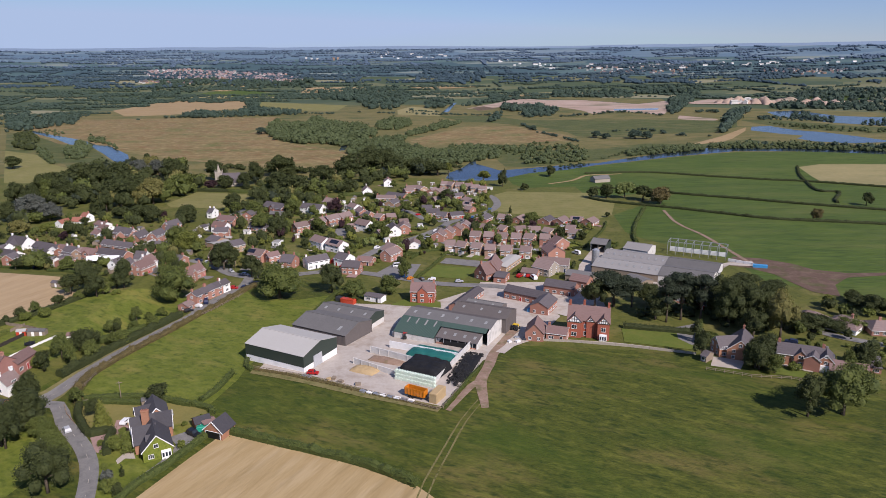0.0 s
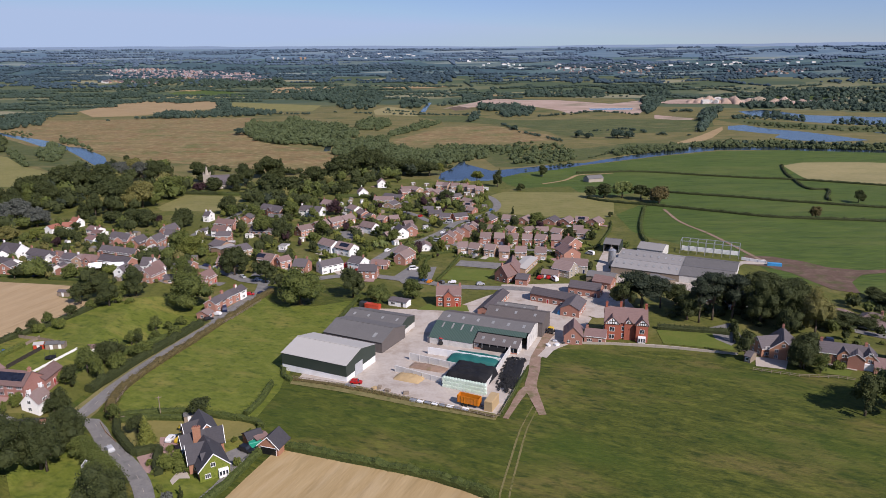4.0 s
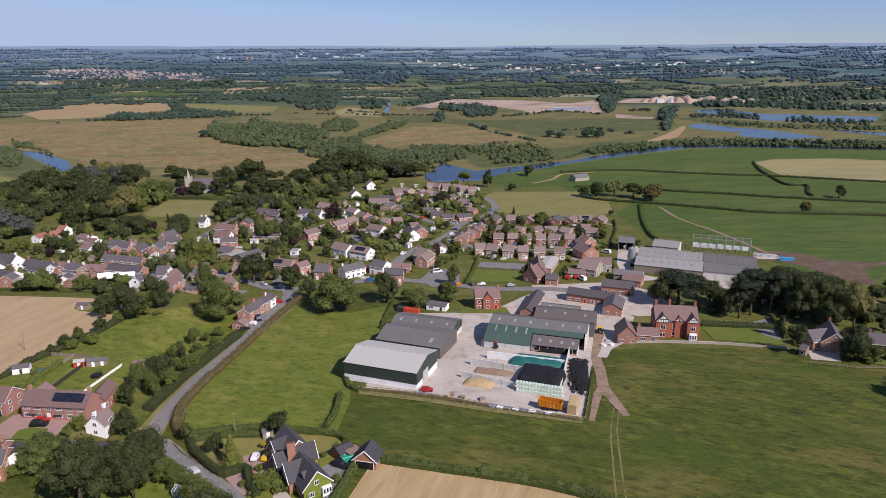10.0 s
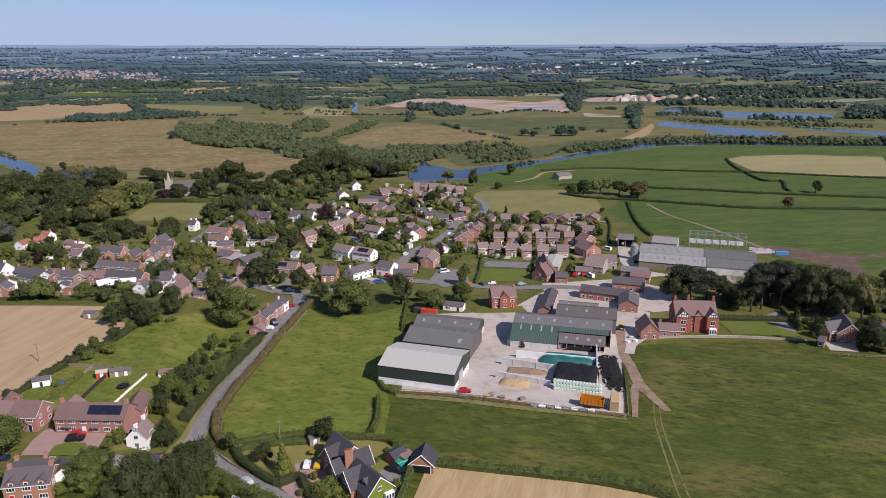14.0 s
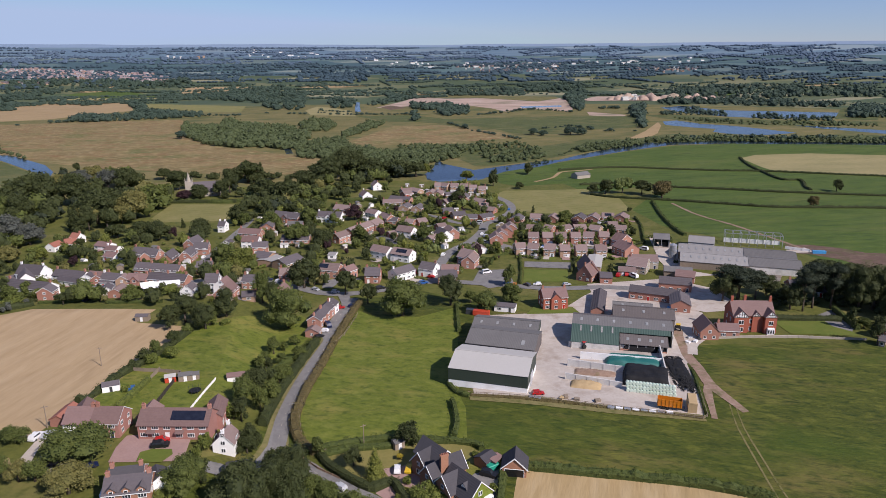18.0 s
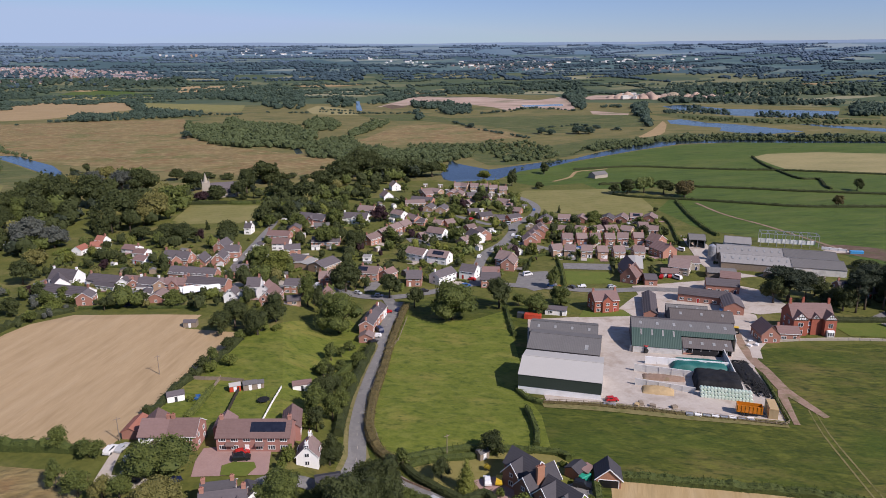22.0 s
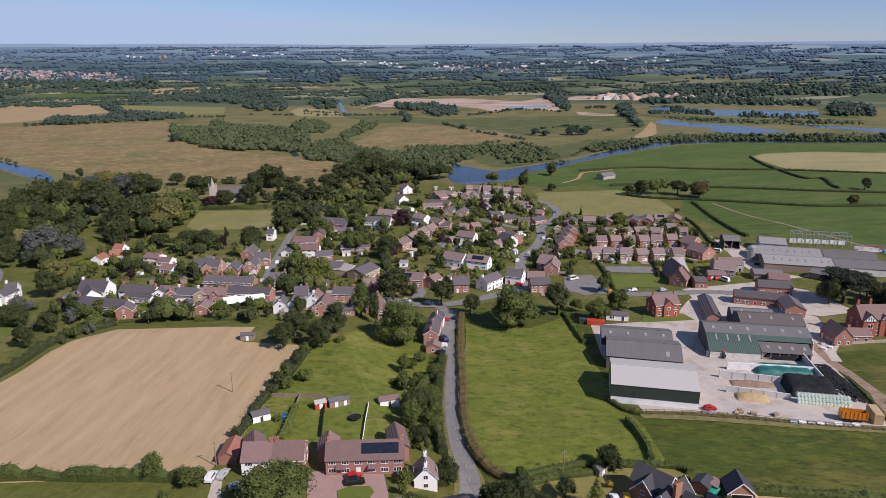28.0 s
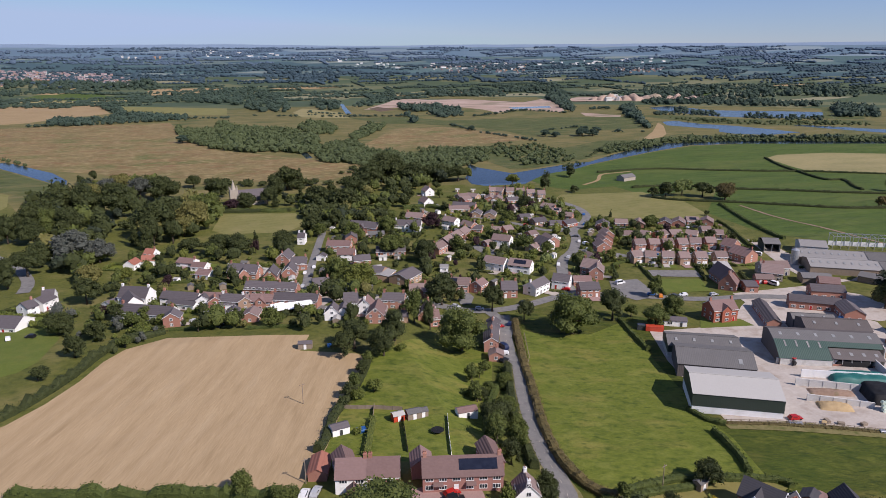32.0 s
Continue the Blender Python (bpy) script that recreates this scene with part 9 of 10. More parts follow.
tree(-275.9, 469.7, 11.9, 19.3, "grey")
tree(-261.6, 466.3, 8.5, 14.5, "grey")
tree(-259.3, 426.4, 7.0, 9.5, "olive")
tree(-241.5, 425.8, 4.1, 7.2, "lime")
tree(-254.1, 391.0, 7.1, 13.6, "dark")
tree(-229.4, 452.2, 3.4, 6.4, "dark")
tree(-220.6, 408.5, 3.4, 5.8, "copper")
tree(-213.5, 473.3, 7.5, 9.4, "dark")
tree(-198.8, 464.9, 8.4, 11.3, "dark")
tree(-186.4, 461.0, 7.7, 12.6, "dark")
tree(-177.5, 460.0, 2.8, 9.4, "copper")
tree(-161.1, 461.2, 8.1, 12.1, "dark")
tree(-177.2, 492.9, 2.3, 7.9, "spire")
tree(-192.2, 603.4, 6.5, 8.6, "copper")
tree(-181.3, 608.7, 8.4, 11.4, "dark")
tree(-204.2, 656.5, 10.5, 17.7, "dark")
tree(-226.1, 711.0, 7.5, 12.1, "dark")
tree(-158.3, 627.4, 8.7, 21.8, "dark")
tree(-145.7, 675.4, 14.6, 21.5, "dark")
tree(-164.9, 612.1, 6.6, 15.1, "dark")
tree(-133.9, 677.7, 6.9, 20.7, "spire")
tree(-109.6, 652.4, 4.6, 8.6, "dark")
tree(-128.6, 586.4, 12.8, 18.8, "dark")
tree(-109.7, 572.4, 14.8, 16.8, "dark")
tree(-140.9, 497.6, 7.3, 14.6, "dark")
tree(-94.9, 630.1, 11.9, 18.6, "dark")
tree(-74.5, 660.2, 15.1, 23.4, "dark")
tree(-56.8, 684.5, 15.2, 29.4, "dark")
tree(-41.0, 706.2, 11.8, 25.3, "dark")
tree(-29.0, 678.2, 15.2, 18.3, "dark")
tree(-6.6, 679.2, 15.3, 16.4, "dark")
tree(12.0, 670.6, 12.5, 15.3, "dark")
tree(22.9, 674.5, 5.0, 12.4, "lime")
tree(56.4, 644.6, 6.9, 9.0, "lime")
tree(-140.2, 383.2, 7.0, 16.2, "oak")
tree(-129.1, 373.8, 6.4, 11.7, "lime")
tree(-130.1, 374.5, 8.1, 13.0, "lime")
tree(-62.4, 490.1, 6.8, 11.9, "copper")
tree(-89.3, 410.8, 6.1, 13.3, "dark")
tree(-93.1, 484.9, 6.9, 12.4, "oak")
tree(-101.7, 433.2, 7.9, 12.4, "oak")
tree(-117.8, 474.1, 7.1, 12.0, "oak")
tree(-86.5, 414.5, 6.5, 11.6, "dark")
tree(-64.4, 427.2, 4.8, 10.5, "oak")
tree(-94.4, 342.7, 3.8, 12.7, "dark")
tree(-35.6, 300.9, 6.8, 15.3, "dark")
tree(-26.5, 301.4, 3.3, 6.0, "oak")
tree(-23.0, 288.4, 5.8, 10.5, "oak")
tree(-8.0, 297.8, 5.5, 9.9, "oak")
tree(-2.0, 320.9, 3.8, 11.1, "oak")
tree(28.6, 372.7, 4.7, 4.9, "dark")
tree(8.6, 381.0, 3.5, 7.4, "lime")
tree(20.8, 527.1, 7.4, 11.5, "dark")
tree(-10.9, 485.7, 6.0, 9.4, "oak")
tree(-30.5, 440.0, 4.0, 6.9, "bush")
tree(-25.0, 419.7, 6.5, 9.2, "oak")
tree(77.4, 449.7, 6.5, 7.3, "oak")
tree(66.5, 482.7, 1.8, 7.0, "spire")
tree(71.1, 604.2, 5.1, 16.1, "dark")
tree(122.5, 659.8, 6.1, 11.4, "dark")
tree(88.4, 583.1, 4.4, 6.5, "dark")
tree(138.9, 543.0, 5.6, 8.8, "dark")
tree(150.3, 541.5, 6.6, 12.3, "dark")
tree(165.1, 540.6, 8.4, 15.0, "willow")
tree(176.9, 529.9, 8.8, 13.0, "dark")
tree(185.7, 513.1, 9.5, 15.2, "rusty")
tree(89.4, 402.7, 4.2, 8.0, "dark")
tree(102.5, 401.5, 3.5, 6.0, "dark")
tree(338.7, 502.1, 5.2, 11.4, "dark")
tree(272.8, 449.2, 4.2, 9.4, "rusty")
tree(133.6, 466.1, 2.4, 3.8, "dark")
tree(-71.5, 311.0, 4.2, 10.4, "dark")
tree(-18.5, 404.2, 4.3, 8.3, "oak")
tree(-4.8, 456.4, 2.6, 5.0, "oak")
tree(-35.4, 523.2, 2.5, 4.8, "oak")
tree(-72.8, 488.2, 3.9, 6.7, "oak")
tree(-78.6, 508.1, 3.2, 6.9, "oak")
tree(136.9, 178.1, 8.4, 18.5, "oak")
tree(125.8, 177.2, 5.2, 15.8, "dark")
tree(108.9, 218.0, 3.6, 12.1, "dark")
tree(125.6, 209.4, 5.2, 11.6, "dark")
tree(129.6, 206.2, 3.8, 6.9, "oak")
tree(185.7, 274.8, 3.0, 5.7, "lime")
tree(200.4, 283.0, 4.0, 5.9, "dark")
tree(199.9, 265.5, 5.5, 9.2, "dark")
tree(161.1, 206.9, 5.4, 11.4, "dark")
tree(155.0, 207.1, 3.8, 7.6, "oak")
tree(129.6, 219.1, 3.0, 6.0, "oak")
tree(137.4, 208.4, 2.3, 3.9, "bush")
tree(92.3, 278.0, 11.4, 15.2, "pine")
tree(83.9, 277.2, 6.1, 13.4, "dark")
tree(99.9, 276.6, 6.2, 13.9, "pine")
tree(105.6, 261.0, 6.0, 12.8, "dark")
tree(109.2, 257.8, 5.5, 19.6, "pine")
tree(116.0, 260.3, 6.6, 21.2, "pine")
tree(123.4, 258.2, 6.8, 20.7, "pine")
tree(133.6, 268.2, 6.3, 18.1, "dark")
tree(132.9, 253.2, 7.6, 21.7, "dark")
tree(139.4, 252.4, 8.6, 20.7, "dark")
tree(148.3, 253.9, 7.8, 18.2, "dark")
tree(147.4, 239.4, 6.5, 19.8, "olive")
tree(136.9, 239.4, 5.9, 12.4, "dark")
tree(142.6, 269.2, 6.4, 16.7, "dark")
tree(127.4, 275.6, 6.4, 15.5, "dark")
tree(108.9, 281.1, 5.8, 10.3, "dark")
tree(166.0, 248.5, 8.4, 6.6, "dark")
tree(159.2, 248.7, 6.2, 5.7, "dark")
tree(174.1, 246.8, 6.3, 4.7, "dark")
tree(179.5, 248.2, 7.0, 5.6, "oak")
tree(199.2, 277.3, 5.9, 4.7, "dark")
tree(186.2, 275.8, 4.0, 4.3, "lime")
tree(133.1, 220.4, 5.5, 9.9, "dark")
tree(125.3, 211.1, 6.2, 8.5, "dark")
tree(113.3, 235.7, 2.3, 9.5, "dark")
tree(119.2, 235.2, 3.8, 4.1, "oak")
tree(164.8, 310.8, 7.9, 4.9, "dark")
tree(172.6, 298.9, 6.6, 5.1, "dark")
thicket("undergrowth", [(98.9, 262.2), (108.7, 280.4), (138.0, 283.9), (161.7, 275.4), (163.1, 259.9), (145.3, 243.8), (131.7, 248.1), (129.4, 258.5)], 4.5, 1.8, 3.4, "dark", "dark shrubs beneath the pines", 71, 1.0)
tree(-107.3, 239.5, 4.3, 5.1, "oak")
tree(-114.1, 250.1, 2.7, 5.4, "oak")
tree(-151.4, 252.1, 2.8, 5.1, "bush")
tree(-136.2, 285.4, 3.4, 5.6, "bush")
tree(-111.3, 261.5, 3.1, 6.9, "oak")
tree(-101.9, 255.2, 3.4, 5.4, "oak")
tree(-72.6, 188.1, 4.5, 7.2, "dark")
tree(-83.6, 174.4, 3.1, 10.0, "cone")
tree(-88.6, 180.8, 2.9, 6.6, "dark")
tree(-76.3, 181.3, 1.2, 2.0, "yellow")
tree(-76.0, 170.3, 1.3, 2.6, "bush")
tree(-55.9, 162.3, 1.4, 3.5, "bush")
tree(-72.8, 162.9, 4.2, 5.3, "bush")
tree(-56.0, 178.6, 1.1, 1.7, "bush")
tree(-59.6, 174.4, 1.1, 2.0, "bush")
tree(-69.2, 160.1, 2.4, 3.1, "bush")
tree(-90.7, 160.6, 4.1, 6.7, "oak")
tree(-86.4, 158.5, 2.1, 3.7, "bush")
tree(-97.7, 186.9, 2.3, 6.6, "oak")
tree(-99.8, 172.2, 2.9, 4.7, "oak")
tree(-157.4, 189.4, 9.1, 11.3, "oak")
tree(-145.6, 255.5, 2.9, 5.4, "bush")
tree(-154.3, 252.6, 3.0, 5.6, "dark")
tree(-151.3, 258.8, 2.9, 5.8, "oak")
tree(-147.0, 268.3, 3.0, 6.0, "dark")
tree(-143.6, 278.0, 2.2, 4.0, "oak")
tree(-156.8, 247.9, 2.0, 3.6, "dark")
tree(-134.5, 295.1, 4.8, 7.1, "oak")
tree(-130.5, 285.3, 2.1, 3.2, "bush")
tree(-110.7, 222.9, 3.5, 7.4, "oak")
tree(-185.9, 209.8, 4.0, 6.0, "oak")
tree(-176.7, 203.3, 3.9, 4.9, "oak")
tree(-181.1, 190.9, 2.9, 7.7, "oak")
tree(-175.0, 185.9, 4.3, 7.0, "oak")
tree(-165.4, 183.3, 3.6, 6.1, "oak")
tree(-169.3, 184.0, 3.3, 6.1, "olive")
tree(-128.5, 176.7, 2.2, 4.1, "bush")
tree(-154.9, 230.5, 1.5, 2.6, "bush")
tree(-253.5, 345.4, 5.7, 9.0, "dark")
tree(-242.9, 313.4, 4.6, 9.2, "dark")
tree(-250.3, 296.3, 3.9, 5.1, "dark")
tree(-202.1, 328.8, 3.2, 5.9, "dark")
tree(-187.9, 331.1, 3.3, 7.9, "dark")
tree(-173.8, 326.3, 5.2, 7.4, "oak")
tree(-146.2, 291.6, 7.0, 11.8, "dark")
tree(-150.9, 285.5, 5.2, 10.6, "dark")
tree(-130.7, 294.3, 5.5, 13.3, "dark")
tree(-137.4, 281.8, 5.8, 11.0, "dark")
tree(-117.6, 317.1, 5.2, 15.5, "oak")
tree(-112.5, 311.1, 3.4, 13.8, "dark")
tree(-117.1, 329.5, 3.7, 6.3, "oak")
tree(-238.1, 330.8, 4.5, 8.8, "dark")
tree(-228.0, 342.0, 4.7, 7.8, "oak")
tree(-222.2, 331.5, 4.1, 6.7, "bush")
tree(-216.6, 344.3, 3.6, 5.6, "bush")
tree(-292.9, 448.0, 8.8, 15.6, "dark")
tree(-296.5, 428.0, 6.9, 15.9, "dark")
tree(-291.0, 467.8, 7.7, 14.7, "dark")
tree(-243.6, 368.0, 3.7, 5.3, "copper")
tree(-236.1, 357.6, 4.8, 8.0, "dark")
tree(-255.7, 346.2, 5.7, 9.0, "dark")
tree(-227.0, 318.4, 3.3, 4.8, "oak")
tree(-224.2, 351.5, 3.6, 7.1, "oak")
tree(-242.7, 338.1, 3.0, 5.4, "oak")
tree(-309.9, 526.7, 8.7, 13.2, "dark")
tree(-291.7, 538.4, 10.8, 20.5, "dark")
tree(-320.4, 562.1, 9.3, 21.1, "dark")
tree(-143.9, 393.9, 2.9, 5.5, "bush")
# ---- woods, river banks and distance ----
line_wood("hedgerow", [(-87.5, 737.6), (-62.4, 768.3), (-30.1, 784.5), (9.4, 751.8), (33.6, 716.8)], 9, 3, 6, "dark", "riverside trees behind the estate", 63)
thicket("river_wood", [(-264, 1081), (-283, 1241), (-245, 1175), (-206, 1273), (-152, 1152), (-127, 1192), (-108, 1097), (-83, 1029), (-84, 948), (-111, 881), (-126, 905), (-174, 917), (-218, 962)], 8.5, 4.5, 8, "scrub", "dense green wood in the river meadow", 11, 1.1)
thicket("river_wood", [(-95, 1203), (-41, 1263), (-35, 1149), (-57, 1077), (-87, 1092)], 8, 4, 7, "scrub", "dense green wood in the river meadow", 12, 1.1)
thicket("bank_wood", [(-105, 929), (-61, 968), (-28, 1001), (34, 1132), (52, 1218), (22, 1194), (-34, 1047), (-35, 900), (1, 831), (31, 853), (64, 877), (92, 839), (79, 777), (49, 754), (13, 724), (-19, 703), (-44, 744), (-66, 797), (-97, 817)], 6.5, 3, 5.5, "scrub", "dense riverside scrub and trees", 13, 1.1)
thicket("far_wood", [(-501, 1370), (-510, 1522), (-455, 1429), (-433, 1461), (-390, 1504), (-336, 1505), (-280, 1448), (-277, 1383), (-361, 1357), (-430, 1330), (-476, 1331)], 11, 4, 8, "far", "dark hedgerow trees between the meadows", 16, 1.1)
thicket("far_wood", [(-474, 1719), (-498, 1884), (-450, 1750), (-390, 1548), (-404, 1522)], 13, 6, 10, "far", "dark clump of hedgerow trees", 17, 1.1)
thicket("far_wood", [(704, 1421), (849, 1476), (1079, 1587), (1275, 1563), (1356, 1492), (1499, 1641), (1413, 1791), (1263, 1977), (1007, 1969)], 27, 7, 12, "far", "woods beyond the lakes", 22, 1.1)
thicket("far_wood", [(864, 1076), (1019, 1237), (1117, 1243), (929, 1048)], 14, 7, 12, "far", "dark copse beyond the lakes", 23, 1.1)
thicket("far_wood", [(342, 2069), (569, 2120), (555, 1964), (487, 1855), (322, 1901)], 20, 6, 10, "far", "dark woods behind the quarry", 24, 1.1)
thicket("far_wood", [(620, 2222), (777, 2171), (704, 1986), (562, 1985)], 24, 8, 13, "far", "dark woods behind the quarry", 25, 1.1)
thicket("far_wood", [(-1050, 2625), (-839, 2679), (-599, 2489), (-464, 2671), (-435, 2455), (-576, 2295), (-827, 2453), (-911, 2235)], 30, 9, 15, "far", "dark woods before the town", 26, 1.1)
thicket("far_wood", [(8, 3042), (195, 3012), (165, 2487), (-10, 2519)], 34, 9, 15, "distant", "distant wood tinted blue-green for haze", 27, 1.1)
thicket("far_wood", [(-891, 2179), (-806, 2328), (-755, 2210), (-786, 1998), (-802, 1932)], 22, 6, 11, "far", "dark woods before the town", 28, 1.1)
thicket("far_wood", [(-428, 1937), (-448, 2063), (-411, 2115), (-339, 2162), (-263, 2211), (-213, 2287), (-148, 2386), (-73, 2072), (-65, 1599), (-103, 1483), (-149, 1541), (-201, 1766), (-282, 1873), (-367, 1897)], 24, 7, 11, "far", "broken riverside woodland", 18, 1.0)
thicket("far_wood", [(-23, 1737), (2, 1861), (51, 1758), (23, 1542), (-20, 1521)], 18, 6, 10, "far", "round copse by the far river", 19, 1.0)
thicket("far_wood", [(49, 1603), (105, 1743), (191, 2009), (227, 2000), (180, 1765), (86, 1593)], 20, 5, 8, "far", "woodland edge by the quarry", 47, 1.0)
thicket("far_wood", [(161, 1590), (185, 1620), (234, 1552), (264, 1476), (224, 1301), (172, 1278), (178, 1408), (141, 1462)], 15, 6, 10, "far", "dark trees before the quarry", 48, 1.0)
thicket("far_wood", [(126, 1380), (142, 1389), (111, 1205), (98, 1208)], 12, 5, 8, "far", "small clump of meadow trees", 49, 1.1)
thicket("far_wood", [(587, 1742), (823, 2183), (711, 1881), (464, 1331), (451, 1335)], 15, 6, 10, "far", "dark trees by the quarry", 21, 1.1)
thicket("far_wood", [(596, 1386), (656, 1436), (482, 1108), (436, 1008), (428, 1010), (534, 1257)], 11, 6, 10, "far", "dark clump of trees by the lake", 20, 1.1)
thicket("lake_wood", [(588, 1243), (645, 1268), (690, 1329), (741, 1362), (690, 1270), (719, 1221), (676, 1157), (630, 1194), (574, 1208)], 12, 2.5, 6, "far", "trees on the bank between lakes", 38, 1.0)
thicket("lake_wood", [(722, 1157), (783, 1178), (772, 1144), (814, 1109), (836, 1080), (790, 1028), (734, 1053), (692, 1107)], 13, 2.5, 5.5, "far", "trees on the bank between lakes", 39, 1.0)
thicket("lake_wood", [(565, 1163), (640, 1057), (741, 1021), (823, 971), (788, 935), (702, 975), (610, 1016), (558, 1078)], 11, 2, 4.5, "scrub", "low green scrub on the lake bank", 40, 1.0)
thicket("lake_wood", [(753, 1561), (903, 1582), (1045, 1478), (1101, 1348), (1029, 1284), (927, 1328), (805, 1430), (718, 1473)], 17, 5, 9, "far", "green wood beyond the lake", 41, 1.0)
thicket("lake_wood", [(980, 1206), (1045, 1263), (1116, 1276), (927, 1079), (891, 1089)], 13, 6, 10, "far", "dark copse beyond the lakes", 42, 1.1)
thicket("bank_wood", [(312, 839), (377, 870), (405, 888), (432, 875), (469, 867), (510, 863), (558, 834), (617, 820), (662, 803), (740, 775), (715, 757), (631, 771), (524, 812), (441, 837), (370, 843)], 7, 2, 5, "scrub", "green scrub along the river bank", 15, 1.1)
thicket("bank_wood", [(237, 810), (270, 849), (347, 859), (341, 833), (278, 801), (233, 783)], 6, 2.5, 4.5, "scrub", "pale green willow scrub by the river", 50, 1.1)
thicket("bank_wood", [(19, 871), (35, 904), (62, 887), (124, 867), (198, 883), (188, 832), (186, 771), (153, 737), (107, 736), (106, 803), (51, 834)], 9, 2.5, 5, "scrub", "pale green willow scrub by the river", 14, 1.0)
line_wood("hedgerow", [(430, 1306), (380, 1390), (300, 1330), (240, 1300)], 12, 3, 6, "far", "scrub along the quarry edge", 35, skip=0.15, spread=4)
line_wood("hedgerow", [(-160, 1440), (-60, 1385), (60, 1350), (120, 1335)], 14, 3, 6, "far", "field hedgerow", 37, skip=0.3, spread=3)
line_wood("bank_trees", [(405, 872), (510, 846), (600, 815), (680, 785)], 24, 5, 8, "far", "taller trees on the river bank", 43, skip=0.4, spread=3)
thicket("bank_wood", [(-543, 892), (-606, 1001), (-624, 1060), (-564, 978), (-512, 880), (-515, 860)], 10, 5, 9, "dark", "dark clump of trees by the river", 91, 1.1)
thicket("bank_wood", [(-521, 901), (-500, 884), (-432, 784), (-418, 752), (-446, 789), (-489, 849)], 8, 2.5, 5, "scrub", "scrub along the field edge", 92, 1.1)
thicket("bank_wood", [(-434, 809), (-472, 888), (-479, 928), (-465, 933), (-415, 835), (-405, 795), (-418, 791)], 8, 3.5, 6.5, "scrub", "round clump of riverside willows", 93, 1.1)
thicket("bank_wood", [(-487, 972), (-520, 1045), (-486, 999), (-445, 944), (-394, 873), (-392, 863), (-433, 919), (-456, 932)], 8, 2, 4.5, "scrub", "bushes along the far river bank", 94, 1.1)
thicket("far_wood", [(-675, 1088), (-883, 1428), (-769, 1329), (-691, 1346), (-637, 1220), (-654, 1145), (-667, 1112)], 14, 5, 9, "far", "dark riverside wood across the river", 95, 1.1)
thicket("bank_wood", [(-644, 1118), (-606, 1115), (-561, 1048), (-562, 1033), (-620, 1083)], 9, 1.5, 3.5, "scrub", "bushes along the far river bank", 96, 1.1)
tree(-449.0, 731.2, 11, 14, "dark")
tree(-325.4, 532.5, 8, 19, "dark")
tree(-312.9, 531.9, 8, 18, "dark")
tree(-303.2, 541.1, 7.5, 20, "oak")
tree(-291.9, 545.5, 7, 19, "dark")
tree(-272.7, 534.7, 7, 18, "dark")
tree(-248.8, 503.8, 4.2, 18, "spire")
tree(-236.7, 498.9, 6, 18, "dark")
tree(-226.1, 500.6, 5.5, 16, "dark")
tree(-220.7, 518.0, 7.5, 14, "olive")
tree(-215.6, 562.4, 8, 15, "oak")
tree(-327.5, 754.5, 4, 9, "dark")
tree(-319.4, 769.8, 4.5, 11, "dark")
tree(-309.8, 724.0, 5, 9, "lime")
tree(-273.0, 722.1, 6, 12, "dark")
tree(-195.3, 466.9, 7, 11, "dark")
tree(-161.9, 454.4, 6, 12, "dark")
tree(-217.0, 475.6, 5, 8, "dark")
line_wood("hedgerow", [(-553, 1295), (-526, 1318), (-488, 1339)], 12, 4, 8, "far", "field hedgerow", 31, skip=0.3, spread=2.5)
line_wood("hedgerow", [(-276, 1413), (-217, 1398), (-144, 1405), (-46, 1420)], 16, 3, 6, "far", "field hedgerow", 32, skip=0.3, spread=2.5)
line_wood("hedgerow", [(151, 1157), (163, 1044), (185, 962), (200, 917)], 9, 2.5, 4.5, "far", "bushes along the meadow edge", 33, skip=0.25, spread=2.5)
line_wood("hedgerow", [(97, 860), (142, 893), (198, 911)], 9, 2, 4, "scrub", "scrub along the meadow edge", 34, skip=0.2, spread=2.5)
line_wood("hedgerow", [(232, 1199), (258, 1150), (285, 1094)], 12, 3, 6, "far", "scattered meadow bushes", 36, skip=0.35, spread=2.5)
line_wood("hedgerow", [(522, 1373), (557, 1380), (559, 1318)], 12, 5, 8, "far", "scrub by the quarry", 37, skip=0.05, spread=2.5)
line_wood("hedgerow", [(269, 1035), (333, 1054), (357, 980), (398, 970)], 13, 2.5, 5, "far", "meadow hedgerow", 43, skip=0.2, spread=2.5)
line_wood("hedgerow", [(-62, 1481), (41, 1397), (133, 1401), (172, 1363)], 14, 3, 5, "far", "field hedgerow", 44, skip=0.45, spread=2.5)
line_wood("bank_trees", [(238, 817), (183, 746), (142, 712), (115, 695)], 9, 1.5, 3, "scrub", "low bushes on the river bank", 45, skip=0.4, spread=2)
tree(158, 1069, 6, 8, "far")
tree(285, 950, 11, 13, "far")
tree(300, 947, 9, 11, "far")
tree(234, 963, 8, 10, "far")
tree(245, 953, 7, 8, "far")
for i in range(14):
    hx, hy = quarry_line(i / 13)
    mound(hx, hy, 20 * i, 34 + 9 * (i % 3), 26, 9 + 4 * (i * 7 % 3), "quarry", "tall mound of pink quarried sand", name="sand_mound", seed=40 + i, square=1.6)
line_wood("churchyard_trees", [(-230.2, 730.6), (-196.7, 716.8), (-163.4, 697.1), (-121.1, 687.4), (-89.2, 686.1)], 9, 4, 7, "dark", "dark trees behind the church", 35)
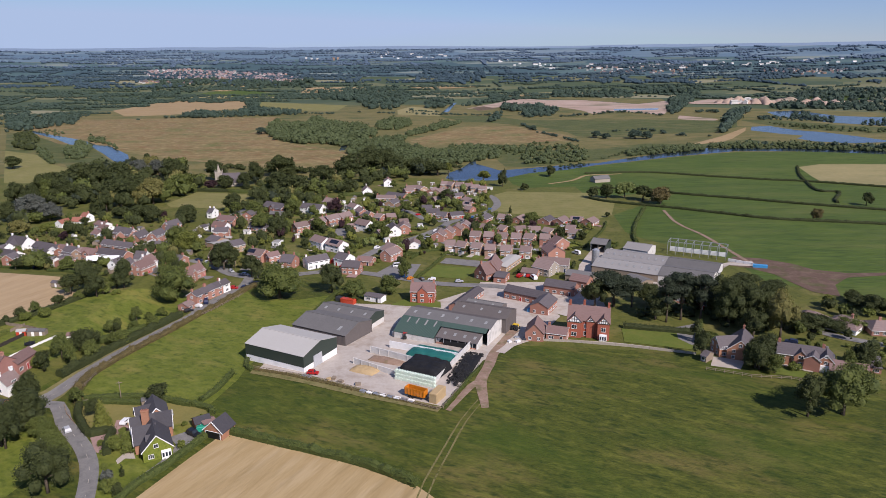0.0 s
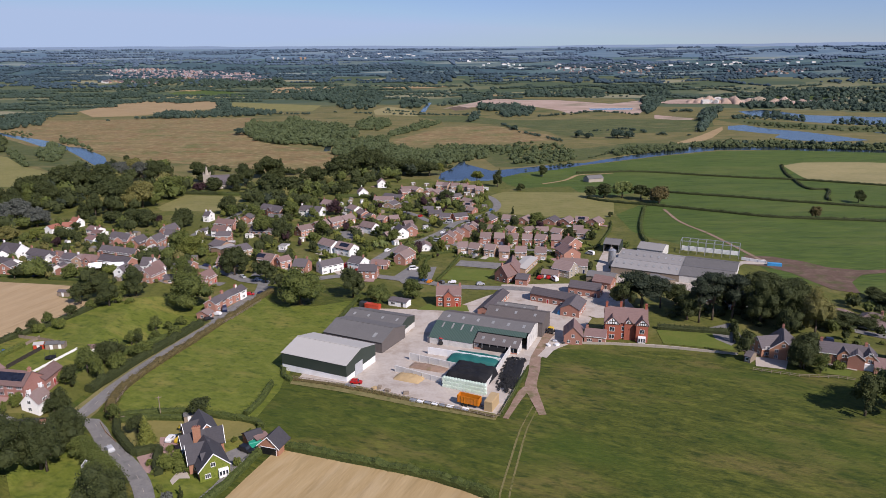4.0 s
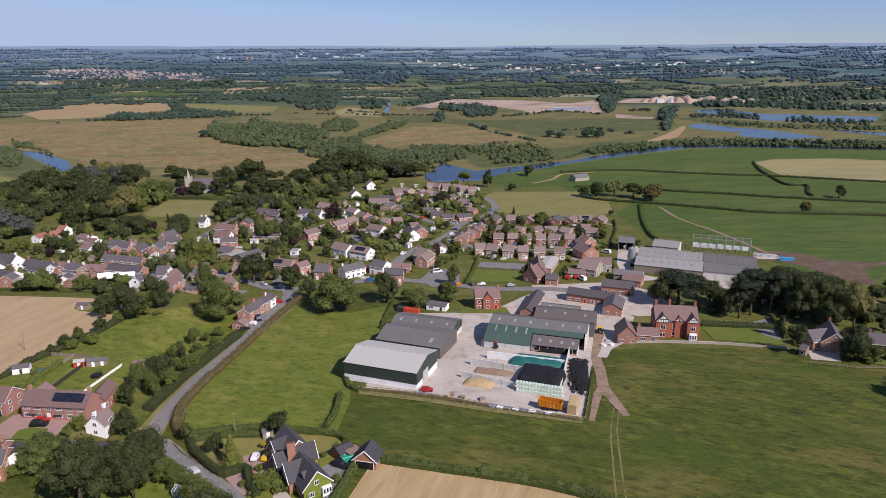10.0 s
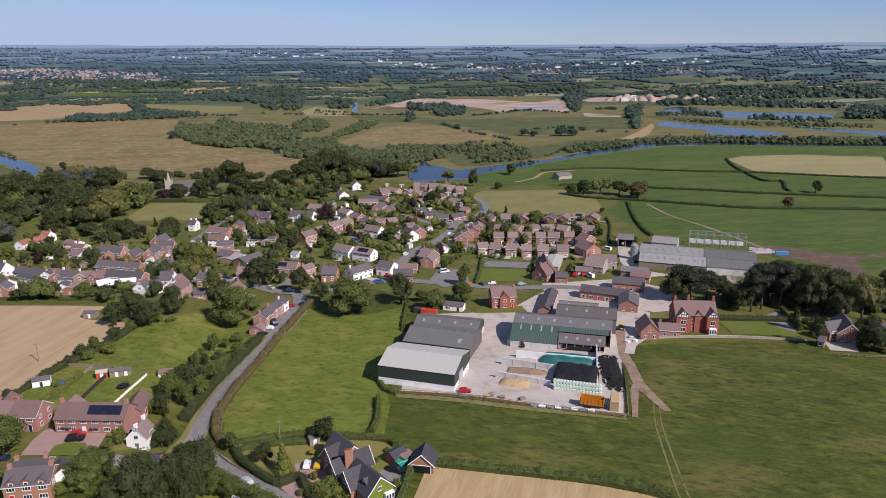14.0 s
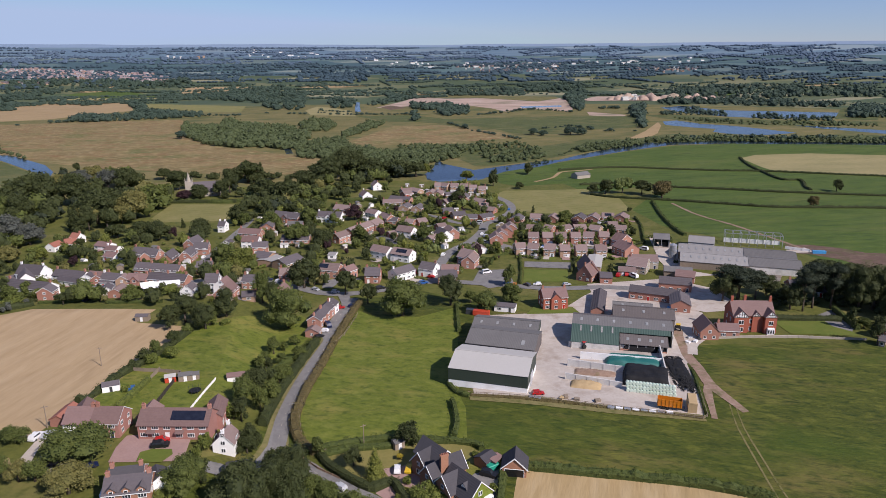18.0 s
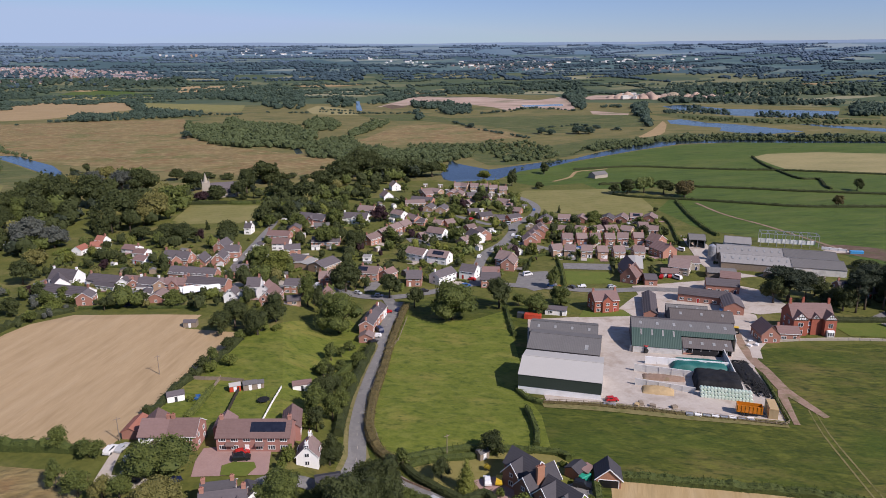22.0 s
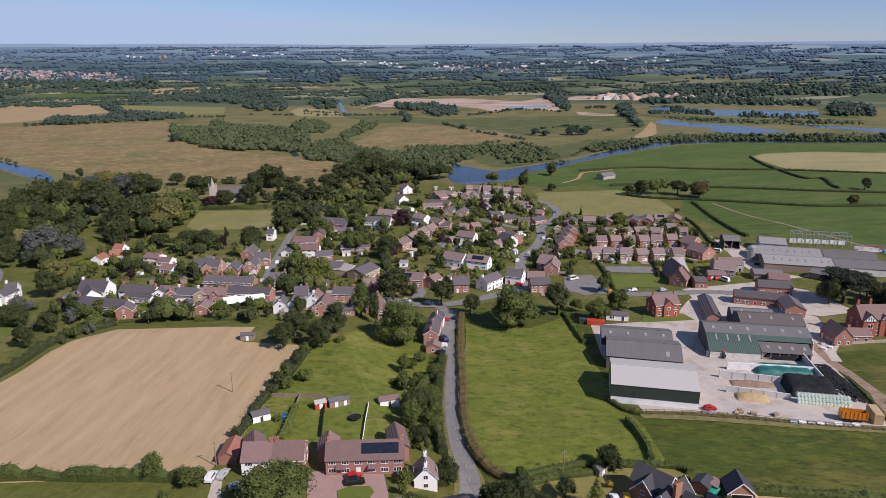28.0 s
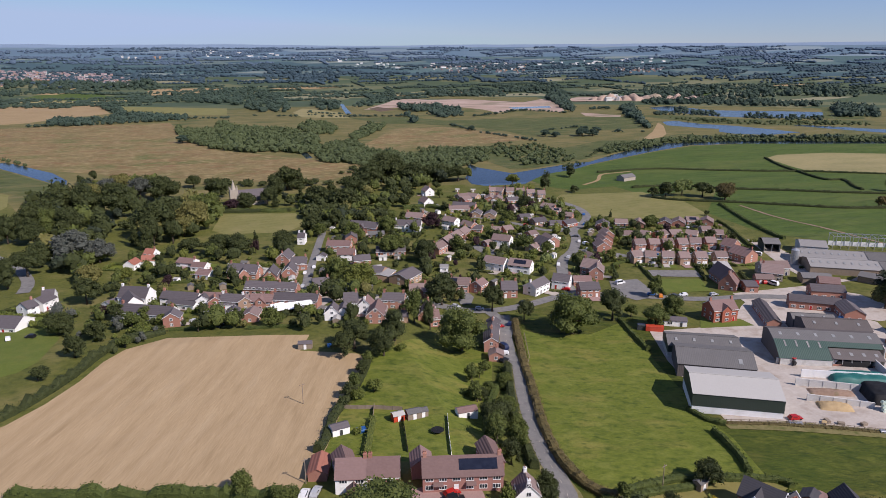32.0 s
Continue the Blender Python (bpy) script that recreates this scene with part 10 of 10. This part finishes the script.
LANES = [smooth_line(p, 5) for p in (
    [(-170.8, 363.4), (-147.7, 342.5), (-135.0, 346.6), (-110.4, 348.6), (-92.1, 331.3), (-79.3, 326.5), (-63.0, 328.6), (-36.7, 335.9), (-8.3, 324.4), (16.0, 312.3), (42.8, 307.7)],
    [(-36.7, 335.9), (-27.4, 364.4), (-14.7, 391.2), (-0.2, 407.9), (15.2, 434.4), (22.1, 452.9), (36.2, 467.8), (51.7, 490.1), (59.7, 517.2), (58.5, 547.5)],
    [(22.1, 452.9), (6.0, 460.7), (-4.6, 484.3), (-20.6, 509.0), (-38.9, 529.2)],
    [(-0.2, 407.9), (15.5, 401.2), (43.3, 380.8), (72.8, 376.2)],
    [(-156.6, 373.4), (-152.8, 403.6), (-146.7, 435.5), (-139.4, 473.9), (-134.2, 504.3), (-136.9, 532.6)],
    [(-78.0, 318.9), (-92.9, 274.4), (-103.5, 233.5), (-108.1, 200.2)],
)]
garden_plots(335, 600, 61, LANES)
village_sheds([(-87.6, 415.8), (-51.3, 576.8), (-25.7, 628.2), (23.6, 614.8), (63.3, 588.5), (60.7, 546.9), (45.6, 471.3), (22.0, 388.7), (-12.4, 339.7), (-61.8, 337.3), (-88.4, 348.4)], 34, 23, LANES)
village_sheds([(-206.8, 327.2), (-231.1, 414.0), (-196.0, 442.6), (-151.7, 452.9), (-141.0, 500.3), (-94.0, 528.2), (-62.2, 509.3), (-84.3, 415.0), (-89.1, 337.5), (-121.2, 321.0), (-164.3, 319.2)], 26, 25, LANES)
parked_cars(LANES[:-1], 30, 9)
gardens([(-87.6, 415.8), (-40.8, 548.6), (23.6, 614.8), (63.3, 588.5), (60.7, 546.9), (45.6, 471.3), (125.6, 450.5), (91.7, 371.5), (51.3, 375.0), (23.1, 381.9), (-12.4, 339.7), (-61.1, 341.8), (-87.8, 358.0)], 420, 5, ("bush", "dark", "lime", "oak", "copper", "dark", "bush", "cone", "willow", "oak"), 1.0, 4.0, LANES)
gardens([(-257.4, 409.4), (-247.1, 469.5), (-200.4, 465.1), (-151.7, 452.9), (-141.6, 509.9), (-93.3, 550.5), (-62.2, 509.3), (-84.3, 415.0), (-89.5, 330.7), (-120.9, 309.7), (-163.6, 314.6), (-221.5, 331.5)], 360, 6, ("bush", "oak", "dark", "lime", "bush", "dark", "olive", "dark", "oak"), 1.0, 4.4, LANES)
gardens([(163.9, 263.8), (217.2, 284.8), (234.3, 262.3), (186.3, 197.2), (162.1, 197.6), (153.2, 210.9), (151.2, 238.2)], 60, 7, ("bush", "dark", "oak"), 1.2, 3.5, LANES)
gardens([(-287.9, 385.4), (-214.8, 356.4), (-213.3, 327.0), (-228.3, 310.0), (-237.1, 307.6), (-251.6, 338.2)], 34, 8, ("bush", "dark", "oak", "grey"), 1.2, 3.6, LANES)
fill_wood("village_wood", [(-358.7, 669.2), (-343.3, 704.0), (-312.4, 731.0), (-255.6, 727.1), (-213.5, 688.2), (-203.0, 617.3), (-200.1, 545.2), (-205.6, 511.3), (-233.8, 494.2), (-254.7, 520.3), (-288.9, 538.3), (-308.9, 534.2)], 30, 5, 9, "dark", "dense dark woodland of large garden trees", 51, tall=1.7)
fill_wood("village_wood", [(-358.7, 669.2), (-343.3, 704.0), (-312.4, 731.0), (-255.6, 727.1), (-213.5, 688.2), (-203.0, 617.3), (-200.1, 545.2), (-205.6, 511.3), (-233.8, 494.2), (-254.7, 520.3), (-288.9, 538.3), (-308.9, 534.2)], 15, 5, 9, "oak", "green broad-leaved trees among the woodland", 71, tall=1.7)
fill_wood("village_wood", [(-358.7, 669.2), (-343.3, 704.0), (-312.4, 731.0), (-255.6, 727.1), (-213.5, 688.2), (-203.0, 617.3), (-200.1, 545.2), (-205.6, 511.3), (-233.8, 494.2), (-254.7, 520.3), (-288.9, 538.3), (-308.9, 534.2)], 7, 5, 9, "pine", "blue-green conifers among the woodland", 91, tall=1.7)
fill_wood("village_wood", [(-358.7, 669.2), (-343.3, 704.0), (-312.4, 731.0), (-255.6, 727.1), (-213.5, 688.2), (-203.0, 617.3), (-200.1, 545.2), (-205.6, 511.3), (-233.8, 494.2), (-254.7, 520.3), (-288.9, 538.3), (-308.9, 534.2)], 6, 5, 9, "olive", "olive-green trees among the woodland", 111, tall=1.7)
fill_wood("village_wood", [(-308.9, 534.2), (-275.0, 540.4), (-250.6, 470.3), (-247.3, 429.7), (-255.1, 388.5)], 13, 4, 8, "dark", "dense dark woodland of large garden trees", 52, tall=1.5)
fill_wood("village_wood", [(-308.9, 534.2), (-275.0, 540.4), (-250.6, 470.3), (-247.3, 429.7), (-255.1, 388.5)], 6, 4, 8, "oak", "green broad-leaved trees among the woodland", 72, tall=1.5)
fill_wood("village_wood", [(-308.9, 534.2), (-275.0, 540.4), (-250.6, 470.3), (-247.3, 429.7), (-255.1, 388.5)], 3, 4, 8, "pine", "blue-green conifers among the woodland", 92, tall=1.5)
fill_wood("village_wood", [(-308.9, 534.2), (-275.0, 540.4), (-250.6, 470.3), (-247.3, 429.7), (-255.1, 388.5)], 2, 4, 8, "olive", "olive-green trees among the woodland", 112, tall=1.5)
fill_wood("lane_wood", [(-150, 645), (-135, 612), (-125, 602), (-104, 596), (-98, 650), (-70, 655), (-43, 663), (-45, 608), (-57, 573), (-82, 541), (-100, 523), (-112, 488), (-127, 485), (-136, 539), (-146, 571)], 36, 3, 6, "dark", "dark garden trees between church and estate", 81, tall=1.6)
fill_wood("lane_wood", [(-150, 645), (-135, 612), (-104, 596), (-70, 655), (-43, 663), (-45, 608), (-57, 573), (-82, 541), (-112, 488), (-136, 539)], 16, 3, 5.5, "oak", "green garden trees between church and estate", 82, tall=1.5)
fill_wood("village_wood", [(-90.4, 645.9), (-67.1, 693.4), (-41.8, 727.1), (-8.5, 712.6), (23.5, 695.2), (14.4, 662.5), (-22.3, 653.3), (-60.4, 637.7), (-82.1, 607.1)], 20, 5, 8, "dark", "dense dark woodland of large garden trees", 53, tall=1.7)
fill_wood("village_wood", [(-90.4, 645.9), (-67.1, 693.4), (-41.8, 727.1), (-8.5, 712.6), (23.5, 695.2), (14.4, 662.5), (-22.3, 653.3), (-60.4, 637.7), (-82.1, 607.1)], 10, 5, 8, "oak", "green broad-leaved trees among the woodland", 73, tall=1.7)
fill_wood("village_wood", [(-90.4, 645.9), (-67.1, 693.4), (-41.8, 727.1), (-8.5, 712.6), (23.5, 695.2), (14.4, 662.5), (-22.3, 653.3), (-60.4, 637.7), (-82.1, 607.1)], 5, 5, 8, "pine", "blue-green conifers among the woodland", 93, tall=1.7)
fill_wood("village_wood", [(-90.4, 645.9), (-67.1, 693.4), (-41.8, 727.1), (-8.5, 712.6), (23.5, 695.2), (14.4, 662.5), (-22.3, 653.3), (-60.4, 637.7), (-82.1, 607.1)], 4, 5, 8, "olive", "olive-green trees among the woodland", 113, tall=1.7)
fill_wood("village_wood", [(-140.0, 551.2), (-134.0, 612.6), (-105.8, 605.0), (-73.1, 596.2), (-79.6, 563.7), (-102.0, 545.8), (-118.5, 523.9), (-133.4, 498.3)], 17, 4, 7, "dark", "dense dark woodland of large garden trees", 54, tall=1.6)
fill_wood("village_wood", [(-140.0, 551.2), (-134.0, 612.6), (-105.8, 605.0), (-73.1, 596.2), (-79.6, 563.7), (-102.0, 545.8), (-118.5, 523.9), (-133.4, 498.3)], 8, 4, 7, "oak", "green broad-leaved trees among the woodland", 74, tall=1.6)
fill_wood("village_wood", [(-140.0, 551.2), (-134.0, 612.6), (-105.8, 605.0), (-73.1, 596.2), (-79.6, 563.7), (-102.0, 545.8), (-118.5, 523.9), (-133.4, 498.3)], 4, 4, 7, "pine", "blue-green conifers among the woodland", 94, tall=1.6)
fill_wood("village_wood", [(-140.0, 551.2), (-134.0, 612.6), (-105.8, 605.0), (-73.1, 596.2), (-79.6, 563.7), (-102.0, 545.8), (-118.5, 523.9), (-133.4, 498.3)], 3, 4, 7, "olive", "olive-green trees among the woodland", 114, tall=1.6)
tree(-50.9, 603.0, 4.5, 9, "dark")
tree(-64.0, 568.2, 5, 10, "dark")
tree(-26.9, 597.7, 3.6, 8, "oak")
tree(-37.6, 545.1, 3.4, 7, "dark")
tree(-64.0, 531.6, 4, 8, "oak")
tree(-52.5, 507.2, 3, 6, "dark")
tree(-67.1, 594.8, 5, 11, "dark")
tree(-81.0, 550.4, 4.6, 10, "oak")
tree(-35.4, 645.8, 4.5, 9, "dark")
tree(-75.5, 520.8, 3.6, 7, "dark")
tree(-19.1, 637.0, 4, 8, "dark")
tree(-84.4, 504.1, 3.5, 7, "oak")
tree(-107.2, 164.0, 6.4, 16.0, "dark")
tree(-115.0, 157.7, 7.6, 19.2, "dark")
tree(-117.8, 171.2, 4.5, 9.5, "dark")
tree(-128.6, 174.4, 3.9, 7.7, "dark")
tree(-106.4, 177.3, 5.4, 10.8, "dark")
tree(-99.6, 169.3, 3.3, 6.3, "oak")
tree(-95.5, 166.4, 3.7, 5.1, "oak")
tree(-87.0, 153.6, 5.6, 8.8, "oak")
tree(-116.2, 190.3, 3.3, 6.1, "dark")
tree(-116.8, 226.3, 3.4, 8.5, "dark")
tree(-115.8, 233.4, 3.3, 6.1, "dark")
tree(-113.8, 214.3, 3.3, 8.6, "oak")
tree(-120.9, 207.2, 2.4, 7.4, "bush")
tree(-110.0, 219.5, 2.2, 7.4, "oak")
tree(-114.0, 192.7, 1.8, 6.0, "dark")
tree(-108.6, 252.7, 2.7, 4.4, "oak")
tree(-107.4, 264.8, 2.1, 3.7, "oak")
tree(-103.2, 253.5, 1.7, 2.7, "oak")
tree(-126.3, 189.9, 2.1, 6.7, "bush")
tree(-128.2, 185.8, 1.5, 4.7, "bush")
tree(-113.4, 246.8, 2.8, 5.2, "dark")
tree(-108.7, 235.0, 2.6, 6.1, "oak")
tree(-99.2, 266.4, 1.2, 2.2, "bush")
tree(-106.5, 179.0, 4.1, 9.4, "oak")
tree(-104.0, 269.3, 2.3, 4.0, "oak")
tree(-129.0, 170.5, 5.6, 10.0, "oak")
tree(-126.0, 175.2, 3.5, 6.6, "dark")
tree(-133.5, 169.0, 2.8, 4.5, "bush")
tree(-156.0, 176.5, 6.7, 7.1, "olive")
tree(-82.2, 142.7, 6.5, 14.8, "dark")
tree(-104.2, 173.3, 5.8, 13.5, "dark")
tree(-105.2, 162.9, 4.7, 14.9, "dark")
tree(-96.3, 167.5, 3.5, 5.7, "oak")
tree(-115.2, 193.1, 3.2, 8.0, "dark")
tree(-79.4, 164.1, 1.3, 2.3, "bush")
tree(-76.4, 159.5, 1.1, 2.3, "bush")
tree(-73.2, 153.2, 0.9, 1.9, "bush")
tree(-72.4, 151.8, 1.0, 2.1, "bush")
tree(-70.7, 150.7, 0.6, 1.3, "bush")
tree(-66.6, 149.6, 0.9, 4.1, "spire")
tree(-68.5, 145.6, 2.3, 4.6, "grey")
tree(-67.0, 142.9, 2.8, 4.5, "bush")
tree(-63.9, 141.1, 1.8, 3.6, "dark")
tree(-82.8, 175.3, 2.0, 2.8, "bush")
tree(-116.5, 249.7, 2.1, 3.4, "bush")
tree(-118.6, 218.0, 4.2, 9.5, "oak")
tree(-114.0, 227.6, 4.6, 10.5, "dark")
tree(-118.8, 206.8, 3.6, 8.4, "dark")
tree(-114.8, 245.6, 2.2, 5.7, "oak")


# ---- far country: hedgerows, copses and towns ----
def far_country():
    rng = np.random.default_rng(77)
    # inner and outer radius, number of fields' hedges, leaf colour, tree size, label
    # leaf kinds get bluer outward, with aerial haze painted into them
    rings = ((1200, 1750, 26, "far", 4.0, "hedgerow trees between the meadows"), (1750, 2500, 300, "far", 5.6, "distant hedgerow trees and copses"), (2500, 3500, 450, "distant", 7.5, "distant woods tinted blue-green for haze"), (3500, 4780, 400, "remote", 9.0, "remote woods tinted haze blue along the horizon"))
    for near, far_r, rows, kind, size, label in rings:
        datas, clouds = [], []
        for _ in range(rows):
            while True:
                a = radians(90) + rng.uniform(-0.95, 0.80)
                r = math.sqrt(rng.uniform(near ** 2, far_r ** 2))
                x, y = -80 + r * math.cos(a), r * math.sin(a)
                if y > 1200 and not (-700 < x < 1500 and y < 1800):
                    break
            turn = rng.choice((0.12, 0.12, 0.12, 0.12 + math.pi / 2)) + rng.normal() * 0.10
            copse = rng.random() < 0.35
            n = int(rng.integers(14, 30))
            step = size * rng.uniform(0.9, 1.5)
            gap = rng.random() < 0.25
            for k in range(n):
                if gap and rng.random() < 0.35:
                    continue
                q = (k - n / 2) * step * (0.5 if copse else 1)
                wide = size * (2.6 if copse else 0.35)
                px, py = x + q * math.cos(turn) + rng.normal() * wide, y + q * math.sin(turn) + rng.normal() * wide
                if math.hypot(px + 80, py) > 4800 or py < 1150:
                    continue
                s = size * (0.55 + 0.75 * rng.random())
                z = ground_z(px, py)
                datas.append(blob_data((px, py, z + s * 0.45), s * 1.1, 0.6, rng, 1))
                if r < 1950:
                    clouds.append(leaf_cloud([((px, py, z + s * 0.45), s, 0.75)], 9, s * 0.26, rng))
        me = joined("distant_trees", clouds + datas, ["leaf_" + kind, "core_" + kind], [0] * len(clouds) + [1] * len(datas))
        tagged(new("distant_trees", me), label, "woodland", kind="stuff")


def far_hills():
    """A low range beyond the plain, painted blue to stand in for haze."""
    verts, faces = [], []
    n = 160
    for i in range(n + 1):
        a = radians(90) + 1.1 - 2.2 * i / n
        x, y = math.cos(a), math.sin(a)
        h = 6 + 13 * (0.5 + noise.noise(Vector((i * 0.06, 3.1, 0)))) + 4 * noise.noise(Vector((i * 0.3, 1.0, 0)))
        z = ground_z(-80 + 4800 * x, 4800 * y)
        for r, v in ((4790, z - 8), (5150, z + 10 + h), (5600, z + 6 + h), (5900, z - 40)):
            verts.append((-80 + r * x, r * y, v))
        if i:
            b = 4 * i
            faces += [(b - 4 + k, b + k, b + k + 1, b - 3 + k) for k in range(3)]
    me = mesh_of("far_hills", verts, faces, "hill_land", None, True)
    tagged(new("far_hills", me), "low hills painted haze blue along the horizon", "hills", kind="structure")


def far_town(name, outline, count, seed, walls, roof, label, low=6, high=12, tall=5.5):
    """Rows of small pitched-roof houses far off."""
    rng = np.random.default_rng(seed)
    xs, ys = [p[0] for p in outline], [p[1] for p in outline]
    datas, slots = [], []
    tries = 0
    while len(datas) < count * 2 and tries < count * 60:
        tries += 1
        p = (min(xs) + (max(xs) - min(xs)) * rng.random(), min(ys) + (max(ys) - min(ys)) * rng.random())
        if not inside(p, outline):
            continue
        L, D, t = rng.uniform(low, high) * 1.3, rng.uniform(7, 9), rng.choice((0.1, 1.2)) + rng.normal() * 0.15
        m = Matrix.Translation((p[0], p[1], ground_z(*p))) @ Matrix.Rotation(t, 4, 'Z')
        v, f = wall_data(L, D, tall, tall + 3)
        datas.append(([tuple(m @ Vector(q)) for q in v], f))
        v, f = roof_data(L, D, tall, tall + 3)
        datas.append(([tuple(m @ Vector(q)) for q in v], f))
        slots += [int(rng.integers(len(walls))), len(walls)]
    me = joined(name, datas, list(walls) + [roof], slots)
    return tagged(new(name, me), label, "town", kind="stuff")


far_country()
far_hills()
far_town("far_town", [(-1306.1, 3071.7), (-1150.3, 3208.8), (-911.2, 3110.7), (-603.9, 2945.3), (-656.7, 2688.8), (-878.5, 2691.3), (-1105.6, 2730.2)], 330, 41, ("brick_buff", "concrete_wall", "tile_town"), "tile_town", "distant red-roofed town", 5, 8, 4.0)
far_town("far_town", [(-1115.0, 2614.7), (-949.4, 2576.0), (-805.6, 2553.7), (-915.3, 2468.9), (-1075.0, 2508.5)], 30, 42, ("brick_buff", "concrete_wall", "tile_town"), "slate", "distant village roofs", 5, 8, 4.0)
far_town("far_town", [(-814.1, 3057.1), (-510.6, 2731.1), (-519.8, 2540.3), (-761.7, 2739.8)], 90, 43, ("brick_buff", "concrete_wall", "tile_town"), "tile_town", "distant red-roofed town", 5, 8, 4.0)
far_town("far_town", [(609.9, 3203.3), (919.7, 3327.1), (1146.4, 3162.7), (939.0, 2761.7), (675.6, 2852.7)], 110, 44, ("brick_buff", "concrete_wall", "tile_town"), "slate", "distant pale village", 5, 8, 4.0)
far_town("far_town", [(1267.2, 2819.9), (1535.6, 2825.8), (1589.8, 2653.1), (1319.3, 2534.6)], 50, 45, ("brick_buff", "concrete_wall", "tile_town"), "slate", "distant pale village", 5, 8, 4.0)
far_town("far_sheds", [(-442.2, 4615.4), (-99.2, 4408.7), (656.5, 3410.7), (1072.1, 3349.2), (1976.7, 3315.1), (1815.5, 3056.3), (935.0, 2958.9), (560.1, 2981.5), (131.7, 3800.0), (-373.7, 4050.1)], 80, 46, ("white", "white_panel"), "sheet_pale", "distant pale warehouse sheds", 7, 22, 3.5)
far_town("quarry_plant", [(611.0, 1657.6), (717.3, 1720.4), (814.9, 1691.9), (760.9, 1592.6), (591.1, 1578.3)], 10, 47, ("white_panel", "concrete_wall"), "sheet_pale", "distant white quarry plant buildings", 6, 14, 7)
for i in range(5):
    bx = -727 + (0, 30, 62, 150, 175)[i]
    me = boxes_mesh('tower_block', [(-5, -5, -5, 5, 5, (17, 13, 12, 15, 16)[i])], 'concrete_wall' if i < 3 else 'brick_buff')
    tagged(new('tower_block', me), 'pale tower block on the horizon', 'tower block').location = (bx, 3875, ground_z(bx, 3875))
